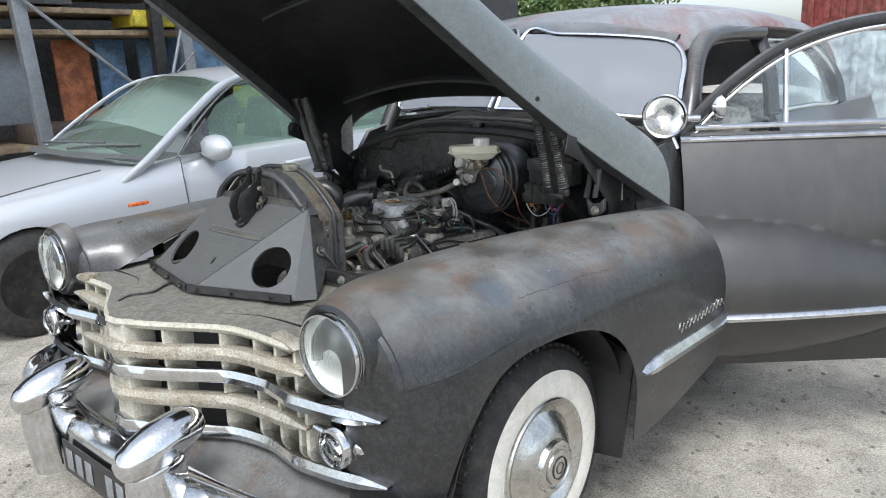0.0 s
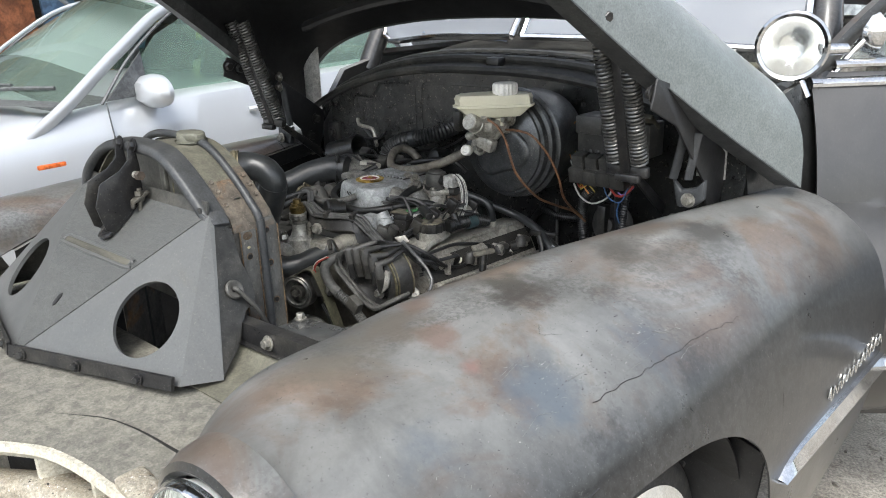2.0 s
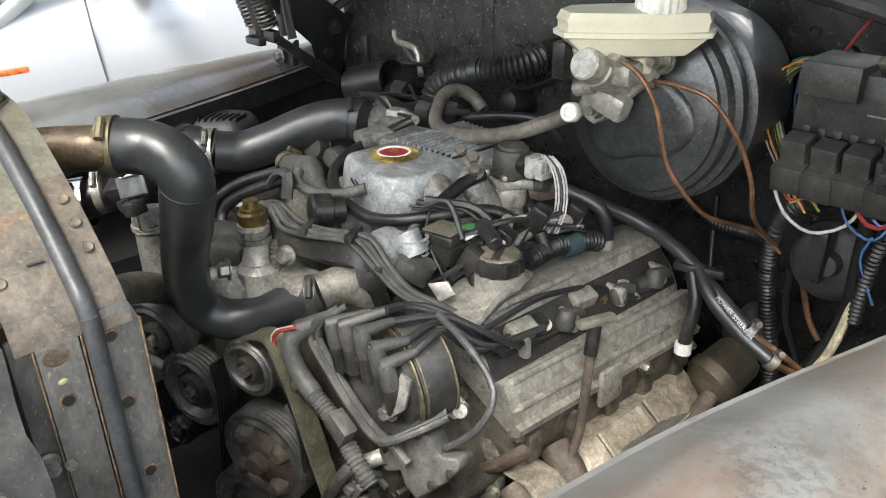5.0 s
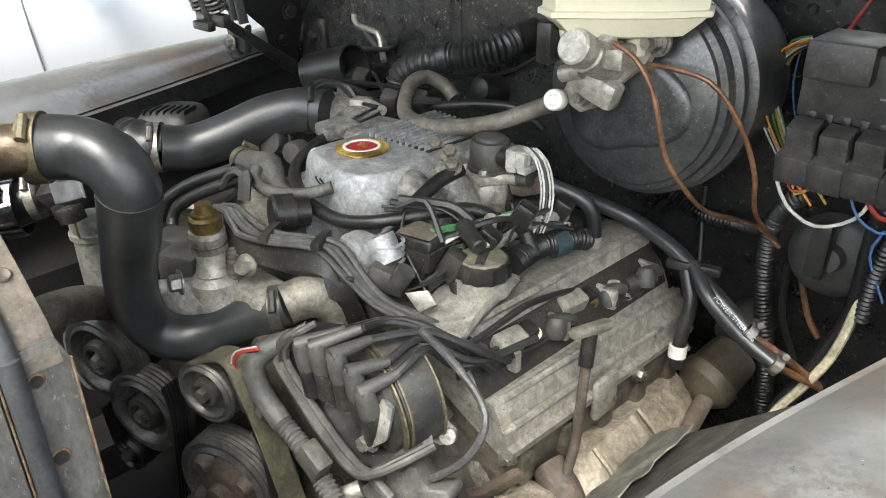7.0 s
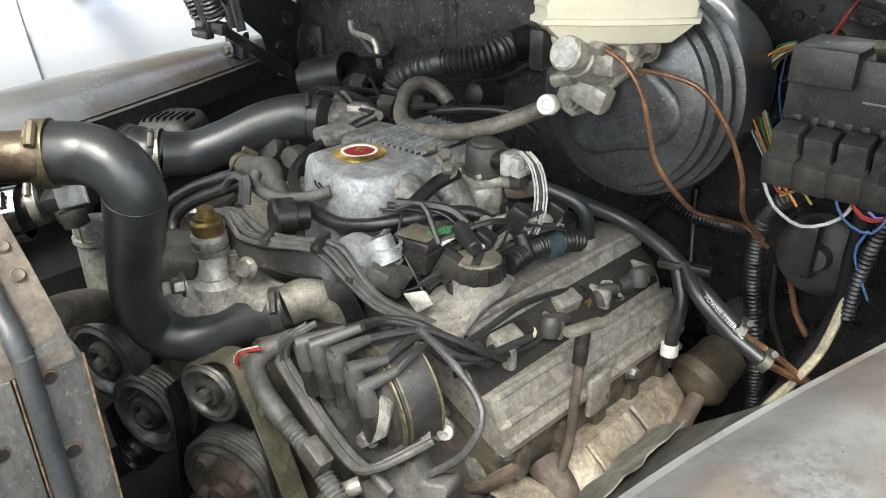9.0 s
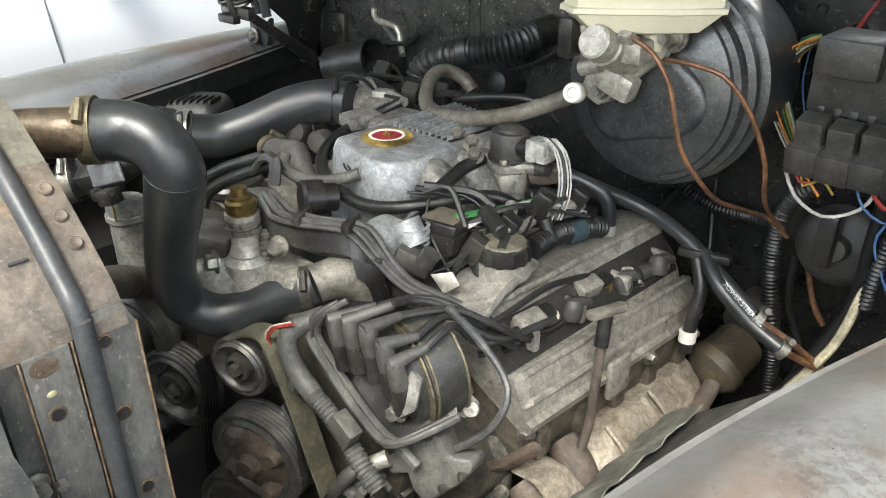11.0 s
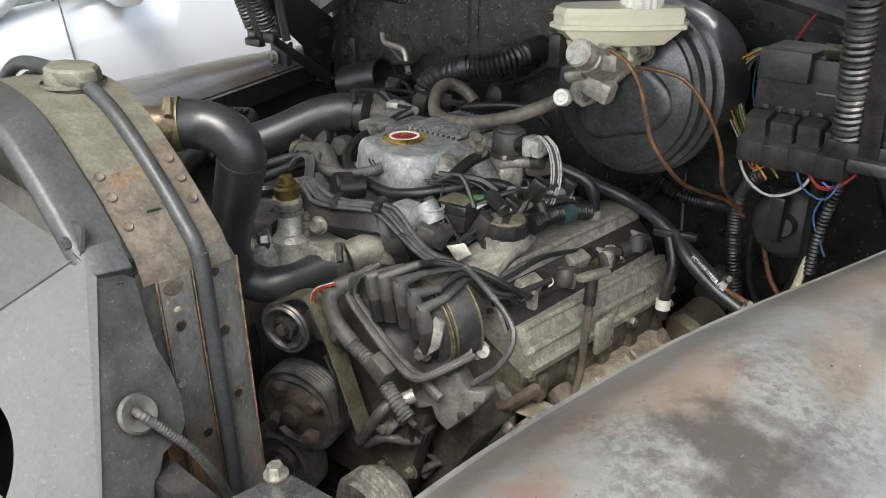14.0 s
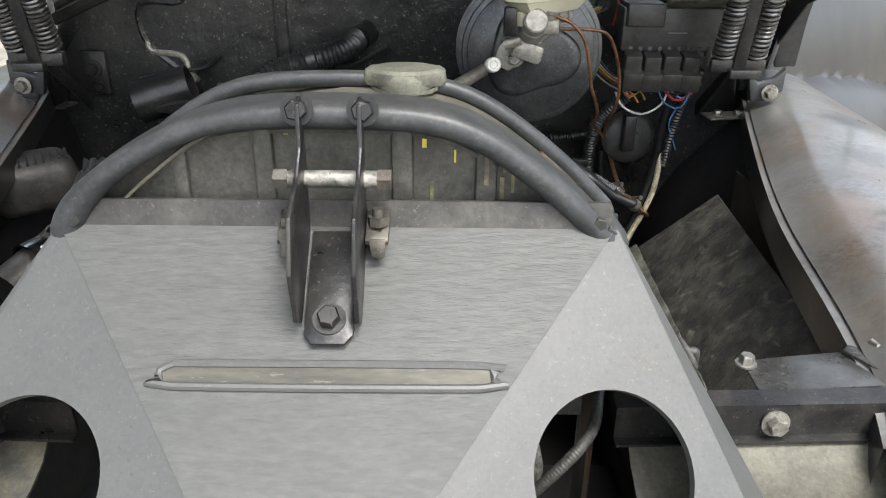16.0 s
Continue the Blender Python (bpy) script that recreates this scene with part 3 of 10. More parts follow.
def build_fender(right):
    f = part("front_fender", build_fender_mesh(right), [PAINT], car, "weathered black paint with grey and reddish patches and painted bluish sheen")
    # headlight
    hx, hy, hz = 0.782, -0.575, 0.876
    ax = V((0.03, -1, -0.02))
    bm = lathe(B(), [(0.142, 0.0), (0.139, 0.03), (0.130, 0.052), (0.120, 0.057), (0.112, 0.052), (0.110, 0.03)], (hx, hy + 0.03, hz), ax, 40)
    part("headlight_rim", flipped(bm, right), PAINT, f)
    bm = lathe(B(), [(0.108, 0.0), (0.1105, 0.010), (0.108, 0.017), (0.104, 0.017), (0.103, 0.010)], (hx, hy - 0.028, hz), ax, 40)
    part("bezel", flipped(bm, right), CHROME, f, "thin chrome ring")
    bm = lathe(B(), [(0.0, 0.03), (0.03, 0.024), (0.06, 0.005), (0.09, -0.035), (0.109, -0.082)], (hx, hy + 0.055, hz), -ax, 40)
    part("reflector", flipped(bm, right), MIRROR, f)
    bm = lathe(B(), [(0, 0.024), (0.035, 0.023), (0.07, 0.018), (0.10, 0.008), (0.112, -0.004), (0.112, 0.0), (0.10, 0.012), (0.07, 0.022), (0.035, 0.027), (0, 0.028)], (hx, hy - 0.034, hz), ax, 40)
    part("lens", flipped(bm, right), CLEAR, f, "clear ribbed headlight glass").visible_shadow = False
    bm = B()
    for k in range(-7, 8):
        zz = k * 0.0135
        hh = math.sqrt(max(0, 0.104 ** 2 - zz ** 2))
        tube(bm, [V((hx + zz, hy - 0.036 - 0.027 * (1 - (zz ** 2 + q ** 2) / 0.0126), hz + q)) for q in np.linspace(-hh * 0.2, hh, 8)], 0.0013, 5, 0.03)
    ribs = tagged(part("lens_ribs", flipped(bm, right), CLEAR, f), kind="stuff")
    ribs.visible_shadow = False
    # seam round the headlight shell and the crease along the wing
    ring = [p + V((0, -0.001, 0.003)) for p in fender_section(-0.545) if p.z > 0.80]
    part("panel_seam", flipped(tube(B(), ring, 0.0035, 6, 0.02), right), UNDER, f)
    line = []
    for y in np.linspace(-0.54, -0.16, 20):
        zt = 0.81 + 0.10 * (y + 0.54)
        row = [p for p in fender_section(y) if p.x > 0.9]
        for p, q in zip(row, row[1:]):
            if p.z >= zt >= q.z:
                line.append(p.lerp(q, (p.z - zt) / max(1e-6, p.z - q.z)) + V((0.003, 0, 0.001)))
                break
    part("panel_seam", flipped(tube(B(), line, 0.003, 6, 0.03), right), UNDER, f)
    # fog lamp
    fx, fy, fz = 0.806, -0.60, 0.638
    bm = lathe(B(), [(0.0, -0.02), (0.03, -0.02), (0.052, 0.0), (0.058, 0.03), (0.052, 0.045), (0.045, 0.047), (0.042, 0.04)], (fx, fy, fz), (0, -1, 0), 32)
    rod(bm, (fx + 0.03, fy + 0.015, fz), (fx + 0.155, fy + 0.05, fz - 0.02), 0.034, 0.008, 16)
    rod(bm, (fx - 0.03, fy + 0.01, fz), (fx - 0.11, fy - 0.005, fz + 0.015), 0.024, 0.010, 14)
    lamp = part("fog_lamp", flipped(bm, right), CHROME, f, "chrome bullet fog lamp housing")
    bm = lathe(B(), [(0.044, 0.038), (0.036, 0.052), (0.02, 0.06), (0, 0.062)], (fx, fy, fz), (0, -1, 0), 28)
    part("lens", flipped(bm, right), CLEAR, lamp)
    # chrome tip of the upper grille moulding and the rear spear
    bm = slab(B(), [(0.515, -0.60, 0.875), (0.60, -0.605, 0.862), (0.625, -0.60, 0.845), (0.60, -0.60, 0.835), (0.52, -0.595, 0.845)], (0, 0.05, 0), 0.008)
    part("moulding_tip", flipped(bm, right), PITTED, f)
    if not right:
        bm = B()
        rows = []
        for i in range(25):
            t = i / 24
            y = 0.43 + 0.63 * t
            x = 1.103 + 0.038 * t
            z = 0.565 + 0.035 * t
            hw = 0.036 * math.sqrt(max(0.02, 1 - (1 - min(1, t * 5)) ** 2))
            rows.append([V((x - 0.004, y, z + hw)), V((x + 0.014, y, z + hw * 0.8)), V((x + 0.026, y, z)), V((x + 0.014, y, z - hw * 0.8)), V((x - 0.004, y, z - hw))])
        loft(bm, rows)
        thick(bm, 0.004)
        part("chrome_spear", bm, CHROME, f, "worn chrome moulding")
        # illegible script drawn as a flowing bar
        pts = []
        for i in range(40):
            t = i / 39
            y = 0.66 + 0.34 * t
            pts.append((1.126 + 0.02 * t, y, 0.655 + 0.025 * t + 0.014 * math.sin(i * 1.9) * (1.6 if i < 4 else 1)))
        part("emblem_bar", tube(B(), pts, 0.0022, 6, 0.008), HUB, f)
    return f


def build_fender_mesh(right):
    ys = sorted(set(list(np.linspace(-0.56, 1.03, 64)) + [ARCH_Y + s * ARCH * math.cos(a) for s in (1, -1) for a in np.linspace(0.02, 1.0, 14)]))
    bm = B()
    rows = [fender_section(y) for y in ys]
    # front face folds back under the headlight
    first = rows[0]
    c = V((0.79, -0.585, 0.72))
    front = [[p.lerp(V((c.x, -0.585, p.z)) if p.z < 0.78 else c + V((0, 0, 0.15)), s) + V((0, -0.03 * math.sin(s * 1.57), 0)) for p in first] for s in (0.8, 0.5, 0.25, 0.1)]
    loft(bm, front + rows)
    thick(bm, -0.004)
    # flange down along the engine opening
    edge = [r[0] for r in rows if r[0].y > -0.3]
    loft(bm, [[p, p + V((-0.012, 0, -0.002)), p + V((-0.014, 0, -0.05)), p + V((-0.002, 0, -0.055))] for p in edge])
    return flipped(bm, right)


for side in (False, True):
    build_fender(side)


def build_chips():
    """Small chips, scuffs and cracks in the paint of the near wing."""
    rnd = random.Random(21)
    sets = {"pale": ([], []), "dark": ([], []), "rust": ([], [])}

    def chip(kind, y, k, lx, ly):
        row = fender_section(min(max(y, -0.5), 0.98))
        nxt = fender_section(min(max(y + 0.01, -0.5), 0.99))
        k = min(max(int(k), 1), len(row) - 2)
        p, q = row[k], row[k + 1]
        t1 = (q - p).normalized()
        t2 = (nxt[k] - p).normalized()
        n = t1.cross(t2).normalized()
        if n.x + n.z < 0:
            n = -n
        a = rnd.uniform(-0.6, 0.6)
        u = (t2 * math.cos(a) + t1 * math.sin(a)).normalized()
        w = n.cross(u)
        c = p.lerp(q, rnd.random()) + n * 0.0047
        vs, fs = sets[kind]
        i = len(vs)
        m = 6
        for j in range(m):
            g = 2 * math.pi * j / m
            f = rnd.uniform(0.45, 1.0)
            vs.append(c + u * math.cos(g) * ly * f + w * math.sin(g) * lx * f)
        fs.append(tuple(range(i, i + m)))
    for _ in range(260):
        y = rnd.gauss(0.02, 0.2)
        chip("pale", y, 28 - 4 * y + rnd.gauss(0, 2.2), 0.0003 + 0.0012 * rnd.random() ** 3, 0.0006 + 0.006 * rnd.random() ** 3)
    for _ in range(160):
        y = rnd.gauss(0.02, 0.2)
        chip("dark", y, 28.5 - 4 * y + rnd.gauss(0, 2.0), 0.0004 + 0.0012 * rnd.random() ** 3, 0.0008 + 0.0055 * rnd.random() ** 3)
    for _ in range(150):
        chip("pale", rnd.uniform(-0.45, 0.95), rnd.uniform(2, 36), rnd.uniform(0.0003, 0.0008), rnd.uniform(0.0005, 0.003))
    for _ in range(320):
        chip("dark", rnd.uniform(-0.45, 0.9), rnd.uniform(1, 20), rnd.uniform(0.0003, 0.0008), rnd.uniform(0.0005, 0.0016))
    for _ in range(40):
        y = rnd.gauss(0.0, 0.12)
        chip("rust", y, rnd.gauss(12, 3), rnd.uniform(0.0005, 0.0014), rnd.uniform(0.0008, 0.002))
    looks = {"pale": material("bare_scuff", (0.20, 0.20, 0.19), 0.5, dust=0, speck=0), "dark": material("black_chip", (0.012, 0.012, 0.012), 0.5, dust=0, speck=0), "rust": material("rust_chip", (0.15, 0.095, 0.07), 0.7, dust=0, speck=0)}
    for kind, (vs, fs) in sets.items():
        me = bpy.data.meshes.new("paint_chip")
        me.from_pydata(vs, [], fs)
        me.materials.append(looks[kind])
        ob = new("paint_chip", me)
        ob.parent = car
        ob.matrix_parent_inverse = car.matrix_basis.inverted()
        tagged(ob, kind="stuff")


build_chips()


def fender_at(x, y):
    """Point of the near wing's skin over (x, y)."""
    row = fender_section(min(max(y, -0.5), 0.98))
    for p, q in zip(row, row[1:]):
        if p.x <= x <= q.x:
            return p.lerp(q, (x - p.x) / max(1e-6, q.x - p.x))
    return max(row, key=lambda p: p.x)


def build_cracks():
    """Split filler and long scratches in the paint of the near wing."""
    rnd = random.Random(33)
    pale = material("split_filler", (0.15, 0.15, 0.145), 0.6, dust=0, speck=0)
    dark = material("open_crack", (0.012, 0.011, 0.010), 0.6, dust=0, speck=0)
    runs = [(pale, [(0.848, -0.03), (0.862, -0.048), (0.873, -0.04), (0.888, -0.005)], 0.0005),
            (dark, [(0.987, -0.09), (0.996, 0.0), (1.003, 0.06), (1.010, 0.12), (1.014, 0.187), (1.025, 0.28), (1.035, 0.37)], 0.0005),
            (pale, [(0.97, 0.13), (0.982, 0.16), (0.99, 0.20)], 0.0005)]
    for _ in range(14):
        x, y = rnd.uniform(0.86, 1.03), rnd.uniform(-0.25, 0.35)
        runs.append((pale, [(x, y), (x + rnd.uniform(-0.01, 0.01), y + rnd.uniform(0.02, 0.06)), (x + rnd.uniform(-0.02, 0.02), y + rnd.uniform(0.06, 0.12))], rnd.uniform(0.0002, 0.0003)))
    for mat, pts, r in runs:
        fine = []
        for a, b in zip(pts, pts[1:]):
            for k in range(5):
                t = k / 5
                j = 0.004 * (0.6 if r > 0.0004 else 0.2)
                x, y = a[0] + (b[0] - a[0]) * t + rnd.uniform(-j, j), a[1] + (b[1] - a[1]) * t + rnd.uniform(-j, j)
                fine.append(fender_at(x, y) + V((0.002, -0.001, 0.0044)))
        tagged(part("paint_crack", tube(B(), fine, (r * 1.3, r * 0.5), 5, 0.01), mat, car), kind="stuff")


build_cracks()


def build_wheel(x, y, z, name="wheel", parent=None):
    sgn = 1 if x > 0 else -1
    ax = V((sgn, 0, 0))
    at = V((x - sgn * 0.10, y, z))
    R = 0.372
    bm = lathe(B(), [(0.20, 0.0), (0.29, -0.015), (0.345, 0.0), (R - 0.006, 0.02), (R, 0.045), (R, 0.135), (R - 0.006, 0.16), (0.355, 0.178), (0.335, 0.192), (0.300, 0.200)], at, ax, 72)
    w = part(name, bm, TYRE, parent, "black tyre with tread blocks")
    bm = B()
    for k in range(64):
        a = 2 * math.pi * k / 64
        for h in (0.035, 0.150):
            c = at + ax * h + V((0, math.cos(a), math.sin(a))) * (R + 0.001)
            box(bm, c, (0.035, 0.010, 0.012), 0.0, (math.degrees(a), 0, 0))
    tagged(part("tread", bm, TYRE, w), kind="stuff")
    bm = lathe(B(), [(0.300, 0.2005), (0.285, 0.203), (0.25, 0.2035), (0.222, 0.200), (0.21, 0.194)], at, ax, 72)
    part("whitewall", bm, WHITEWALL, w, "cream white tyre band")
    bm = lathe(B(), [(0.212, 0.18), (0.212, 0.202), (0.207, 0.208), (0.195, 0.205), (0.175, 0.185), (0.165, 0.18), (0.155, 0.184), (0.13, 0.205), (0.10, 0.222), (0.088, 0.226), (0.082, 0.243), (0.07, 0.247), (0.064, 0.240), (0.058, 0.240), (0.055, 0.249), (0.03, 0.253), (0, 0.254)], at, ax, 72)
    part("hubcap", bm, HUB, w, "dull chrome hubcap with rust stains")
    bm = B()
    for r in (0.018, 0.036):
        tube(bm, [at + ax * 0.254 + V((0, math.cos(a), math.sin(a))) * r for a in np.linspace(0, 6.2832, 25)], 0.002, 6)
    part("emblem", bm, DARK, w)
    return w


build_wheel(0.862, AXLE_Y, AXLE_Z, parent=car)
build_wheel(-0.86, AXLE_Y - 0.02, AXLE_Z + 0.03, parent=car)


# wheel-house behind the front wheel and inner guard
def build_wheelhouse():
    bm = B()
    rows = []
    for a in np.linspace(-0.25, 3.3, 30):
        y, z = ARCH_Y + 0.02 + 0.465 * math.cos(a), ARCH_Z + 0.475 * math.sin(a)
        rows.append([V((x, y, z)) for x in (0.62, 0.75, 0.90, 1.04)])
    loft(bm, rows)
    thick(bm, 0.004)
    slab(bm, [(0.66, ARCH_Y + 0.43, 0.20), (1.05, ARCH_Y + 0.445, 0.24), (1.085, ARCH_Y + 0.445, 0.62), (0.80, ARCH_Y + 0.40, 0.75)], (0, 0.01, 0))
    part("wheel_arch_liner", bm, UNDER, car, "dark undersealed metal")


build_wheelhouse()


# ---------- bonnet ----------
def hood_point(u, v, w):
    """u: along from the rear edge forward (metres), v: across, w: outward from the hood's plane."""
    a = radians(34.0)
    return V((v, 0.965 - u * math.cos(a) + w * math.sin(a), 1.03 + u * math.sin(a) + w * math.cos(a)))


def hood_width(u):
    return curve1([0, 0.35, 0.7, 1.2, 1.7, 1.95], [0.93, 0.81, 0.725, 0.655, 0.60, 0.56])(u)


def build_hood():
    h = 0.33
    bm = B()
    rows = []
    for u in np.linspace(0.0, 1.9, 40):
        wd = hood_width(u)
        top = h * (1 - 0.12 * (u / 1.9))
        row = []
        for k in range(41):
            s = -1 + k / 20
            a = abs(s)
            # side rolls into a crowned top
            v = wd * math.copysign(min(1.0, 1.0 * math.sin(min(1, a) * math.pi / 2)) ** 0.85, s)
            w = top * (math.cos(a * math.pi / 2) ** 0.62) if a < 1 else 0.0
            row.append(hood_point(u + 0.70 * w * (1 - u / 1.9), v, w))
        rows.append(row)
    loft(bm, rows)
    thick(bm, 0.0035)
    hd = part("bonnet", bm, HOODP, car, "raised grey-black bonnet panel with satin sheen")
    # dark lining just inside the skin
    bm = B()
    loft(bm, [[hood_point(u + 0.70 * (1 - u / 1.9) * h * math.cos(abs(s) * math.pi / 2) ** 0.62, math.copysign(math.sin(abs(s) * math.pi / 2) ** 0.85, s) * (hood_width(u) - 0.012), (h * (1 - 0.12 * u / 1.9)) * math.cos(abs(s) * math.pi / 2) ** 0.62 - 0.014) for s in np.linspace(-0.97, 0.97, 31)] for u in np.linspace(0.03, 1.87, 30)])
    part("inner_panel", bm, UNDER, hd, "matt black underside")
    # edge flanges
    for sg in (1, -1):
        bm = B()
        loft(bm, [[hood_point(u, sg * (hood_width(u) + 0.002), -0.002), hood_point(u, sg * (hood_width(u) - 0.045), -0.006), hood_point(u, sg * (hood_width(u) - 0.05), 0.03)] for u in np.linspace(0.02, 1.88, 30)])
        thick(bm, 0.003)
        part("edge_flange", bm, HOODEDGE, hd, "dark grey folded edge")
    # rear brace and bolts under the bonnet
    bm = B()
    tube(bm, [hood_point(0.42, v, 0.30 * math.cos(v / 0.80 * 1.45) ** 0.6) for v in np.linspace(-0.62, 0.62, 15)], 0.022, 8, flat=0.6)
    tube(bm, [hood_point(1.05, v, 0.29 * math.cos(v / 0.68 * 1.4) ** 0.6) for v in np.linspace(-0.5, 0.5, 15)], 0.02, 8, flat=0.6)
    part("cross_brace", bm, UNDER, hd)
    bm = B()
    bolt(bm, hood_point(0.72, hood_width(0.72) - 0.01, 0.03), (1, -0.3, -0.2), 0.012, 0.012)
    part("bracket_bolt", bm, DARK, hd)
    return hd


bonnet = build_hood()


# ---------- cowl, firewall, cabin ----------
FW = 0.90


def build_firewall():
    def top(x):
        return 1.27 - 0.16 * (abs(x) / 0.8) ** 2.6
    bm = B()
    rows = []
    for z in np.linspace(0, 1, 30):
        rows.append([V((x, FW + 0.10 * max(0, (0.45 - z)) * 2, 0.35 + (top(x) - 0.35) * z)) for x in np.linspace(-0.82, 0.82, 60)])
    loft(bm, rows)
    thick(bm, 0.012)
    fw = part("firewall", bm, FIREWALL, car, "gloss black painted bulkhead")
    # pressed panel outline and ribs
    bm = B()
    tube(bm, [(-0.50, FW - 0.004, 1.02), (-0.55, FW - 0.004, 1.06), (-0.58, FW - 0.004, 1.10), (-0.585, FW - 0.004, 1.155), (-0.56, FW - 0.004, 1.175), (-0.49, FW - 0.004, 1.175), (-0.465, FW - 0.004, 1.20), (-0.43, FW - 0.004, 1.225), (-0.31, FW - 0.004, 1.232)], 0.011, 8)
    tube(bm, [(-0.28, FW - 0.004, 1.235), (-0.28, FW - 0.004, 1.02), (-0.28, FW - 0.004, 0.85)], 0.010, 8)
    tube(bm, [(-0.25, FW - 0.004, 1.05), (-0.25, FW - 0.004, 1.20), (-0.22, FW - 0.004, 1.23), (0.0, FW - 0.004, 1.235), (0.15, FW - 0.004, 1.23)], 0.010, 8)
    part("pressed_rib", bm, FIREWALL, fw)
    for p, rr in (((0.3614, 0.8920, 1.2048), 0.010), ((0.3913, 0.8920, 1.2063), 0.010), ((0.4451, 0.8920, 1.1789), 0.018)):
        part("grommet", lathe(B(), [(0, 0.003), (rr * 0.45, 0.003), (rr * 0.55, -0.005), (rr * 0.85, -0.007), (rr, 0.002)], p, (0, 1, 0), 20), RUBBER, fw, "black rubber grommet")
    # cowl rim: arched channel above the bulkhead
    bm = B()
    for dy, dz, r in ((-0.01, 0.012, 0.014), (0.06, 0.04, 0.013), (0.12, 0.055, 0.011)):
        part("cowl_seal", tube(B(), [(x, FW + dy, top(x) + dz) for x in np.linspace(-0.80, 0.80, 40)], r, 8, 0.03), DUSTBLACK, fw)
    loft(bm, [[V((x, FW, top(x))), V((x, FW + 0.05, top(x) + 0.03)), V((x, FW + 0.12, top(x) + 0.05)), V((x, FW + 0.2, top(x) + 0.06)), V((x, 1.32, top(x) + 0.09))] for x in np.linspace(-0.82, 0.82, 40)])
    part("cowl", bm, [DUSTBLACK], car, "dusty black cowl with seal channels")
    bm = B()
    for k in range(16):
        x = -0.55 + 0.07 * k
        part("cowl_slot", box(B(), (x, FW + 0.09, top(x) + 0.052), (0.045, 0.012, 0.004), 0.001), UNDER, fw)
    part("cowl_latch", box(B(), (0.02, FW + 0.03, top(0) + 0.03), (0.05, 0.04, 0.035), 0.006), DARK, fw)
    bm = B()
    for x, z in ((-0.62, 1.16), (-0.56, 1.20), (-0.1, 1.215), (-0.40, 1.205), (0.34, 1.235), (-0.38, 1.135), (0.42, 1.22), (0.5, 1.20), (0.55, 1.13)):
        part("firewall_bolt", bolt(B(), (x, FW - 0.002, z), (0, -1, 0), 0.008, 0.008), DARK, fw)
    return fw


firewall = build_firewall()


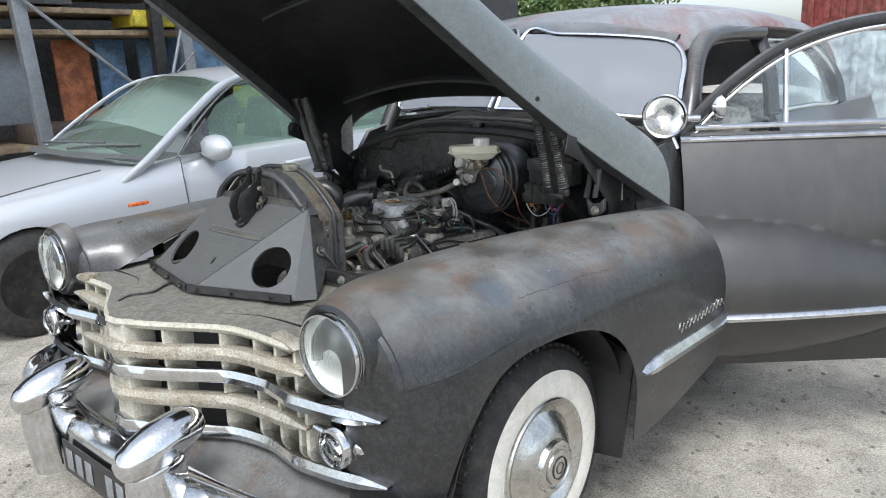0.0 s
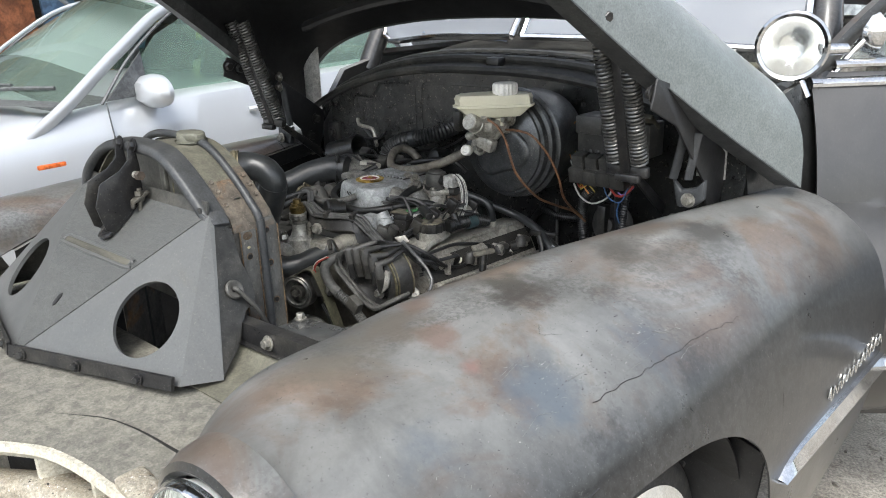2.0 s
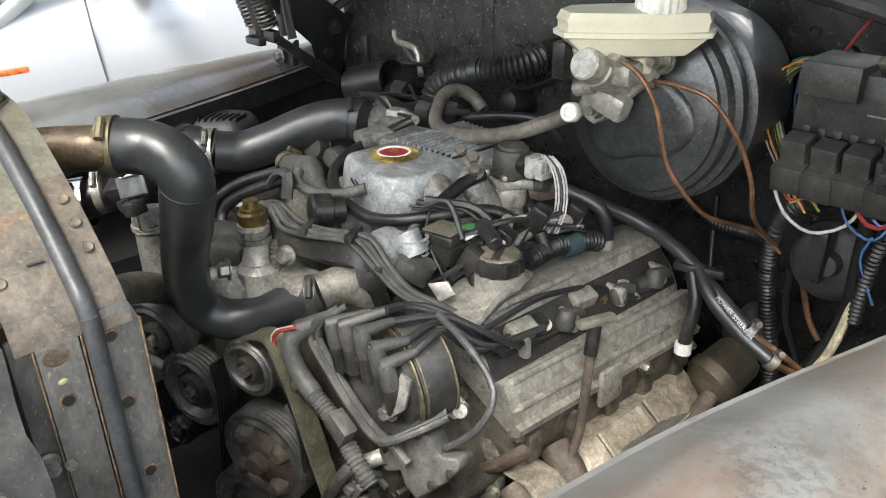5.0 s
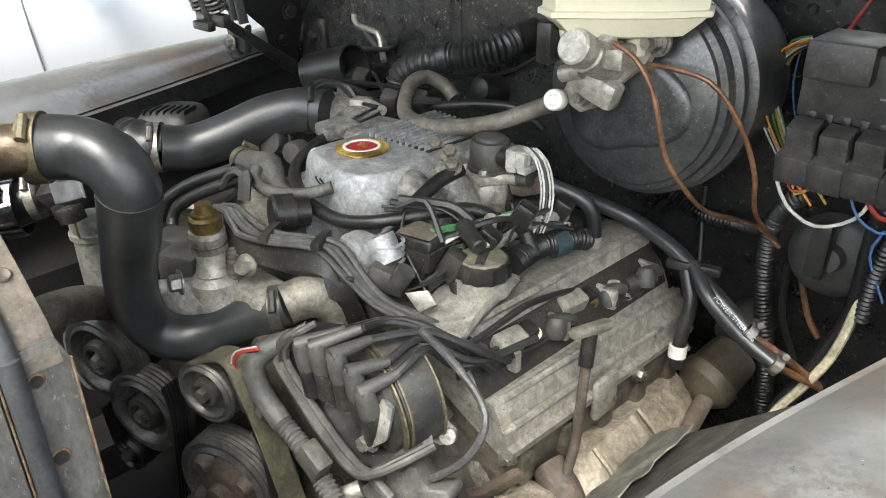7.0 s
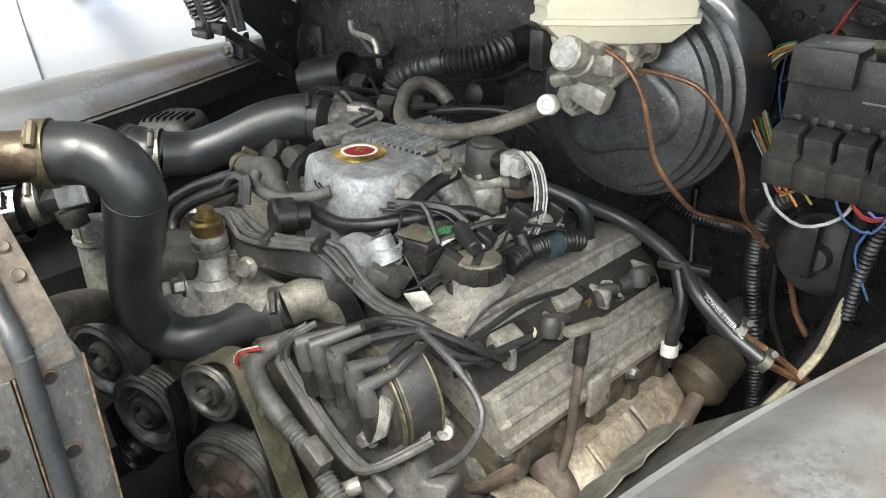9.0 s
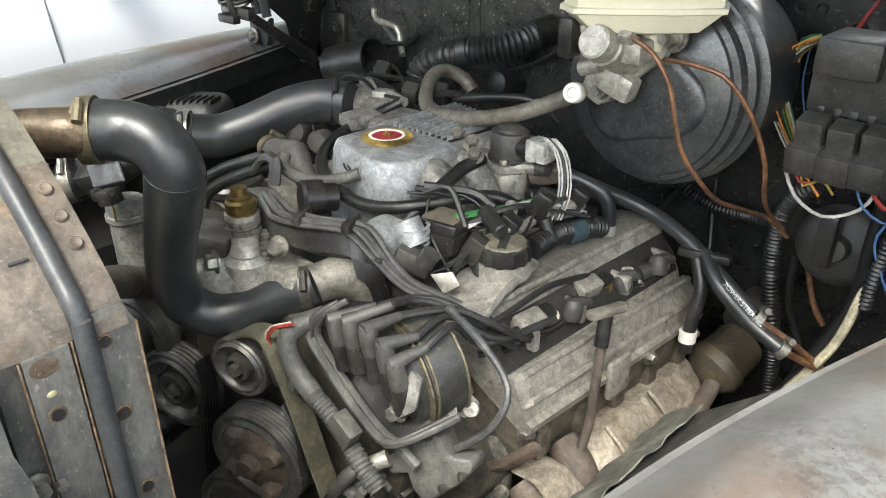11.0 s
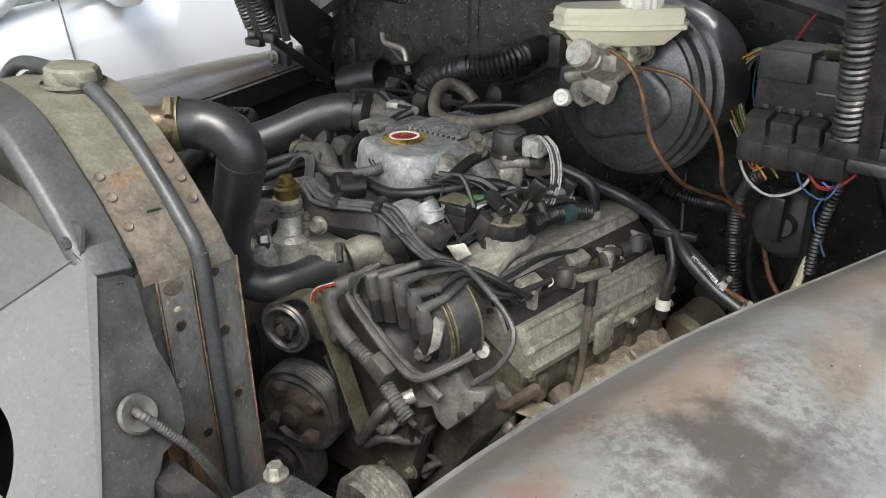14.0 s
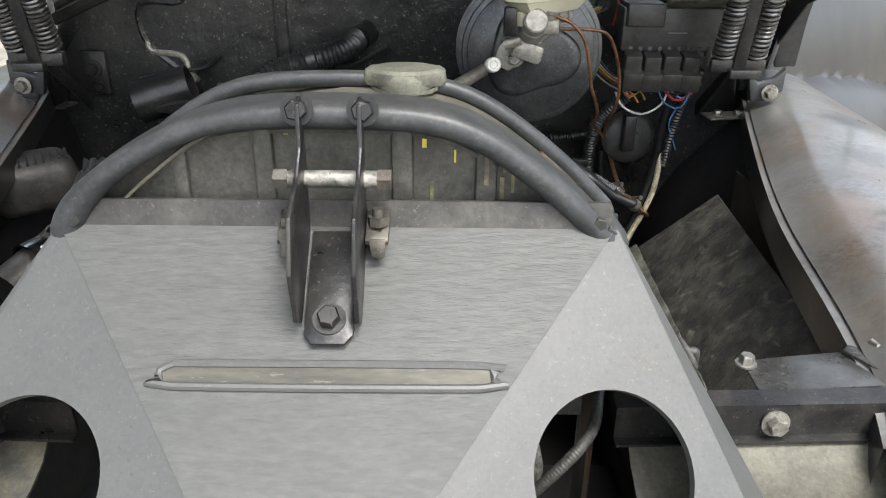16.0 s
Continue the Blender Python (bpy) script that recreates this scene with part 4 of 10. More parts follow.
def build_cabin():
    # scuttle sides and A pillars
    for sg in (1, -1):
        bm = B()
        loft(bm, [[V((sg * 0.82, 0.90, 0.40)), V((sg * 0.83, 0.90, 0.8)), V((sg * 0.83, 0.90, 1.0)), V((sg * 0.80, 0.92, 1.13))],
                  [V((sg * 0.92, 1.05, 0.38)), V((sg * 0.90, 1.05, 0.8)), V((sg * 0.885, 1.05, 1.05)), V((sg * 0.84, 1.05, 1.24))],
                  [V((sg * 0.95, 1.20, 0.38)), V((sg * 0.91, 1.20, 0.8)), V((sg * 0.89, 1.20, 1.08)), V((sg * 0.85, 1.22, 1.27))]])
        thick(bm, 0.02)
        part("scuttle_side", bm, PAINT, car)
        bm = B()
        tube(bm, [(sg * 0.86, 1.21, 1.22), (sg * 0.845, 1.30, 1.38), (sg * 0.80, 1.42, 1.53), (sg * 0.765, 1.58, 1.635), (sg * 0.75, 1.8, 1.675), (sg * 0.745, 2.3, 1.69)], 0.042, 10)
        part("windscreen_pillar", bm, PAINT, car)
        bm = B()
        loft(bm, [[V((sg * (0.95 + 0.05 * math.sin(t * 3)), 1.2 + 3.4 * t, z)) for t in np.linspace(0, 1, 20)] for z in (0.33, 0.6, 0.9)] if sg < 0 else
             [[V((0.95 + 0.05 * math.sin(t * 3), 1.2 + 3.4 * t, z)) for t in np.linspace(0, 1, 20)] for z in (0.33, 0.36, 0.42)])
        thick(bm, 0.02)
        part("sill", bm, PAINT, car)
    # roof
    bm = B()
    rows = []
    top = curve1([1.42, 1.6, 2.0, 2.6, 3.2, 3.7, 4.2], [1.73, 1.79, 1.845, 1.855, 1.81, 1.69, 1.38])
    half = curve1([1.42, 1.7, 2.2, 3.0, 3.6, 4.2], [0.72, 0.775, 0.785, 0.785, 0.74, 0.66])
    for y in np.linspace(1.42, 4.2, 36):
        rows.append([V((half(y) * math.sin(s), y, top(y) - 0.17 * (1 - math.cos(s) ** 0.75))) for s in np.linspace(-1.5, 1.5, 25)])
    loft(bm, rows)
    thick(bm, 0.02)
    part("roof", bm, ROOF, car, "faded roof with rust and pale worn areas")
    # rear quarter: belt, pillars, rear door on the right side
    for sg in (1, -1):
        bm = B()
        loft(bm, [[V((sg * 0.86, y, 1.20)), V((sg * 0.86, y, 1.28)), V((sg * 0.83, y, 1.30))] for y in np.linspace(2.25 if sg > 0 else 1.25, 4.1, 12)])
        thick(bm, 0.02)
        tube(bm, [(sg * 0.84, 2.28, 1.28), (sg * 0.80, 2.30, 1.5), (sg * 0.72, 2.32, 1.68)], 0.04, 8)
        tube(bm, [(sg * 0.84, 3.35, 1.28), (sg * 0.80, 3.30, 1.45), (sg * 0.71, 3.05, 1.66)], 0.07, 8)
        part("rear_pillar", bm, PAINT, car)
        bm = tube(B(), [(sg * 0.87, y, 1.30) for y in (2.3, 2.8, 3.3)] + [(sg * 0.84, 3.25, 1.47), (sg * 0.78, 2.95, 1.63), (sg * 0.76, 2.35, 1.65)], 0.012, 8)
        part("window_trim", bm, CHROME, car, "chrome window surround")
        bm = slab(B(), [(sg * 0.85, 2.32, 1.30), (sg * 0.85, 3.26, 1.30), (sg * 0.80, 3.15, 1.5), (sg * 0.75, 2.95, 1.63), (sg * 0.745, 2.34, 1.65)], (sg * 0.004, 0, 0))
        ob = part("side_window", bm, GLASS, car)
        ob.visible_shadow = False
    bm = B()
    loft(bm, [[V((0.86 + 0.13 * math.sin(min(1, (1.28 - z) / 0.5) * 1.57) - 0.04 * max(0, (y - 3.2)), y, z)) for y in np.linspace(2.27, 4.3, 14)] for z in np.linspace(0.36, 1.28, 16)])
    thick(bm, 0.02)
    part("rear_door", bm, PAINT, car, "closed rear door and quarter panel")
    # rear body mass
    bm = B()
    rows = []
    for y in np.linspace(2.3, 5.0, 14):
        w = 0.98 - 0.25 * max(0, (y - 4) / 1.0) ** 2
        z = 1.22 - 0.35 * max(0, (y - 3.8) / 1.2) ** 1.5
        rows.append([V((w * math.cos(a), y, 0.35 + (z - 0.35) * math.sin(a) ** 0.5)) for a in np.linspace(0.0, math.pi, 24)])
    loft(bm, rows[5:])
    part("boot_body", thick(bm, 0.02), PAINT, car)
    # windscreen, split in two
    for sg in (1, -1):
        lo = [V((sg * 0.02, 1.065, 1.37)), V((sg * 0.4, 1.13, 1.36)), V((sg * 0.74, 1.235, 1.335)), V((sg * 0.80, 1.27, 1.38))]
        hi = [V((sg * 0.80, 1.30, 1.46)), V((sg * 0.785, 1.355, 1.56)), V((sg * 0.735, 1.385, 1.625)), V((sg * 0.64, 1.385, 1.655)), V((sg * 0.4, 1.345, 1.68)), V((sg * 0.2, 1.315, 1.692)), V((sg * 0.02, 1.30, 1.70))]
        bm = slab(B(), lo + hi, (0, 0.006, 0))
        ob = part("windscreen", bm, SCREEN, car, "curved windscreen glass with reflected sky as grey haze")
        ob.visible_shadow = False
        part("windscreen_trim", tube(B(), lo + hi + [lo[0]], 0.011, 8, 0.03), CHROME, car, "chrome windscreen surround")
    # header over the windscreen
    bm = B()
    loft(bm, [[V((x, 1.315 + 0.085 * (x / 0.7) ** 2, 1.705 - 0.055 * (x / 0.7) ** 2)), V((x, 1.37 + 0.06 * (x / 0.7) ** 2, 1.735 - 0.06 * (x / 0.7) ** 2)), V((x, 1.45, 1.755 - 0.08 * (x / 0.7) ** 2))] for x in np.linspace(-0.72, 0.72, 20)])
    part("windscreen_header", thick(bm, 0.02), PAINT, car)
    # wipers
    bm = B()
    tube(bm, [(0.62, 1.20, 1.345), (0.45, 1.17, 1.36), (0.25, 1.155, 1.37)], 0.006, 6)
    tube(bm, [(-0.1, 1.15, 1.345), (-0.3, 1.15, 1.36), (-0.5, 1.17, 1.37)], 0.006, 6)
    part("wiper", bm, CHROME, car)
    # cabin floor, dash, seats, steering wheel
    bm = B()
    box(bm, (0, 1.35, 1.12), (1.5, 0.22, 0.26), 0.05)
    part("dashboard", bm, DARK, car)
    bm = B()
    box(bm, (0, 2.7, 0.36), (1.8, 3.4, 0.06), 0.01)
    part("cabin_floor", bm, UNDER, car)
    for y in (2.25, 3.35):
        bm = B()
        box(bm, (0, y - 0.25, 0.68), (1.4, 0.55, 0.22), 0.07)
        box(bm, (0, y + 0.08, 1.02), (1.4, 0.2, 0.62), 0.08, (-10, 0, 0))
        part("bench_seat", bm, SEAT, car, "pale cloth bench seat")
    bm = tube(B(), [V((0.42 + 0.2 * math.cos(a), 1.62 - 0.06 * math.sin(a), 1.25 + 0.18 * math.sin(a))) for a in np.linspace(0, 2 * math.pi, 33)], 0.012, 8, 0.02)
    rod(bm, (0.42, 1.62, 1.25), (0.42, 1.45, 1.16), 0.02)
    rod(bm, (0.23, 1.62, 1.25), (0.61, 1.62, 1.25), 0.01)
    part("steering_wheel", bm, CREAM, car)


build_cabin()


# ---------- open front door ----------
HINGE = V((0.915, 1.115, 0))
DOORDIR = V((0.77, 0.638, 0)).normalized()
DOORN = V((DOORDIR.y, -DOORDIR.x, 0))


def on_door(s, z, n):
    return HINGE + DOORDIR * s + DOORN * n + V((0, 0, z))


def build_door():
    base = curve1([0.30, 0.40, 0.6, 0.8, 0.95, 1.1, 1.2, 1.28], [0.0, 0.02, 0.05, 0.05, 0.035, -0.005, -0.05, -0.095])

    def n_at(s, z):
        n = base(z)
        t = max(0.0, 1 - (max(0, s - 0.02) / 1.05) ** 1.8) ** 0.62
        hh = 0.30 * t + 1e-3
        q = 1 - ((z - (0.655 - 0.03 * (1 - t))) / hh) ** 2
        return n + (0.17 * t * q ** 0.55 if q > 0 else 0)

    L = 1.17
    bm = B()
    rows = []
    for z in np.linspace(0.33, 1.28, 76):
        rows.append([on_door(s, z + 0.05 * max(0, s - 0.3) * max(0, (0.9 - z)), n_at(s, z)) for s in np.linspace(0, L, 50)])
    loft(bm, rows)
    thick(bm, 0.006)
    slab(bm, [on_door(0.02, 0.5, -0.02), on_door(L, 0.5, -0.02), on_door(L, 1.24, -0.11), on_door(0.02, 1.24, -0.11)], -DOORN * 0.05)
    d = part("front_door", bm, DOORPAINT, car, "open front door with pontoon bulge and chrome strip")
    # window frame: front pillar slope, roof line, rear edge
    out = [on_door(0.02, 1.27, -0.11), on_door(0.10, 1.37, -0.125), on_door(0.25, 1.50, -0.15), on_door(0.42, 1.605, -0.175), on_door(0.62, 1.675, -0.19), on_door(0.85, 1.71, -0.20), on_door(1.05, 1.70, -0.20), on_door(1.15, 1.62, -0.185), on_door(1.16, 1.40, -0.13), on_door(1.16, 1.28, -0.11)]
    part("window_frame", tube(B(), out, 0.026, 8, 0.03, flat=0.8), PAINT, d)
    ins = [p - V((0, 0, 0.028)) + DOORDIR * 0.02 + DOORN * 0.012 for p in out[:-2]]
    part("window_trim", tube(B(), ins, 0.009, 8, 0.03), CHROME, d, "chrome inner window trim")
    for a, b, c in ((1.255, 0.016, 0.0), (1.30, 0.014, -0.012)):
        bm = tube(B(), [on_door(s, a + 0.012 * s, -0.09 + c + b * 0.5) for s in np.linspace(0.0 if a < 1.29 else 0.06, 1.17, 8)], b, 8, 0.1, flat=0.6)
        part("belt_strip", bm, CHROME, d, "polished chrome belt moulding")
    part("vent_bar", tube(B(), [on_door(0.42, 1.30, -0.10), on_door(0.425, 1.61, -0.17)], 0.011, 8), CHROME, d)
    g = [on_door(s, z, -0.105 - 0.21 * (z - 1.28)) for s, z in ((0.07, 1.30), (1.14, 1.30), (1.14, 1.6), (1.04, 1.68), (0.85, 1.69), (0.62, 1.655), (0.42, 1.59), (0.25, 1.48), (0.1, 1.36))]
    ob = part("door_glass", slab(B(), g, DOORN * 0.004), GLASS, d, "clear door glass")
    ob.visible_shadow = False
    bm = B()
    tube(bm, [on_door(s, 0.60 + 0.015 * s, n_at(s, 0.60) + 0.008) for s in np.linspace(0.02, 1.1, 16)], 0.019, 8, 0.05, flat=0.8)
    part("side_strip", bm, CHROME, d, "chrome side strip")
    # mirror on the door
    bm = tube(B(), [on_door(0.02, 1.27, -0.05), on_door(0.03, 1.34, -0.06), on_door(0.09, 1.385, -0.06)], 0.009, 8)
    c = V((0.945, 1.33, 1.375))
    bm2 = lathe(B(), [(0.0, -0.045), (0.03, -0.04), (0.052, -0.02), (0.06, 0.0), (0.056, 0.006), (0.0, 0.004)], c, (0.55, 0.8, 0.05), 28)
    rod(bm2, (0.875, 1.25, 1.345), c + V((-0.015, -0.03, 0)), 0.011)
    part("door_mirror", bm2, CHROME, d, "round chrome mirror on a short arm")
    bm.free()
    return d


front_door = build_door()


def build_spot():
    c, ax = V((0.825, 1.115, 1.352)), V((0.30, -0.93, -0.05))
    bm = lathe(B(), [(0.0, -0.10), (0.02, -0.10), (0.045, -0.085), (0.078, -0.04), (0.088, 0.0), (0.088, 0.02), (0.082, 0.026), (0.074, 0.02)], c, ax, 40)
    s = part("spot_lamp", bm, CHROME, car, "chrome spot lamp on the windscreen pillar")
    part("reflector", lathe(B(), [(0, -0.05), (0.04, -0.035), (0.074, 0.012)], c, ax, 32), SPOTREF, s)
    part("lens", lathe(B(), [(0.076, 0.018), (0.05, 0.027), (0, 0.032)], c, ax, 32), CLEAR, s)
    bm = rod(B(), c + V((0.06, 0.02, -0.01)), c + V((0.11, 0.07, -0.01)), 0.016, 0.014)
    rod(bm, c + V((0.0, 0.04, -0.06)), (0.86, 1.16, 1.22), 0.012)
    part("bracket", bm, CHROME, s)


build_spot()


# ---------- grille, bumper and apron ----------
nose = curve1([0, 0.1, 0.2, 0.28, 0.34, 0.40, 0.52, 0.66, 0.8, 0.95], [-0.80, -0.762, -0.705, -0.655, -0.622, -0.608, -0.598, -0.59, -0.578, -0.548])


def nose_y(x):
    return (nose(abs(x)) if abs(x) > 0.03 else nose(0.03) - 0.008) - (0.045 * -x if x < 0 else 0)


def bar_path(half, z, out=0.0, n=49, droop=0.0):
    def lap(x):
        return 0.036 * min(1.0, max(0.0, (abs(x) - 0.50) / 0.14)) if half > 0.7 else 0.0
    return [V((x, nose_y(x) - out - lap(x), z - droop * (abs(x) / half) ** 2)) for x in np.linspace(-half, half, n)]


def build_grille():
    g = thing("grille", (0, -0.6, 0.5), "wide chrome egg-crate grille, pitted and rusty, on the old car's nose", "grille")
    for z, half, m, lab, dr in ((0.775, 0.66, PITTED, "pitted rusty upper bar", -0.012), (0.707, 0.945, CHROME, "brighter chrome bar with pointed tips", -0.028), (0.628, 0.655, PITTED, "rust-stained bar", 0.0), (0.528, 0.955, CHROME, "lower chrome bar with pointed tips", -0.032)):
        bm = B()
        rows = []
        prof = [(0.055, 0.010), (0.02, 0.017), (0.0, 0.014), (-0.008, 0.0), (0.0, -0.016), (0.02, -0.018), (0.055, -0.010)]
        for p in bar_path(half, z, 0.012, 73, dr):
            tip = min(1.0, (half - abs(p.x)) / 0.10 + 0.15)
            rows.append([p + V((0, dy * (0.4 + 0.6 * tip), dz * 1.35 * tip)) for dy, dz in prof])
        loft(bm, rows, True)
        bm.faces.new([v for v in bm.verts][:7])
        bmesh.ops.recalc_face_normals(bm, faces=bm.faces)
        part("grille_bar", bm, m, g, lab)
    # top lip
    bm = B()
    loft(bm, [[p + V((0, 0.04, 0.0)), p, p + V((0, -0.004, -0.012)), p + V((0, 0.008, -0.026)), p + V((0, 0.04, -0.03))] for p in bar_path(0.60, 0.868, 0.005, 49, 0.012)], False)
    part("top_lip", bm, GRILLE, g)
    # upright fins between the bars
    for x in (-0.60, -0.52, -0.43, -0.33, -0.17, 0.0, 0.155, 0.31, 0.43, 0.52, 0.60):
        y = nose_y(x) + 0.012
        bm = B()
        box(bm, (x, y + 0.045, 0.69), (0.014 if x else 0.10, 0.10, 0.34), 0.004)
        part("fin", bm, GRILLE, g)
    for x in (-0.68, 0.64):
        bm = box(B(), (x, nose_y(x) + 0.04, 0.60), (0.016, 0.08, 0.16), 0.004)
        part("fin", bm, GRILLE, g)
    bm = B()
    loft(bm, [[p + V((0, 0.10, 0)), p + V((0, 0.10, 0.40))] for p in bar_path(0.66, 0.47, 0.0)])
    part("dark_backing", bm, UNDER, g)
    # apron on top behind the grille
    bm = B()
    rows = []
    for x in np.linspace(-0.60, 0.60, 49):
        y0 = nose_y(x) + 0.004
        back = -0.30 if abs(x) > 0.42 else -0.34
        rows.append([V((x, y0 + (back - y0) * t, 0.866 - 0.012 * (abs(x) / 0.6) ** 2 + 0.008 * t + 0.006 * math.sin(9 * t + 4 * abs(x)) * t * (1 - t))) for t in np.linspace(0, 1, 16)])
    loft(bm, rows)
    thick(bm, -0.004)
    ap = part("apron", bm, APRON, car, "dusty sheet-metal apron behind the grille")
    bm = tube(B(), [(-0.13, -0.71, 0.872), (-0.15, -0.66, 0.875), (-0.12, -0.60, 0.877), (-0.16, -0.53, 0.878), (-0.17, -0.47, 0.879)], 0.004, 6)
    part("apron_seam", bm, DUSTBLACK, ap)


build_grille()


def build_bumper():
    b = thing("front_bumper", (0, -0.8, 0.3), "heavy chrome front bumper with two tall guards on the old car", "bumper")
    cx = curve1([0, 0.3, 0.6, 0.85, 1.0, 1.08], [-0.885, -0.88, -0.855, -0.80, -0.72, -0.56])
    bm = B()
    rows = []
    for x in np.linspace(-1.08, 1.08, 61):
        y = cx(abs(x))
        rows.append([V((x, y + dy, 0.385 + dz)) for dy, dz in ((0.115, 0.075), (0.10, 0.098), (0.07, 0.105), (0.035, 0.09), (0.008, 0.05), (0.0, 0.0), (0.004, -0.045), (0.018, -0.08), (0.04, -0.095), (0.065, -0.095))])
    loft(bm, rows)
    thick(bm, 0.004)
    part("bar", bm, CHROME, b, "scratched chrome bumper bar")
    for sg in (1, -1):
        bm = B()
        x = 0.368 if sg > 0 else -0.335
        rows = []
        for i in range(19):
            t = i / 16
            z = 0.30 + 0.30 * t
            y = -0.925 - 0.02 * math.sin(t * 2.6)
            rr = 0.058 * (1.0 if t < 0.75 else math.sqrt(max(0.0, 1 - ((t - 0.75) / 0.26) ** 2)))
            rows.append([V((x + rr * math.cos(a) * 0.95, y + 0.05 + (rr * 1.5) * math.sin(a), z)) for a in np.linspace(0, 2 * math.pi, 24, endpoint=False)])
        loft(bm, rows, True)
        # bullet head raked back over the bar
        lathe(bm, [(0, -0.125), (0.025, -0.119), (0.046, -0.095), (0.059, -0.055), (0.064, -0.01), (0.062, 0.05), (0.053, 0.10), (0.034, 0.135), (0, 0.15)], (x, -0.885, 0.603 if sg > 0 else 0.585), (0, 0.95, 0.30), 32)
        part("guard", bm, CHROME, b, "bullet-shaped chrome bumper guard")
    bm = B()
    loft(bm, [[V((x, cx(abs(x)) + 0.10, 0.44 - 0.02 * abs(x))), V((x, (cx(abs(x)) + 0.10 + nose_y(x)) / 2, 0.455)), V((x, nose_y(x) - 0.004, 0.49)), V((x, nose_y(x) + 0.03, 0.505))] for x in np.linspace(-0.98, 0.98, 41)])
    part("valance", thick(bm, 0.006), PAINT, b, "black painted splash panel between bumper and grille")
    bm = box(B(), (0.0, -0.895, 0.37), (0.52, 0.008, 0.115), 0.004)
    p = part("number_plate", bm, PLATE, b, "black number plate")
    for i, w in enumerate((0.045, 0.045, 0.045, 0.0, 0.045, 0.045, 0.045)):
        if w:
            bm = box(B(), (-0.205 + i * 0.068, -0.901, 0.37), (w, 0.003, 0.072), 0.002)
            part("plate_bar", bm, GALV, p, "pale grey bar")


build_bumper()


# ---------- radiator with its sheet-metal duct ----------
def tank_line(off=0.0, low=None):
    """Outline of the radiator tank seen from the front: domed top, straight shoulders, upright sides."""
    half = [(0.0, 1.237), (0.055, 1.2355), (0.098, 1.229), (0.136, 1.213), (0.178, 1.184), (0.216, 1.152), (0.256, 1.112)]
    pts = [p for p in smooth_path([(x, 0, z) for x, z in half], 0.008)]
    if low is not None:
        pts += [V((0.262, 0, 1.098)), V((0.264, 0, 1.085)), V((0.264, 0, 0.9)), V((0.262, 0, low))]
    out = []
    for i, p in enumerate(pts):
        d = (pts[min(i + 1, len(pts) - 1)] - pts[max(i - 1, 0)]).normalized()
        out.append(p + V((-d.z, 0, d.x)) * off)
    return [V((-p.x * (0.94 if low is None else 1.0), 0, p.z - (0.006 if low is None else 0.0) * min(1.0, p.x / 0.05))) for p in out[:0:-1]] + out


def hoop_line(off=0.0):
    """The hoop follows the tank, but bulges over its far shoulder."""
    out = []
    for p in tank_line(off):
        k = max(0.0, min(1.0, (p.z - 1.112) / 0.125))
        out.append(V((p.x / 0.94 - 0.022 * math.sin(math.pi * k ** 0.8), 0, p.z + 0.006 * min(1.0, -p.x / 0.047))) if p.x < 0 else p)
    return out


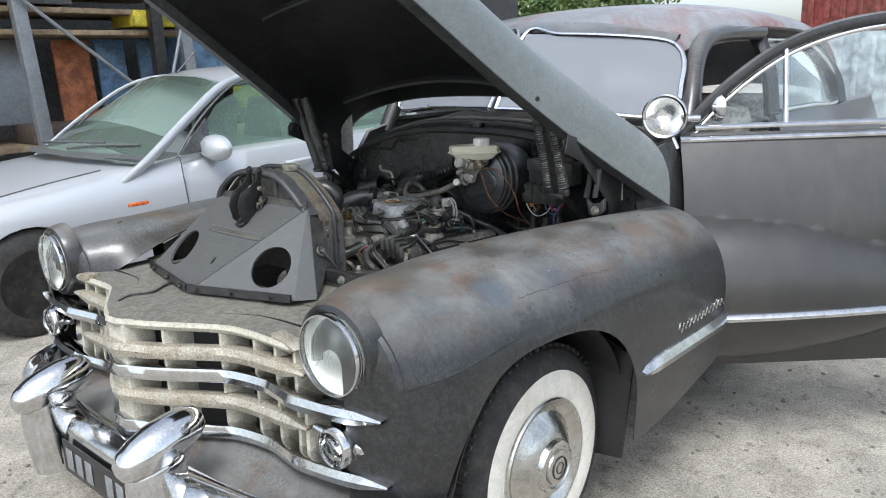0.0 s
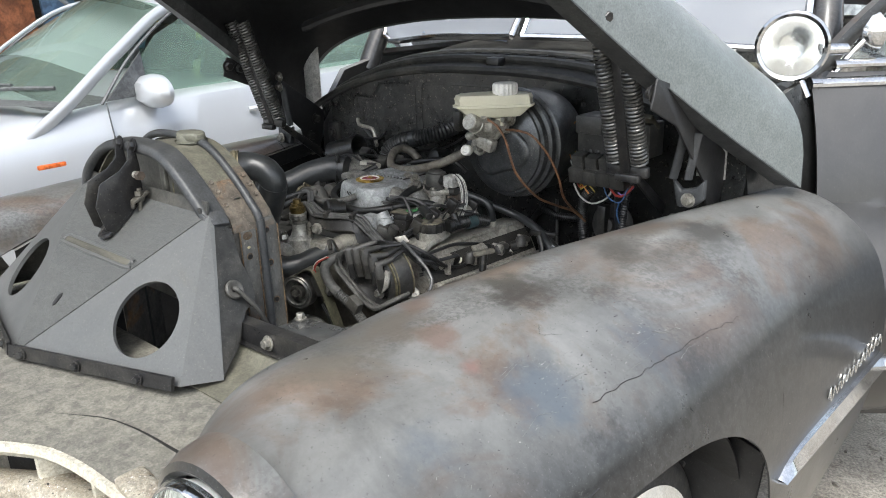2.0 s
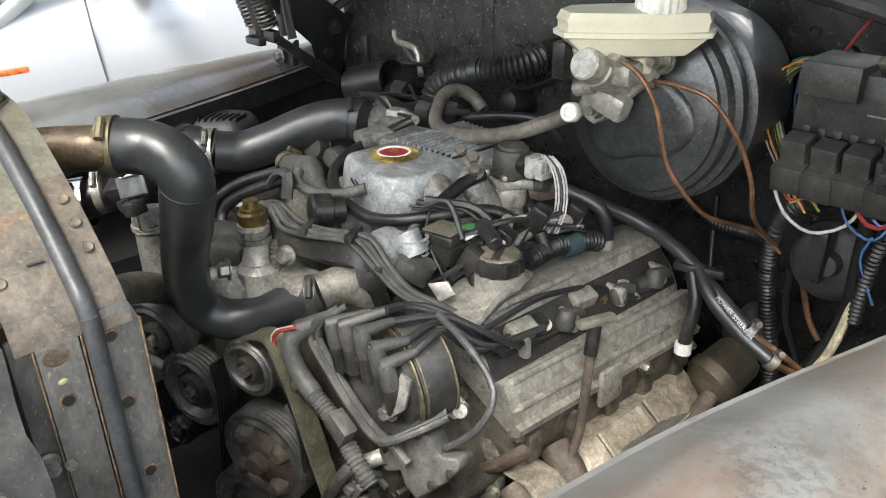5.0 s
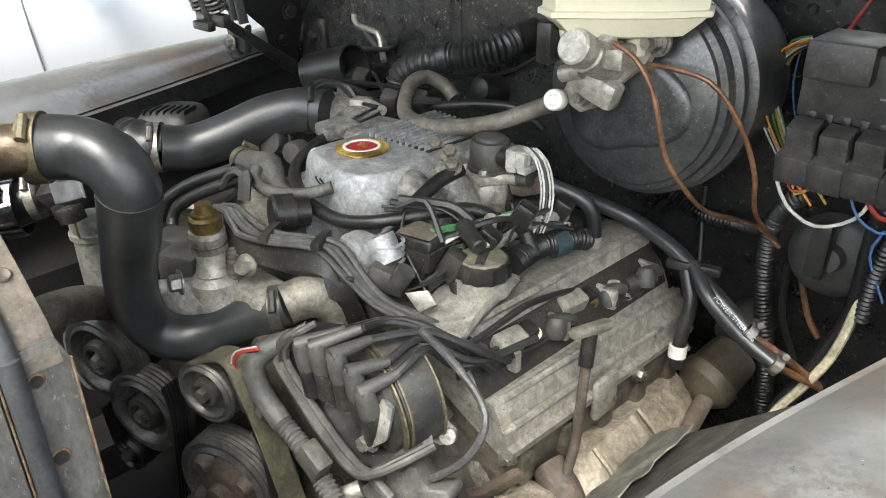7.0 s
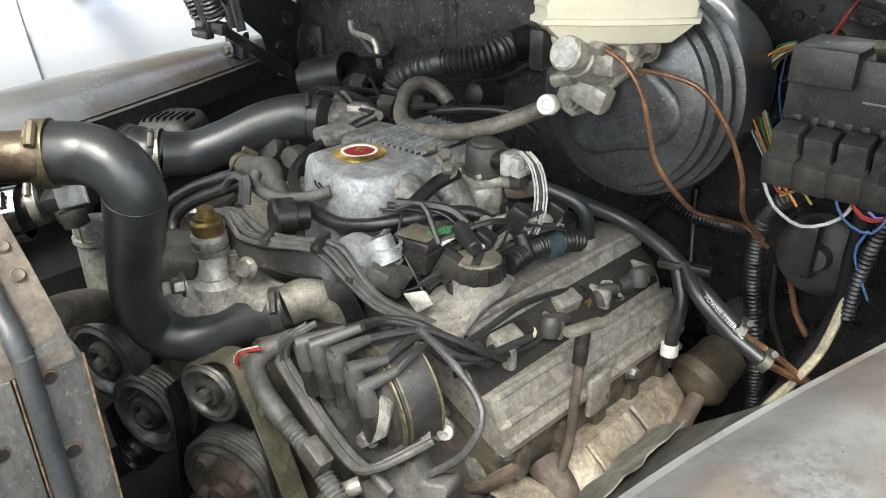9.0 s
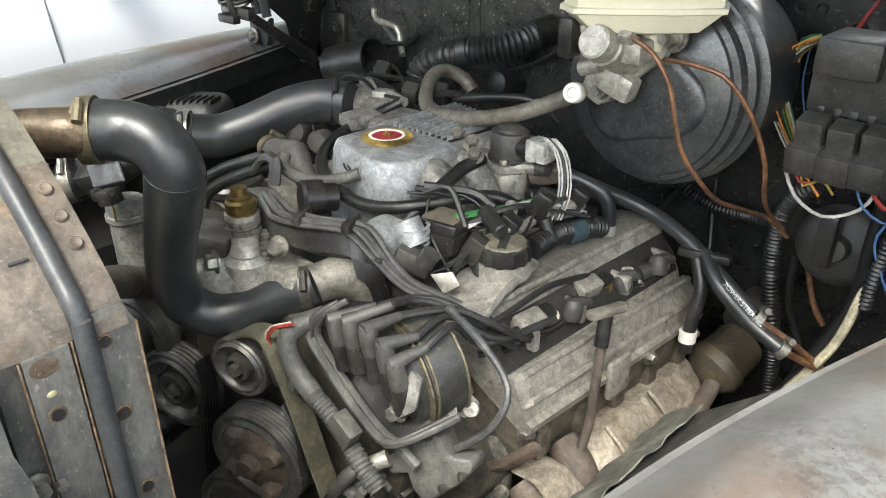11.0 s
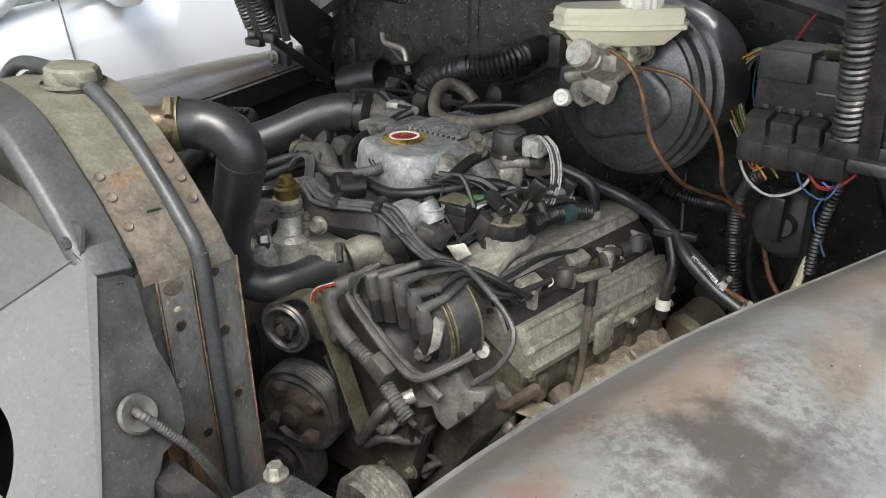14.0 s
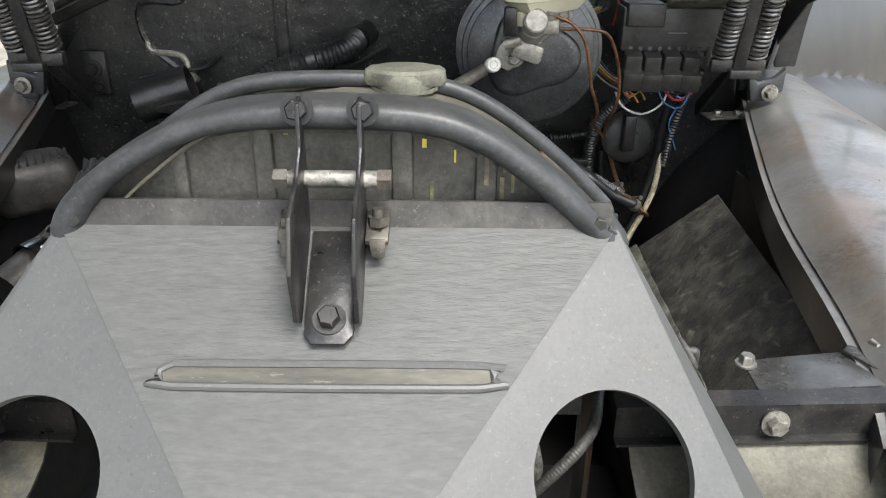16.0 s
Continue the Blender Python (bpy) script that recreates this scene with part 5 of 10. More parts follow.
def build_radiator():
    r = thing("radiator", (0, -0.15, 0.5), "old arched radiator with dusty rusty tank in the engine bay", "radiator")
    # front hoop: rolled front edge and a flat dark band behind it
    prof = [(-0.2375 - 0.0115 * math.cos(radians(a)), -0.002 + 0.0115 * math.sin(radians(a))) for a in (-100, -70, -40, -15, 10, 35, 60, 82)] + [(-0.222, 0.0095), (-0.203, 0.0095), (-0.200, 0.006)]
    lines = [hoop_line(off) for _, off in prof]
    bm = B()
    loft(bm, [[lines[j][i] + V((0, y, 0)) for j, (y, _) in enumerate(prof)] for i in range(len(lines[0]))])
    bmesh.ops.recalc_face_normals(bm, faces=bm.faces)
    part("front_hoop", thick(bm, 0.003), HOOP, r, "blue-black steel hoop with rounded front edge")
    for sg in (1, -1):
        bm = slab(B(), [(sg * 0.240, -0.244, 1.128), (sg * 0.262, -0.236, 1.108), (sg * 0.266, -0.204, 1.106), (sg * 0.248, -0.204, 1.130)], (sg * 0.006, -0.002, 0.008), 0.002)
        part("hoop_foot", bm, HOOP, r)
    # tank shell: dusty crown, tan shoulders, rusty upright sides
    bm = B()
    loft(bm, [[p + V((0, y, 0)) for y in (-0.232, -0.20, -0.17, -0.14, -0.118)] for p in tank_line(0.0)])
    thick(bm, 0.003)
    part("tank_shell", bm, RADTOP, r, "olive-grey dusty tank crown")
    for sg in (1, -1):
        bm = B()
        loft(bm, [[V((sg * p.x, y, p.z)) for y in (-0.198, -0.17, -0.146)] for p in [q for q in tank_line(0.0025) if q.x > 0.187] + [V((0.2635, 0, 1.102)), V((0.2668, 0, 1.088))]])
        thick(bm, 0.0025)
        part("shoulder_plate", bm, TAN, r, "tan-brown rusty shoulder plate")
        bm = slab(B(), [(sg * 0.262, -0.202, 1.100), (sg * 0.262, -0.142, 1.100), (sg * 0.262, -0.142, 0.50), (sg * 0.262, -0.202, 0.50)], (sg * -0.004, 0, 0))
        slab(bm, [(sg * 0.264, -0.184, 1.088), (sg * 0.264, -0.150, 1.088), (sg * 0.264, -0.150, 0.52), (sg * 0.264, -0.184, 0.52)], (sg * 0.0045, 0, 0), 0.0015)
        part("side_channel", bm, SIDERUST, r, "dark rusty riveted side channel")
        bm = slab(B(), [(sg * 0.266, -0.135, 0.50), (sg * 0.266, -0.100, 0.50), (sg * 0.266, -0.100, 1.085), (sg * 0.262, -0.106, 1.104), (sg * 0.264, -0.135, 1.104)], (sg * 0.004, 0, 0), 0.001)
        part("side_flange", bm, SIDERUST, r, "rusty riveted side flange")
    crest = tank_line(0.004)
    for name, pts, mat, text in (("rear_flange", [p for p in crest if abs(p.x) < 0.176], RADTOP, "olive-grey rear flange"), ("rear_flange", [p for p in crest if p.x > 0.170] + [V((0.2655, 0, 1.102)), V((0.2705, 0, 1.086))], TAN, "tan riveted rear flange"), ("rear_flange", [V((-0.2705, 0, 1.086)), V((-0.2655, 0, 1.102))] + [p for p in crest if p.x < -0.170], TAN, "tan riveted rear flange")):
        bm = B()
        loft(bm, [[p + V((0, y, 0)) for y in (-0.134, -0.120, -0.106)] for p in pts])
        thick(bm, 0.003)
        part(name, bm, mat, r, text)
    bead = [p + V((0, -0.139, 0)) for p in tank_line(0.007, 0.50)]
    part("bead", tube(B(), bead, 0.0082, 12, 0.02), HOOP, r, "blue-black rounded bead")

    def on_tank(x, off):
        line = [p for p in tank_line(off) if p.x > 0]
        k = min(range(1, len(line) - 1), key=lambda i: abs(line[i].x - x))
        d = (line[k + 1] - line[k - 1]).normalized()
        return line[k], V((-d.z, 0, d.x))
    # shallow rivet dimples on the shoulders, holes and rust marks down the sides
    for x, y, off in ((0.193, -0.188, 0.0042), (0.2155, -0.188, 0.0042), (0.2355, -0.188, 0.0042), (0.194, -0.117, 0.0062), (0.213, -0.117, 0.0062), (0.234, -0.117, 0.0062)):
        q, d = on_tank(x, off)
        part("rivet", lathe(B(), [(0, -0.0002), (0.0034, 0.0), (0.0044, 0.0007), (0.0052, 0.0), (0.0056, -0.001)], q + V((0, y, 0)), d, 14), TAN, r)
    q, d = on_tank(0.229, 0.0042)
    part("slot", box(B(), q + V((0, -0.158, 0)), (0.002, 0.014, 0.0012), 0, (0, 42, 0)), UNDER, r)
    for x, y, z, rr in ((0.2690, -0.170, 1.0352, 0.0052), (0.2702, -0.126, 1.0792, 0.0045), (0.2702, -0.125, 1.0107, 0.0055), (0.2690, -0.160, 0.90, 0.005), (0.2702, -0.120, 0.93, 0.005)):
        part("rust_ring", lathe(B(), [(0, 0.0), (rr * 1.3, 0.0), (rr * 1.4, -0.0006), (0, -0.0006)], (x, y, z), (1, 0, 0), 16), HALO, r, "ring of orange rust")
        part("rivet_hole", rod(B(), (x - 0.0005, y, z), (x + 0.0008, y, z), rr, n=14), UNDER, r)
    for x, y, z, h, w, mat in ((0.2690, -0.1700, 1.0774, 0.016, 0.022, HALO), (0.2690, -0.170, 1.0538, 0.006, 0.008, OLDPAINT), (0.2660, -0.146, 0.983, 0.017, 0.0045, OLDPAINT)):
        bm = lathe(B(), [(0, 0.0004), (0.6, 0.0004), (1.0, -0.0002)], (0, 0, 0), (1, 0, 0), 18)
        bmesh.ops.transform(bm, matrix=pose(x, y, z) @ Matrix.Diagonal((1, w / 2, h / 2, 1)), verts=bm.verts)
        part("rust_patch", bm, mat, r)
    for y, x in ((-0.1855, 0.2668), (-0.1480, 0.2668), (-0.1335, 0.2672), (-0.1005, 0.2705)):
        part("rusty_edge", box(B(), (x, y, 0.80), (0.0030, 0.0016, 0.575), 0.0006), HALO, r, "rust-orange channel edge")
    part("side_bolt", bolt(B(), (0.268, -0.197, 0.985), (1, 0, 0), 0.0065, 0.014), ZINC, r)
    part("side_bolt", bolt(B(), (0.268, -0.182, 0.976), (1, 0, 0), 0.005, 0.006, False), ZINC, r)
    # ribbed baffle inside the hoop
    bm = B()
    loft(bm, [[V((p.x * 0.97, -0.208, 0.9)), V((p.x * 0.97, -0.208, p.z - 0.004))] for p in hoop_line(-0.004)])
    part("baffle", bm, BAFFLE, r, "dark pressed baffle with streaks of yellow paint")
    for x, w, zt in ((-0.145, 0.014, 1.215), (-0.068, 0.018, 1.228), (0.058, 0.020, 1.228), (0.135, 0.020, 1.215)):
        bm = box(B(), (x, -0.211, (zt + 1.13) / 2), (w, 0.010, zt - 1.12), 0.004)
        part("baffle_rib", bm, BAFFLE, r)
    bm = tube(B(), [p + V((0, -0.212, 0)) for p in hoop_line(-0.022) if abs(p.x) < 0.15], 0.004, 6)
    part("baffle_rib", bm, BAFFLE, r)
    for x, z, w, h in ((0.112, 1.206, 0.013, 0.007), (0.078, 1.204, 0.004, 0.012), (-0.047, 1.214, 0.004, 0.010), (0.106, 1.19, 0.002, 0.012), (0.135, 1.180, 0.004, 0.030), (0.152, 1.185, 0.003, 0.020), (0.150, 1.160, 0.004, 0.022), (0.085, 1.155, 0.003, 0.02), (0.16, 1.165, 0.003, 0.02)):
        part("paint_streak", box(B(), (x, -0.2170 if 0.125 < x < 0.146 else -0.2095, z), (w, 0.001, h)), YELLOW if h < 0.013 else OLDPAINT, r)
    # filler neck and two-winged cap
    bm = lathe(B(), [(0.028, -0.012), (0.028, 0.004), (0.033, 0.006), (0.033, 0.010)], (0.058, -0.140, 1.230), (0, 0, 1), 28)
    lathe(bm, [(0, 0.010), (0.018, 0.0105), (0.026, 0.009), (0.029, 0.004), (0.029, -0.004), (0.0, -0.004)], (0.058, -0.140, 1.243), (0, 0, 1), 28)
    rows = []
    for h, s in ((-0.004, 0.93), (0.0, 1.0), (0.009, 0.97), (0.012, 0.86)):
        rows.append([V((0.058 + 0.040 * s * math.copysign(abs(math.cos(a)) ** 0.55, math.cos(a)), -0.140 + (0.016 + 0.010 * math.cos(2 * a) ** 2) * s * math.copysign(abs(math.sin(a)) ** 0.8, math.sin(a)), 1.244 + h)) for a in np.linspace(0, 2 * math.pi, 40, endpoint=False)])
    loft(bm, rows, True)
    bm.verts.ensure_lookup_table()
    bm.faces.new([bm.verts[len(bm.verts) - 40 + i] for i in range(40)])
    bmesh.ops.recalc_face_normals(bm, faces=bm.faces)
    part("filler_cap", bm, material("cap_dusty", (0.135, 0.135, 0.105), 0.6, dirt=0.3, mottle=(0.10, 0.10, 0.08), amount=0.6, scale=14), r, "dusty olive-grey filler cap")
    # duct: folded facets with two round holes
    tl, tr = V((-0.252, -0.240, 1.131)), V((0.252, -0.240, 1.131))
    c = V((-0.010, -0.530, 0.887))
    d = thing("radiator_duct", (0, -0.5, 0.876), "folded grey sheet-metal duct with two round holes before the radiator", "duct")
    bm = B()
    nrm = (c - tl).cross(tr - tl).normalized()
    slab(bm, [tl, tr, c + V((0.004, 0, 0)), c - V((0.004, 0, 0))], nrm * 0.002)
    part("centre_panel", bm, BRUSHED, d, "grey primer, brushed texture")
    for a, e, o, hc, sg in ((tr, V((0.379, -0.411, 0.892)), V((0.404, -0.342, 0.884)), V((0.243, -0.390, 0.976)), 1), (tl, V((-0.412, -0.440, 0.886)), V((-0.432, -0.405, 0.882)), V((-0.250, -0.402, 0.975)), -1)):
        cc = c + V((0.004 * sg, 0, 0))
        n = (cc - a).cross(e - a).normalized()
        hc = hc - n * (hc - a).dot(n)
        u = (e - cc).normalized()
        w = n.cross(u).normalized()
        tri3 = [a, cc, e]

        def edge_hit(dv):
            best = 9
            for p, q in zip(tri3, tri3[1:] + tri3[:1]):
                ev = q - p
                den = dv.dot(w) * ev.dot(u) - dv.dot(u) * ev.dot(w)
                if abs(den) < 1e-9:
                    continue
                k = ((p - hc).dot(w) * ev.dot(u) - (p - hc).dot(u) * ev.dot(w)) / den
                if 0 < k < best:
                    best = k
            return hc + dv * best
        angs = sorted([2 * math.pi * i / 48 for i in range(48)] + [math.atan2((p - hc).dot(w), (p - hc).dot(u)) % (2 * math.pi) for p in tri3])
        rad = 0.072
        rows = []
        for t in angs + [angs[0]]:
            dv = u * math.cos(t) + w * math.sin(t)
            rows.append([hc + dv * rad - n * 0.008 * (1 if n.y > 0 else -1) * -1, hc + dv * rad, edge_hit(dv)])
        bm = B()
        loft(bm, rows)
        thick(bm, 0.002)
        part("side_panel", bm, PANEL, d, "grey primer with a round hole")
        # bright folded edge, then the dark plate running back to the tank
        bk = V((sg * 0.266, -0.204, 1.100))
        bm = slab(B(), [a, e, o, a + V((sg * 0.006, 0.006, -0.008))], V((sg * 0.003, 0.001, 0)))
        part("folded_edge", bm, PANEL, d)
        lo = V((sg * 0.345, -0.262, 0.905))
        bm = slab(B(), [a + V((sg * 0.007, 0.006, -0.008)), o, lo, V((sg * 0.3466, -0.243, 0.9668)), V((sg * 0.342, -0.222, 0.9713)), V((sg * 0.3364, -0.2134, 0.979)), V((sg * 0.3238, -0.2075, 1.0)), V((sg * 0.3104, -0.2072, 1.0233)), V((sg * 0.3005, -0.2112, 1.0412)), V((sg * 0.2874, -0.2094, 1.0637)), bk], V((sg * -0.003, 0, 0)))
        part("side_plate", bm, DUSTBLACK, d, "dark grey side plate")
        part("plate_screw", rod(B(), a.lerp(bk, 0.55) + V((sg * 0.004, 0, -0.018)), a.lerp(bk, 0.55) + V((sg * 0.009, 0, -0.018)), 0.006, n=12), DARK, d)
        bm = slab(B(), [cc + V((0, -0.014, -0.004)), e + V((0, -0.014, -0.004)), e + V((0, -0.010, 0.020)), cc + V((0, -0.010, 0.020))], (0, 0.006, 0))
        fl = part("foot_flange", bm, DARK, d, "black foot flange with bolts")
        for k in (0.1, 0.45, 0.82):
            part("flange_bolt", bolt(B(), cc.lerp(e, k) + V((0, -0.014, 0.006)), (0.3 * sg, -1, 0.2), 0.007, 0.007), DARK, fl)
    # grommet and drain cable in the dark plate
    g = V((0.327, -0.252, 1.0047))
    part("grommet", lathe(B(), [(0.005, 0.0), (0.015, -0.001), (0.018, 0.002), (0.0185, 0.006), (0.016, 0.009), (0.011, 0.008), (0.005, 0.004)], g, (0.863, 0.09, 0.496), 28), BOOTGREY, d, "grey rubber grommet")
    # pressed groove across the centre panel, top strip, slot
    down = V((0, c.y - tl.y, c.z - tl.z)).normalized()
    gc = V((0.0, -0.346, 1.0425))
    up = nrm if nrm.y < 0 else -nrm
    loop = [(-0.128, -0.009), (0.128, -0.009), (0.137, -0.004), (0.139, 0.003), (0.128, 0.010), (-0.128, 0.010), (-0.137, 0.004), (-0.139, -0.003), (-0.128, -0.009)]
    bm = tube(B(), [gc + V((x, 0, 0)) + down * w2 + up * 0.0025 for x, w2 in loop], 0.0038, 8)
    part("pressed_groove", bm, PANEL, d)
    bm = slab(B(), [gc + V((x, 0, 0)) + down * w2 + up * 0.0022 for x, w2 in loop[:-1]], up * 0.0012)
    part("groove_floor", bm, material("groove_grime", (0.055, 0.053, 0.042), 0.6, mottle=(0.10, 0.095, 0.075), amount=0.6, scale=18, stretch=(0.2, 1, 1)), d)
    bm = slab(B(), [tl + V((0, -0.003, -0.006)), tr + V((0, -0.003, -0.006)), tr + V((-0.004, 0.006, 0.024)), tl + V((0.004, 0.006, 0.024))], (0, 0.004, 0))
    st = part("top_strip", bm, DUSTBLACK, d, "dark strip along the top edge")
    for x in (0.236, -0.236):
        part("strip_bolt", bolt(B(), (x, -0.241, 1.139), (0, -1, 0), 0.0065, 0.005, False), DUSTBLACK, st)
    sp = gc + down * 0.119
    bm = slab(B(), [sp + V((x, 0, 0)) + down * w2 + up * 0.002 for x, w2 in ((-0.005, -0.010), (0.0, -0.014), (0.005, -0.010), (0.006, 0.010), (0.0, 0.015), (-0.006, 0.010))], up * 0.0015)
    part("slot", bm, UNDER, d)
    # bonnet latch bracket in front of the tank
    k = thing("latch_bracket", (0, -0.3, 1.05), "black steel bonnet latch bracket bolted to the duct", "latch bracket")
    bm = slab(B(), [(-0.021, -0.246, 1.128), (0.021, -0.246, 1.128), (0.021, -0.325, 1.068), (0.014, -0.332, 1.063), (-0.014, -0.332, 1.063), (-0.021, -0.325, 1.068)], (0, -0.003, 0.004), 0.001)
    part("base_plate", bm, DARK, k)
    for sg in (1, -1):
        x = sg * 0.0235
        bm = slab(B(), [(x, -0.250, 1.255), (x, -0.244, 1.20), (x, -0.246, 1.132), (x, -0.315, 1.075), (x, -0.333, 1.086), (x, -0.345, 1.135), (x, -0.330, 1.178), (x, -0.288, 1.196), (x, -0.266, 1.215), (x, -0.262, 1.25)], (sg * 0.004, 0, 0), 0.001)
        part("side_plate", bm, DARK, k)
        bm = slab(B(), [(sg * 0.028, -0.275, 1.130), (sg * 0.048, -0.275, 1.130), (sg * 0.049, -0.243, 1.146), (sg * 0.028, -0.243, 1.146)], (0, -0.002, 0.005), 0.001)
        slab(bm, [(sg * 0.031, -0.277, 1.136), (sg * 0.046, -0.277, 1.136), (sg * 0.045, -0.280, 1.120), (sg * 0.034, -0.280, 1.120)], (0, 0.004, 0), 0.001)
        part("clamp_tab", bm, DARKSTEEL, k)
        bm = rod(B(), (sg * 0.0385, -0.262, 1.108), (sg * 0.0385, -0.258, 1.158), 0.0050, n=12)
        for z in (1.132, 1.143):
            lathe(bm, [(0, 0), (0.0095, 0), (0.0095, 0.008), (0, 0.008)], (sg * 0.0385, -0.260, z), (0, 0.1, 1), 6)
        part("stud", bm, DARKSTEEL, k, "dark steel stud with nuts")
        part("top_bolt", bolt(B(), (sg * 0.0275, -0.250, 1.243), (0, -1, 0.2), 0.0095, 0.009), DARK, k)
    bm = rod(B(), (-0.040, -0.256, 1.184), (0.040, -0.256, 1.184), 0.0075)
    part("cross_pin", bm, ALUGREY, k, "worn steel cross pin")
    part("pin_nut", lathe(B(), [(0, 0), (0.0095, 0), (0.0095, 0.012), (0, 0.012)], (0.039, -0.256, 1.184), (1, 0, 0), 6), RUSTY, k)
    part("pin_nut", lathe(B(), [(0, 0), (0.0095, 0), (0.0095, 0.012), (0, 0.012)], (-0.050, -0.256, 1.184), (1, 0, 0), 6), DARKSTEEL, k)
    part("bolt", bolt(B(), (0.0, -0.317, 1.080), (0, -0.6, 0.8), 0.010, 0.009), DARK, k)


build_radiator()


# ---------- silver hatchback parked beyond ----------
def build_hatchback():
    c = thing("silver_hatchback", (-3.15, 1.2, 0.12), "silver hatchback with dusty windscreen parked beside the old car", "car")
    X, Z = -3.15, 0.11
    half = curve1([-1.05, -0.9, -0.5, 0.0, 1.0, 2.4, 3.1], [0.55, 0.70, 0.81, 0.84, 0.85, 0.84, 0.76])
    topz = curve1([-1.05, -0.9, -0.5, 0.0, 0.6, 1.0, 2.0, 3.1], [0.55, 0.66, 0.76, 0.83, 0.895, 0.93, 0.97, 1.0])
    arches = ((-0.17, 0.34), (2.44, 0.34))

    def row(y):
        w, t = half(y), topz(y)
        lo = 0.20
        for cy, rr in arches:
            if abs(y - cy) < rr:
                lo = max(lo, 0.30 + math.sqrt(rr * rr - (y - cy) ** 2))
        side = [(w - 0.02, lo), (w, max(lo, 0.42)), (w + 0.005, max(lo, 0.58)), (w - 0.005, max(lo, min(0.74, t - 0.10))), (w - 0.06, max(lo, t - 0.04)), (w - 0.12, max(lo + 0.01, t))]
        p = [V((X + x, y, Z + z)) for x, z in side]
        crown = [V((X + (w - 0.12) * s, y, Z + t + (0.05 * (1 - s * s) if y < 0.5 else 0.0))) for s in np.linspace(0.9, -0.9, 13)]
        q = [V((2 * X - a.x, a.y, a.z)) for a in reversed(p)]
        return p + crown + q
    bm = B()
    ys = sorted(set(list(np.linspace(-1.05, 3.1, 60)) + [cy + s * rr * math.cos(a) for cy, rr in arches for s in (1, -1) for a in (0.02, 0.1, 0.2, 0.35, 0.5)]))
    loft(bm, [row(y) for y in ys])
    thick(bm, 0.02)
    body = part("body", bm, SILVER, c, "silver metallic paint")
    # roof and pillars
    bm = B()
    rt = curve1([1.30, 1.5, 1.9, 2.5, 3.0], [1.43, 1.465, 1.495, 1.475, 1.40])
    loft(bm, [[V((X + 0.60 * s, y, Z + rt(y) - 0.07 * abs(s) ** 3)) for s in np.linspace(-1, 1, 13)] for y in np.linspace(1.30, 3.0, 16)])
    thick(bm, 0.03)
    part("roof", bm, SILVER, c)
    for sg in (1, -1):
        bm = B()
        tube(bm, [(X + sg * 0.77, 0.36, Z + 0.76), (X + sg * 0.785, 0.60, Z + 0.925), (X + sg * 0.745, 0.93, Z + 1.165), (X + sg * 0.67, 1.28, Z + 1.37), (X + sg * 0.62, 1.65, Z + 1.43), (X + sg * 0.61, 2.3, Z + 1.43), (X + sg * 0.66, 2.9, Z + 1.22), (X + sg * 0.74, 3.08, Z + 1.0)], 0.038 if sg > 0 else 0.016, 12, 0.05, flat=0.75)
        part("pillar", bm, SILVER, c)
        bm = tube(B(), [(X + sg * 0.845, 0.76, Z + 0.93), (X + sg * 0.795, 0.98, Z + 1.155), (X + sg * 0.71, 1.32, Z + 1.365), (X + sg * 0.655, 1.65, Z + 1.42)], 0.008, 6, 0.05)
        part("door_seal", bm, GREYTRIM, c, "black rubber door seal")
        bm = tube(B(), [(X + sg * 0.70, 1.75, Z + 0.95), (X + sg * 0.62, 1.72, Z + 1.4)], 0.04, 8)
        part("door_pillar", bm, GREYTRIM, c)
        bm = slab(B(), [(X + sg * 0.785, 0.86, Z + 0.945), (X + sg * 0.785, 2.95, Z + 0.985), (X + sg * 0.68, 2.7, Z + 1.32), (X + sg * 0.635, 2.3, Z + 1.41), (X + sg * 0.635, 1.55, Z + 1.40), (X + sg * 0.715, 1.16, Z + 1.235)], (sg * 0.004, 0, 0))
        ob = part("side_window", bm, GREENGLASS, c)
        ob.visible_shadow = False
        bm = B()
        slab(bm, [(X + sg * 0.80, 0.80, Z + 0.935), (X + sg * 0.79, 1.04, Z + 0.945), (X + sg * 0.755, 1.04, Z + 1.16)], (sg * 0.012, 0, 0), 0.002)
        rod(bm, (X + sg * 0.77, 0.99, Z + 0.965), (X + sg * 0.84, 1.0, Z + 0.955), 0.03, 0.025)
        part("mirror_base", bm, GREYTRIM, c)
        bm = lathe(B(), [(0, -0.05), (0.05, -0.045), (0.085, -0.015), (0.092, 0.02), (0.085, 0.04), (0.0, 0.045)], (X + sg * 0.860, 1.02, Z + 0.965), (0.15 * sg, 1, 0), 24)
        bmesh.ops.transform(bm, matrix=Matrix.Translation((X + sg * 0.860, 1.02, Z + 0.965)) @ Matrix.Diagonal((1.85, 1.3, 0.95, 1)) @ Matrix.Translation((-X - sg * 0.860, -1.02, -Z - 0.965)), verts=bm.verts)
        part("door_mirror", bm, SILVER, c)
        bm = B()
        tube(bm, [(X + sg * 0.852, 1.60, Z + 0.80), (X + sg * 0.875, 1.66, Z + 0.805), (X + sg * 0.875, 1.76, Z + 0.81), (X + sg * 0.852, 1.82, Z + 0.81)], 0.016, 8)
        part("door_handle", bm, SILVER, c)
        bm = box(B(), (X + sg * 0.842, 0.47, Z + 0.675), (0.02, 0.14, 0.028), 0.009)
        part("side_repeater", bm, ORANGE, c, "orange side indicator")
        bm = B()
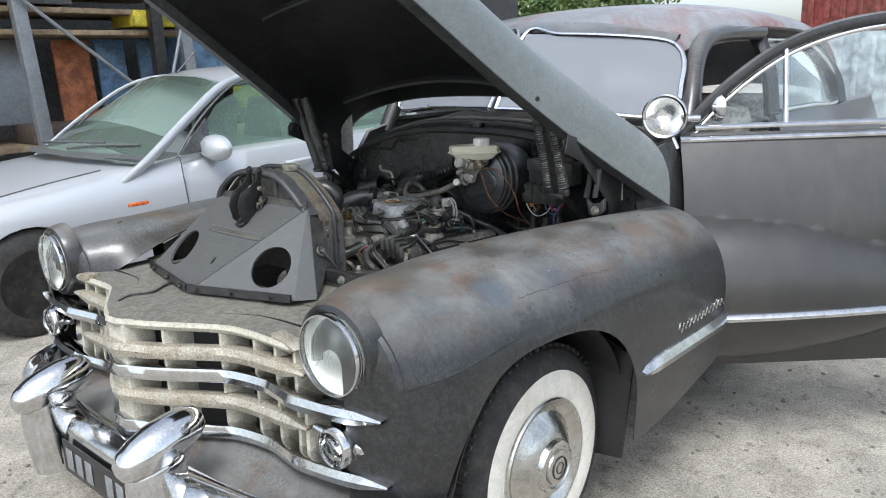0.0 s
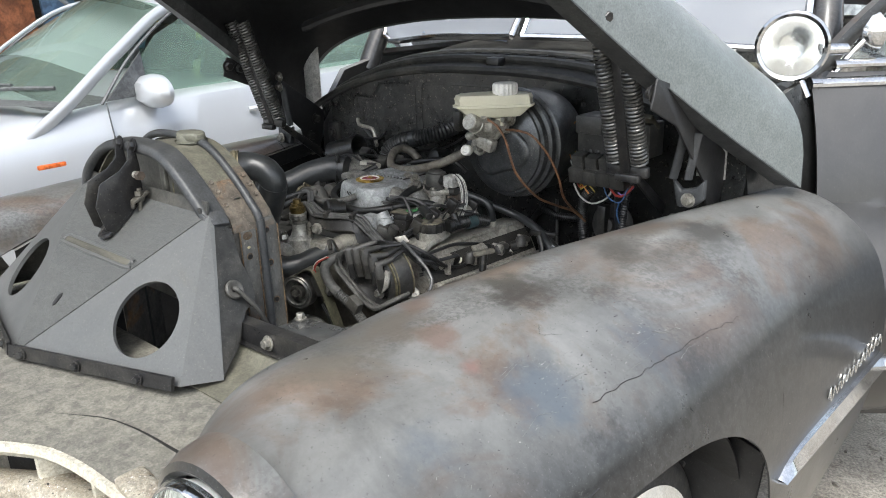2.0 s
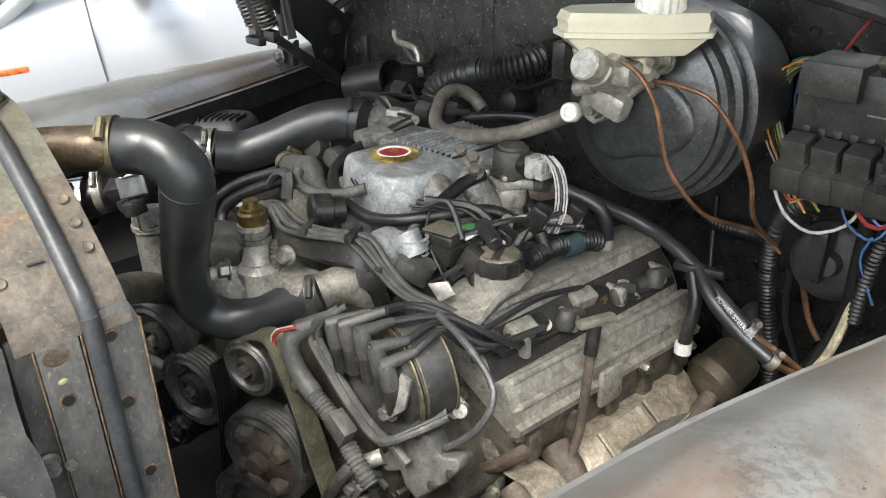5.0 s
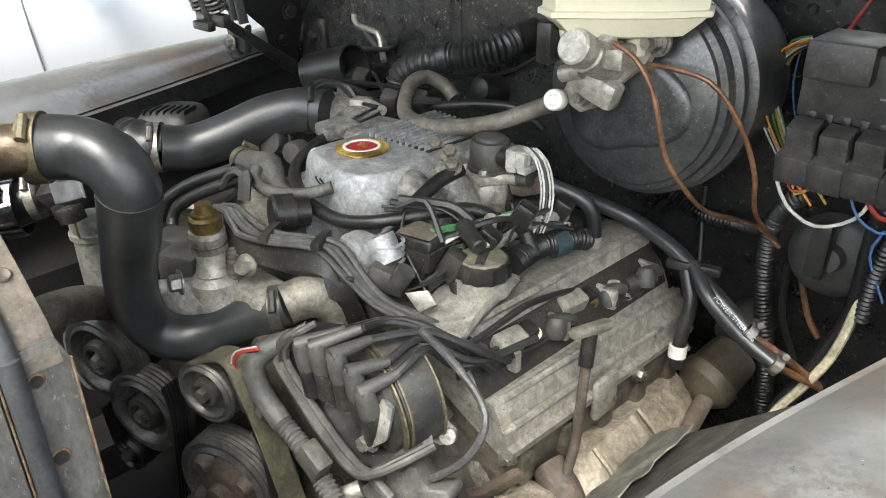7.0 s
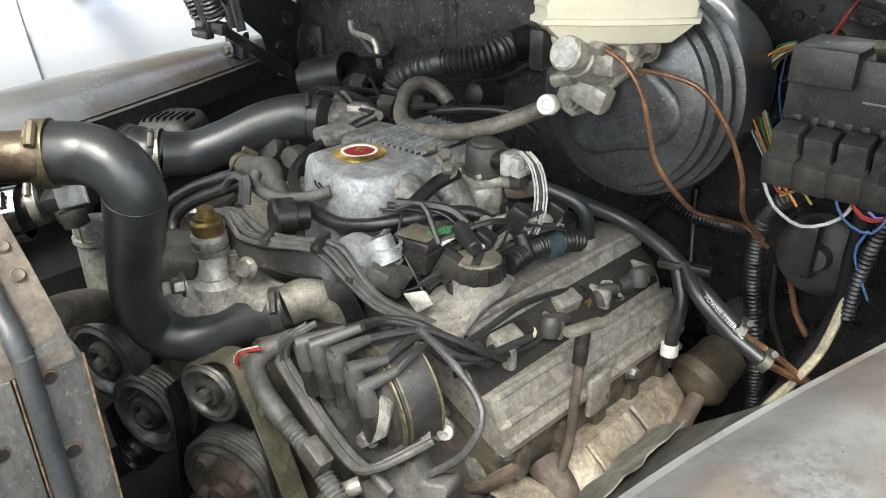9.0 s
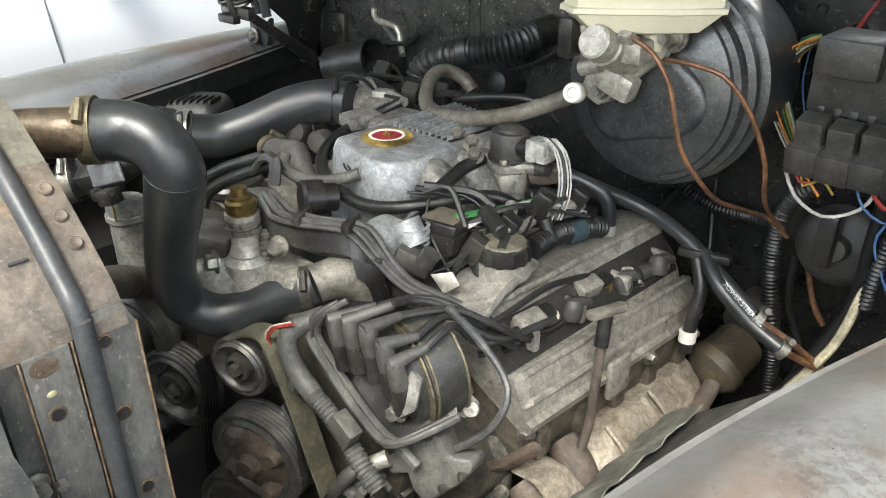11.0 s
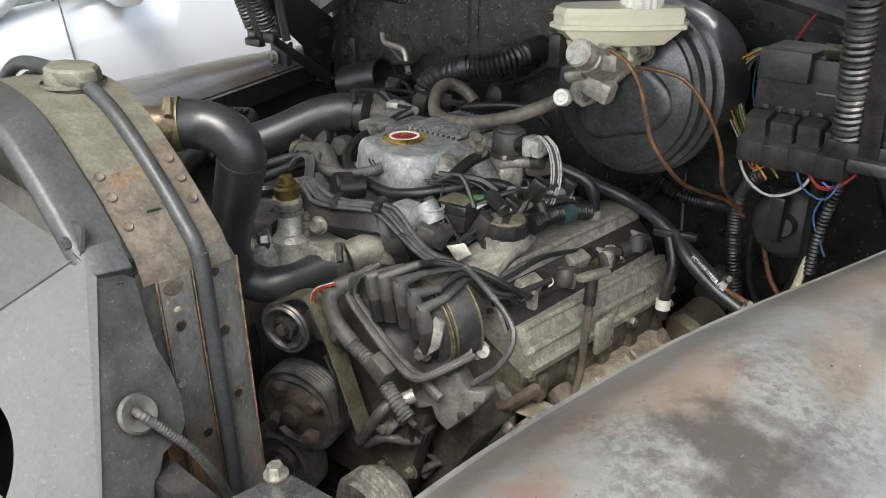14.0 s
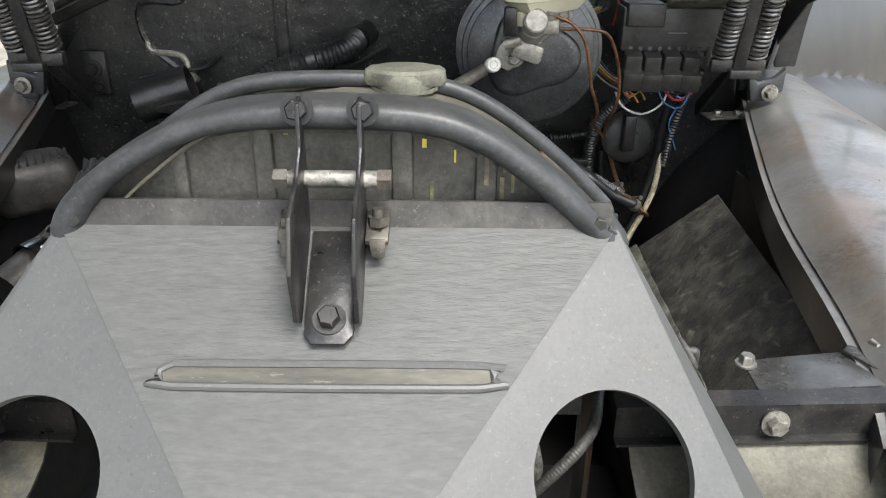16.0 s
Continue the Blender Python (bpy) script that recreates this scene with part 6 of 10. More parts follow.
        tube(bm, [(X + sg * 0.81, 0.80, Z + 0.93), (X + sg * 0.853, 0.80, Z + 0.7), (X + sg * 0.852, 0.84, Z + 0.3)], 0.004, 6)
        tube(bm, [(X + sg * 0.852, 1.86, Z + 0.96), (X + sg * 0.853, 1.87, Z + 0.5), (X + sg * 0.852, 1.84, Z + 0.3)], 0.004, 6)
        tube(bm, [(X + sg * 0.72, -0.75, Z + 0.72), (X + sg * 0.76, -0.2, Z + 0.83), (X + sg * 0.77, 0.3, Z + 0.90)], 0.004, 6)
        tube(bm, [(X + sg * 0.856, 0.66, Z + 0.56), (X + sg * 0.86, 1.2, Z + 0.57), (X + sg * 0.857, 2.0, Z + 0.58)], 0.010, 6)
        part("panel_gap", bm, GREYTRIM, body)
        for wy in (-0.17, 2.44):
            w = B()
            at = V((X + sg * 0.66, wy, Z + 0.31))
            lathe(w, [(0.19, 0.0), (0.28, -0.01), (0.31, 0.02), (0.31, 0.15), (0.28, 0.175), (0.20, 0.18)], at, (sg, 0, 0), 48)
            ty = part("tyre", w, TYRE, c)
            w = B()
            for k in range(40):
                a = 2 * math.pi * k / 40
                box(w, at + V((sg * 0.085, 0, 0)) + V((0, math.cos(a), math.sin(a))) * 0.311, (0.12, 0.008, 0.01), 0, (math.degrees(a), 0, 0))
            tagged(part("tread", w, TYRE, ty), kind="stuff")
            part("wheel_trim", lathe(B(), [(0.2, 0.17), (0.18, 0.16), (0.06, 0.17), (0, 0.175)], at, (sg, 0, 0), 32), DARK, ty)
    ws = [V((X + sx * 1, y, Z + z)) for sx, y, z in ((-0.79, 0.62, 0.93), (-0.42, 0.42, 0.945), (0, 0.36, 0.95), (0.42, 0.42, 0.945), (0.79, 0.62, 0.93), (0.63, 1.32, 1.375), (0.3, 1.26, 1.42), (0, 1.24, 1.43), (-0.3, 1.26, 1.42), (-0.63, 1.32, 1.375))]
    bm = B()
    lo, hi = ws[:5], ws[5:][::-1]
    loft(bm, [[a.lerp(b, t) for a, b in zip(lo, hi)] for t in np.linspace(0, 1, 8)])
    ob = part("windscreen", bm, GREENGLASS, c, "green-tinted dusty windscreen")
    ob.visible_shadow = False
    bm = B()
    loft(bm, [[p + V((0, -0.10, 0.012)), p + V((0, -0.02, 0.012)), p + V((0, 0.03, 0.02))] for p in ws[:5]])
    tube(bm, [(X - 0.55, 0.50, Z + 0.985), (X - 0.1, 0.47, Z + 1.01), (X + 0.35, 0.54, Z + 1.02)], 0.010, 6)
    tube(bm, [(X + 0.1, 0.40, Z + 0.985), (X + 0.4, 0.50, Z + 1.01), (X + 0.62, 0.64, Z + 1.01)], 0.010, 6)
    part("wiper", bm, GREYTRIM, c)
    bm = B()
    box(bm, (X, 0.86, Z + 0.875), (1.4, 0.5, 0.10), 0.04)
    part("dashboard", bm, GREYTRIM, c)
    for sx in (-0.36, 0.36):
        bm = B()
        box(bm, (X + sx, 1.55, Z + 0.62), (0.5, 0.5, 0.18), 0.05)
        box(bm, (X + sx, 1.80, Z + 0.95), (0.48, 0.14, 0.62), 0.05, (-14, 0, 0))
        box(bm, (X + sx, 1.90, Z + 1.30), (0.26, 0.09, 0.16), 0.03)
        part("seat", bm, DUSTBLACK, c)
    bm = box(B(), (X, 2.6, Z + 0.8), (1.3, 0.6, 0.5), 0.06)
    part("rear_seat", bm, DUSTBLACK, c)
    bm = rod(B(), (X + 0.1, 1.25, Z + 1.45), (X + 0.1, 1.42, Z + 1.60), 0.006)
    part("aerial", bm, GREYTRIM, c)


build_hatchback()


# ---------- storage rack and trees behind ----------
def build_rack():
    X0, X1 = -5.2, -6.2
    k = thing("storage_rack", (-5.6, 2, 0.2), "steel rack with shelves of scrap boards and bins", "rack")
    for y, ln in ((1.18, 0.22), (2.35, 0.0), (2.75, 0.22), (4.3, 0)):
        bm = slab(B(), [(X0, y - 0.10 - ln, 4.2), (X0, y + 0.02 - ln, 4.2), (X0, y + 0.06, 0.1), (X0, y - 0.06, 0.1)], (-0.10, 0, 0), 0.005)
        part("post", bm, GALV if ln else DARK, k, "grey steel post")
    for z in (0.9, 1.95, 2.15, 3.2):
        bm = box(B(), (X1 + 0.3, 2.2, z), (1.0, 6.6, 0.05), 0.01)
        part("shelf", bm, WOOD, k, "weathered plank shelf")
    bm = rod(B(), (X0 + 0.05, 0.95, 2.3), (X0 + 0.05, 2.3, 1.2), 0.018)
    part("brace", bm, GALV, k)
    bm = rod(B(), (X0 + 0.05, 2.3, 1.2), (X0 + 0.05, 2.75, 2.6), 0.018)
    part("brace", bm, GALV, k)
    def stored(name, label, cat, c, s, m, rot=(0, 0, 0)):
        t = part(name, box(B(), c, s, 0.012, rot), m)
        tagged(t, label, cat)
    stored("board", "orange-brown wooden board leaning on the rack", "board", (-5.9, 1.75, 1.5), (0.05, 0.36, 0.8), ORANGEPNL, (0, -6, 0))
    stored("board", "blue painted sheet standing on the rack", "board", (-5.9, 2.15, 1.5), (0.05, 0.30, 0.8), BLUEPNL, (0, -4, 0))
    stored("board", "long blue sheet standing on the rack", "board", (-6.0, 3.2, 1.5), (0.05, 1.4, 0.85), BLUEPNL, (0, -4, 0))
    stored("pane", "dusty glass pane leaning on the rack", "glass pane", (-5.9, 0.95, 1.5), (0.02, 0.7, 0.8), GALV, (0, -6, 0))
    stored("yellow_bin", "yellow plastic bin on the rack", "bin", (-5.6, 2.55, 2.09), (0.5, 0.75, 0.16), YELLOW)
    stored("yellow_crate", "yellow crate standing under the rack", "crate", (-5.1, 3.1, 1.28), (0.4, 0.8, 0.22), YELLOW)
    stored("pallet", "wooden pallet stored on the rack", "pallet", (-5.8, 2.25, 2.36), (0.7, 0.7, 0.14), WOOD)
    stored("pallet", "worn wooden crate stored on the rack", "pallet", (-5.8, 2.3, 2.62), (0.7, 0.9, 0.22), WOOD)
    stored("machine", "dark machine part on the rack", "machine", (-5.7, 1.2, 2.4), (0.6, 0.8, 0.4), GREYTRIM)
    stored("machine", "rusty machine part on the rack", "machine", (-5.7, 1.45, 1.02), (0.5, 0.7, 0.18), RUSTY)
    stored("machine", "black engine part on the rack", "machine", (-5.7, 0.3, 1.05), (0.5, 0.6, 0.25), DARK)
    stored("machine", "grey electrical cabinet on the rack", "cabinet", (-5.75, 3.3, 1.75), (0.5, 0.9, 0.4), BLUEPNL)
    bm = box(B(), (-7.2, 3.0, 2.2), (0.2, 16, 4.4))
    tagged(part("wall_west", bm, GREYTRIM, None, "dark shed wall behind the rack"), kind="structure", category="wall")
    bm = box(B(), (-5.8, 3.0, 4.5), (3.0, 16, 0.15))
    tagged(part("shed_roof", bm, GALV, None, "shed roof over the rack"), kind="structure", category="roof")


build_rack()


def build_tree(x, y, h, seed):
    rnd = random.Random(seed)
    t = thing("tree", (x, y, 0), "leafy green tree behind the yard", "tree", "trees behind")
    bm = tube(B(), [(x, y, 0), (x + 0.1, y, h * 0.3), (x, y + 0.1, h * 0.7)], (0.2, 0.06), 10, 0.3)
    for k in range(7):
        a = rnd.random() * 6.28
        tube(bm, [(x, y, h * (0.3 + 0.06 * k)), (x + math.cos(a) * h * 0.15, y + math.sin(a) * h * 0.15, h * (0.45 + 0.06 * k)), (x + math.cos(a) * h * 0.28, y + math.sin(a) * h * 0.28, h * (0.55 + 0.07 * k))], (0.06, 0.02), 6, 0.3)
    part("trunk", bm, BARK, t)
    vs, fs = [], []
    for k in range(110):
        a, e, r = rnd.random() * 6.28, rnd.uniform(-0.9, 1.5), h * 0.33 * rnd.random() ** 0.4
        c = V((x + math.cos(a) * math.cos(e) * r * 1.2, y + math.sin(a) * math.cos(e) * r * 1.2, h * 0.66 + math.sin(e) * r))
        for _ in range(60):
            p = c + V((rnd.gauss(0, 0.3), rnd.gauss(0, 0.3), rnd.gauss(0, 0.22)))
            u = V((rnd.gauss(0, 1), rnd.gauss(0, 1), rnd.gauss(0, 1))).normalized() * 0.09
            w = u.orthogonal().normalized() * 0.05
            i = len(vs)
            vs += [p - u, p + w, p + u, p - w]
            fs.append((i, i + 1, i + 2, i + 3))
    me = bpy.data.meshes.new("crown")
    me.from_pydata(vs, [], fs)
    me.materials.append(LEAF)
    ob = new("crown", me)
    ob.parent = t
    ob.matrix_parent_inverse = t.matrix_basis.inverted()


for i, (x, y, h) in enumerate(((-15, 16, 5.0), (-12.5, 18, 5.2), (-10, 19, 5.0), (-17.5, 14, 5.4))):
    build_tree(x, y, h, i)


def build_container(z0, h, mat, label):
    bm = box(B(), (0.2, 17.0, z0 + h / 2), (7.0, 2.4, h), 0.03)
    for k in range(22):
        box(bm, (-3.1 + k * 0.31, 15.78, z0 + h / 2), (0.12, 0.06, h - 0.2), 0.015)
    tagged(part("shipping_container", bm, mat, None, label), category="container")


build_container(0.0, 1.95, material("pale_container", (0.36, 0.40, 0.43), 0.5, mottle=(0.30, 0.33, 0.36), amount=0.5, scale=2, dirt_scale=5.0, speck=0), "pale grey-blue ribbed steel container behind the cars")
build_container(1.955, 2.3, CONTAINER, "dark red ribbed steel container stacked on a pale one")


# ---------- engine bay shell ----------
GUSSET = material("glossy_grey_gusset", (0.040, 0.042, 0.043), 0.27, gloss=0.7, mottle=(0.066, 0.066, 0.064), amount=0.5, scale=9, bump=0.1, dust=0.1)


def build_bay():
    # inner wings
    bm = B()
    loft(bm, [[V((-0.80, y, 0.95)), V((-0.76, y, 0.80)), V((-0.62, y, 0.72)), V((-0.56, y, 0.40))] for y in np.linspace(-0.25, 0.92, 12)])
    thick(bm, 0.004)
    part("inner_wing", bm, UNDER, car, "black inner wing")
    bm = B()
    loft(bm, [[V((0.70 + 0.12 * max(0, y), y, 0.955)), V((0.66, y, 0.80)), V((0.58, y, 0.66)), V((0.55, y, 0.38))] for y in np.linspace(0.50, 0.92, 8)])
    thick(bm, 0.004)
    part("inner_wing", bm, UNDER, car, "black inner wing")
    bm = B()
    slab(bm, [(0.430, 0.535, 0.700), (0.600, 0.44, 0.905), (0.575, -0.12, 0.90), (0.425, -0.14, 0.70)], (0.004, 0, -0.003))
    slab(bm, [(0.425, 0.50, 0.695), (0.46, 0.52, 0.735), (0.455, -0.12, 0.735), (0.42, -0.14, 0.695)], (-0.004, 0, 0.003))
    part("splash_panel", bm, material("splash_sheet", (0.042, 0.042, 0.040), 0.42, mottle=(0.13, 0.13, 0.11), amount=0.5, scale=22, rust=(0.20, 0.195, 0.16), rust_scale=26, rust_amount=0.42, bump=0.9, bump_scale=40), car, "scuffed dark grey splash panel")
    bm = B()
    rows = []
    rn = random.Random(5)
    for i in range(40):
        t = i / 39
        a, b2 = V((0.413, -0.10, 0.706)).lerp(V((0.418, 0.530, 0.706)), t), V((0.468, -0.08, 0.775)).lerp(V((0.479, 0.500, 0.776)), t)
        rows.append([a.lerp(b2, s) + V((-0.6, 0, 0.4)) * (0.0022 * math.sin(i * 1.3 + 0.9 * s) + rn.uniform(-0.0025, 0.0025)) for s in np.linspace(0, 1, 10)])
    loft(bm, rows)
    thick(bm, 0.002)
    part("splash_flap", bm, material("wet_sheet", (0.10, 0.105, 0.095), 0.38, mottle=(0.34, 0.34, 0.29), amount=0.6, scale=22, bump=0.6, bump_scale=50), car, "crinkled foil-like grey flap")
    for x in (-0.42, 0.47):
        bm = box(B(), (x, 0.3, 0.42), (0.10, 1.7, 0.14), 0.01)
        part("chassis_rail", bm, UNDER, car)
    bm = B()
    box(bm, (0, -0.24, 0.50), (1.1, 0.12, 0.12), 0.01)
    box(bm, (0, 0.16, 0.36), (0.9, 0.25, 0.12), 0.03)
    part("crossmember", bm, UNDER, car)
    # black sheet added below the bay in place of the shadow on the ground
    bm = box(B(), (0, 0.2, 0.315), (1.56, 1.44, 0.02), 0.005)
    part("undertray", bm, UNDER, car, "black sheet added to keep the ground below the bay dark")
    # front tie rails with bolts, beside the radiator
    for sg in (1, -1):
        bm = B()
        prof = [(-0.015, -0.003), (0.0, -0.003), (0.0, 0.033), (0.021, 0.035), (0.021, 0.038), (-0.004, 0.037), (-0.004, 0.0), (-0.015, 0.0)]
        loft(bm, [[V((sg * x, -0.257 + 0.03 * (x - 0.27) + dy, 0.912 + 0.01 * (x - 0.27) + dz)) for dy, dz in prof] for x in (0.27, 0.38, 0.49, 0.60)], True)
        bmesh.ops.recalc_face_normals(bm, faces=bm.faces)
        part("tie_rail", bm, DARK, car, "black channel tie rail")
        bm = slab(B(), [(sg * 0.42, -0.232, 0.947), (sg * 0.425, -0.170, 0.943), (sg * 0.47, -0.166, 0.946), (sg * 0.535, -0.160, 0.949), (sg * 0.555, -0.225, 0.951)], (0, 0, 0.003), 0.001)
        part("tie_plate", bm, GUSSET, car, "grey painted gusset plate")
        bm = slab(B(), [(sg * 0.535, -0.165, 0.954), (sg * 0.56, -0.140, 0.955), (sg * 0.62, -0.13, 0.956), (sg * 0.62, -0.215, 0.956), (sg * 0.56, -0.215, 0.955)], (0, 0, 0.004), 0.001)
        part("tie_plate", bm, GUSSET, car, "grey painted gusset plate")
        for at, ax, rr in (((sg * 0.43, -0.258, 0.930), (0, -1, 0.1), 0.010), ((sg * 0.565, -0.252, 0.931), (0, -1, 0.1), 0.010), ((sg * 0.572, -0.168, 0.959), (0, 0, 1), 0.012), ((sg * 0.425, -0.18, 0.948), (0, 0, 1), 0.008)):
            part("tie_bolt", bolt(B(), at, ax, rr, 0.01), ZINC, car)
        bm = B()
        loft(bm, [[V((sg * x, -0.258, 0.910)), V((sg * x, -0.28, 0.892)), V((sg * x, -0.31, 0.882)), V((sg * x, -0.38, 0.876))] for x in np.linspace(0.285 if sg > 0 else 0.30, 0.575, 8)])
        part("apron_flange", thick(bm, 0.003), RADTOP, car, "dusty sheet-metal flange")
        # hinge plates on the wings
        x, y, z = (0.725, 0.794, 0.957) if sg > 0 else (-0.800, 0.848, 0.953)
        bm = box(B(), (x, y, z), (0.10, 0.055, 0.004), 0.001, (0, 0, 10 * sg))
        part("hinge_plate", bm, ZINC, car, "dusty pale steel plate")
        for dx in (-0.02, 0.025):
            part("hinge_bolt", bolt(B(), (x + dx, y, z + 0.002), (0, 0, 1), 0.009, 0.008), ZINC, car)
    bm = tube(B(), [(0.322, -0.250, 1.006), (0.3380, -0.2520, 1.0099), (0.3450, -0.2386, 0.9910), (0.3520, -0.2188, 0.9600), (0.3520, -0.2031, 0.9229), (0.3460, -0.1870, 0.8784), (0.3360, -0.1679, 0.8268)], 0.0045, 10, rib=(0.0034, 0.0003))
    part("drain_hose", bm, BOOTGREY, car, "grey ribbed conduit")
    bm = B()
    loft(bm, [[V((0.655, y, 0.93)), V((0.66, y, 0.80)), V((0.655, y, 0.60)), V((0.64, y, 0.33))] for y in np.linspace(-0.44, 0.5, 8)])
    part("inner_wing", thick(bm, 0.004), UNDER, car, "black inner wing")
    bm = tube(B(), [(0.14, -0.27, 0.80), (0.19, -0.30, 0.88), (0.24, -0.28, 0.93), (0.262, -0.21, 0.93)], 0.006, 10, rib=(0.0034, 0.0003))
    part("ribbed_cable", bm, BOOTGREY, car)


build_bay()


SPRING = material("spring_steel", (0.15, 0.15, 0.145), 0.33, 0.7, mottle=(0.09, 0.088, 0.08), amount=0.5, scale=20, dirt=0.3, bump=0.05)
PLATEGREY = material("pale_hinge_plate", (0.50, 0.50, 0.48), 0.45, mottle=(0.42, 0.415, 0.39), amount=0.5, scale=9, bump=0.15, dirt=0.35)


def coil_spring(bm, p, q, r, wire, turns, n=6):
    p, q = V(p), V(q)
    a, b, d = basis(q - p)
    L = (q - p).length
    k = turns * 12
    return tube(bm, [p + d * (L * i / k) + (a * math.cos(i * math.pi / 6) + b * math.sin(i * math.pi / 6)) * r for i in range(k + 1)], wire, n, step=1.0)


def build_hinges():
    for sg in (1, -1):
        k = thing("bonnet_hinge", (sg * 0.66, 0.6, 1.1), "black sprung bonnet hinge with twin coil springs", "hinge", "bonnet hinges")
        ax = (0.626, 0.688) if sg > 0 else (-0.648, -0.712)
        for x in ax:
            top = (x + sg * 0.004, 0.50, 1.44)
            bm = coil_spring(B(), (x, 0.600, 1.125), top, 0.0175, 0.0036, 38)
            part("coil_spring", bm, SPRING, k, "close-wound steel spring")
            bm = tube(B(), [(x, 0.600, 1.130), (x + 0.012 * sg, 0.602, 1.11), (x, 0.602, 1.098), (x - 0.010, 0.60, 1.108)], 0.004, 6)
            part("spring_hook", bm, DARK, k)
        bm = B()
        xm = (ax[0] + ax[1]) / 2
        box(bm, (xm, 0.602, 1.108), (0.105, 0.02, 0.026), 0.004)
        box(bm, (xm + sg * 0.01, 0.585, 1.095), (0.06, 0.02, 0.018), 0.004)
        part("spring_anchor", bm, DARK, k)
        bm = B()
        slab(bm, [(xm - 0.004, 0.59, 1.115), (xm - 0.004, 0.62, 1.115), (xm - 0.004, 0.80, 0.985), (xm - 0.004, 0.79, 0.955)], (0.008, 0, 0), 0.002)
        slab(bm, [(xm - 0.012, 0.59, 1.10), (xm + 0.012, 0.59, 1.10), (xm + 0.012, 0.51, 1.42), (xm - 0.012, 0.51, 1.42)], (0, 0.006, 0), 0.001)
        part("hinge_arm", bm, DARK, k)
        bm = B()
        x = sg * 0.765
        slab(bm, [(x, 0.86, 0.96), (x, 0.90, 1.10), (x, 0.62, 1.30), (x, 0.50, 1.33), (x, 0.48, 1.27), (x, 0.60, 1.22), (x, 0.78, 1.05), (x, 0.80, 0.96)], (sg * 0.006, 0, 0), 0.002)
        slab(bm, [(x, 0.88, 0.96), (x, 0.90, 1.12), (x - sg * 0.06, 0.895, 1.15), (x - sg * 0.06, 0.895, 0.96)], (0, -0.005, 0), 0.001)
        part("hinge_bracket", bm, UNDER, k)
        inner, outer = (0.697, 0.775) if sg > 0 else (0.770, 0.850)
        bm = slab(B(), [(sg * inner, 0.890, 1.045), (sg * outer, 0.884, 1.045), (sg * outer, 0.884, 1.36), (sg * (inner - 0.004), 0.890, 1.36)], (0, -0.004, 0), 0.001)
        part("back_plate", bm, PLATEGREY, k, "pale grey hinge back plate")
        for pts, w in ((((0.747, 1.21), (0.738, 1.15), (0.728, 1.10), (0.7225, 1.078)), 0.011), (((0.778, 1.19), (0.768, 1.13), (0.760, 1.08)), 0.010)):
            part("link_arm", tube(B(), [(sg * px, 0.70, pz) for px, pz in pts], w, 10, 0.02, flat=0.35), HOOP, k, "worn dark steel link")
        for px, pz in ((0.7455, 1.249), (0.750, 1.215), (0.7675, 1.034)):
            part("link_bolt", bolt(B(), (sg * px, 0.690, pz), (0, -1, 0), 0.012, 0.012), ZINC, k)
        bm = slab(B(), [(sg * 0.720, 0.70, 1.078), (sg * 0.745, 0.70, 1.053), (sg * 0.78, 0.70, 1.063), (sg * 0.80, 0.70, 1.085), (sg * 0.80, 0.70, 1.035), (sg * 0.775, 0.70, 1.015), (sg * 0.735, 0.70, 1.010)], (0, 0.02, 0), 0.006)
        part("hinge_casting", bm, HOOP, k, "dark cast hinge foot")
        for y, z in ((0.54, 1.29), (0.50, 1.30), (0.82, 1.02), (0.85, 1.08)):
            part("pivot_bolt", bolt(B(), (x - sg * 0.002, y, z), (-sg, 0, 0), 0.014, 0.012), DARK, k)


build_hinges()

# ---------- engine ----------
engine = thing("engine", (0.05, 0.45, 0.45), "dusty V8 engine with silver plenum, black hoses and ignition leads", "engine")


def epart(name, bm, mat, label="", parent=None):
    return part(name, bm, mat, parent or engine, label)


def hose(name, pts, r, mat=None, label="", n=12, rib=None, step=0.012, parent=None):
    return epart(name, tube(B(), pts, r, n, step, rib), mat or HOSE, label, parent)


def clamp(at, axis, r, mat=None, w=0.013, parent=None):
    a = V(axis).normalized()
    bm = lathe(B(), [(r - 0.001, -w / 2), (r + 0.002, -w / 2), (r + 0.002, w / 2), (r - 0.001, w / 2)], at, a, 28)
    s = a.orthogonal().normalized()
    s = V((s.x, s.y, abs(s.z) + 0.3)).normalized()
    s = (s - a * s.dot(a)).normalized()
    c = V(at) + s * (r + 0.005)
    rod(bm, c - a.cross(s) * 0.012, c + a.cross(s) * 0.014, 0.005, n=8)
    return epart("hose_clamp", bm, mat or ZINC, "worm-drive hose clamp", parent)


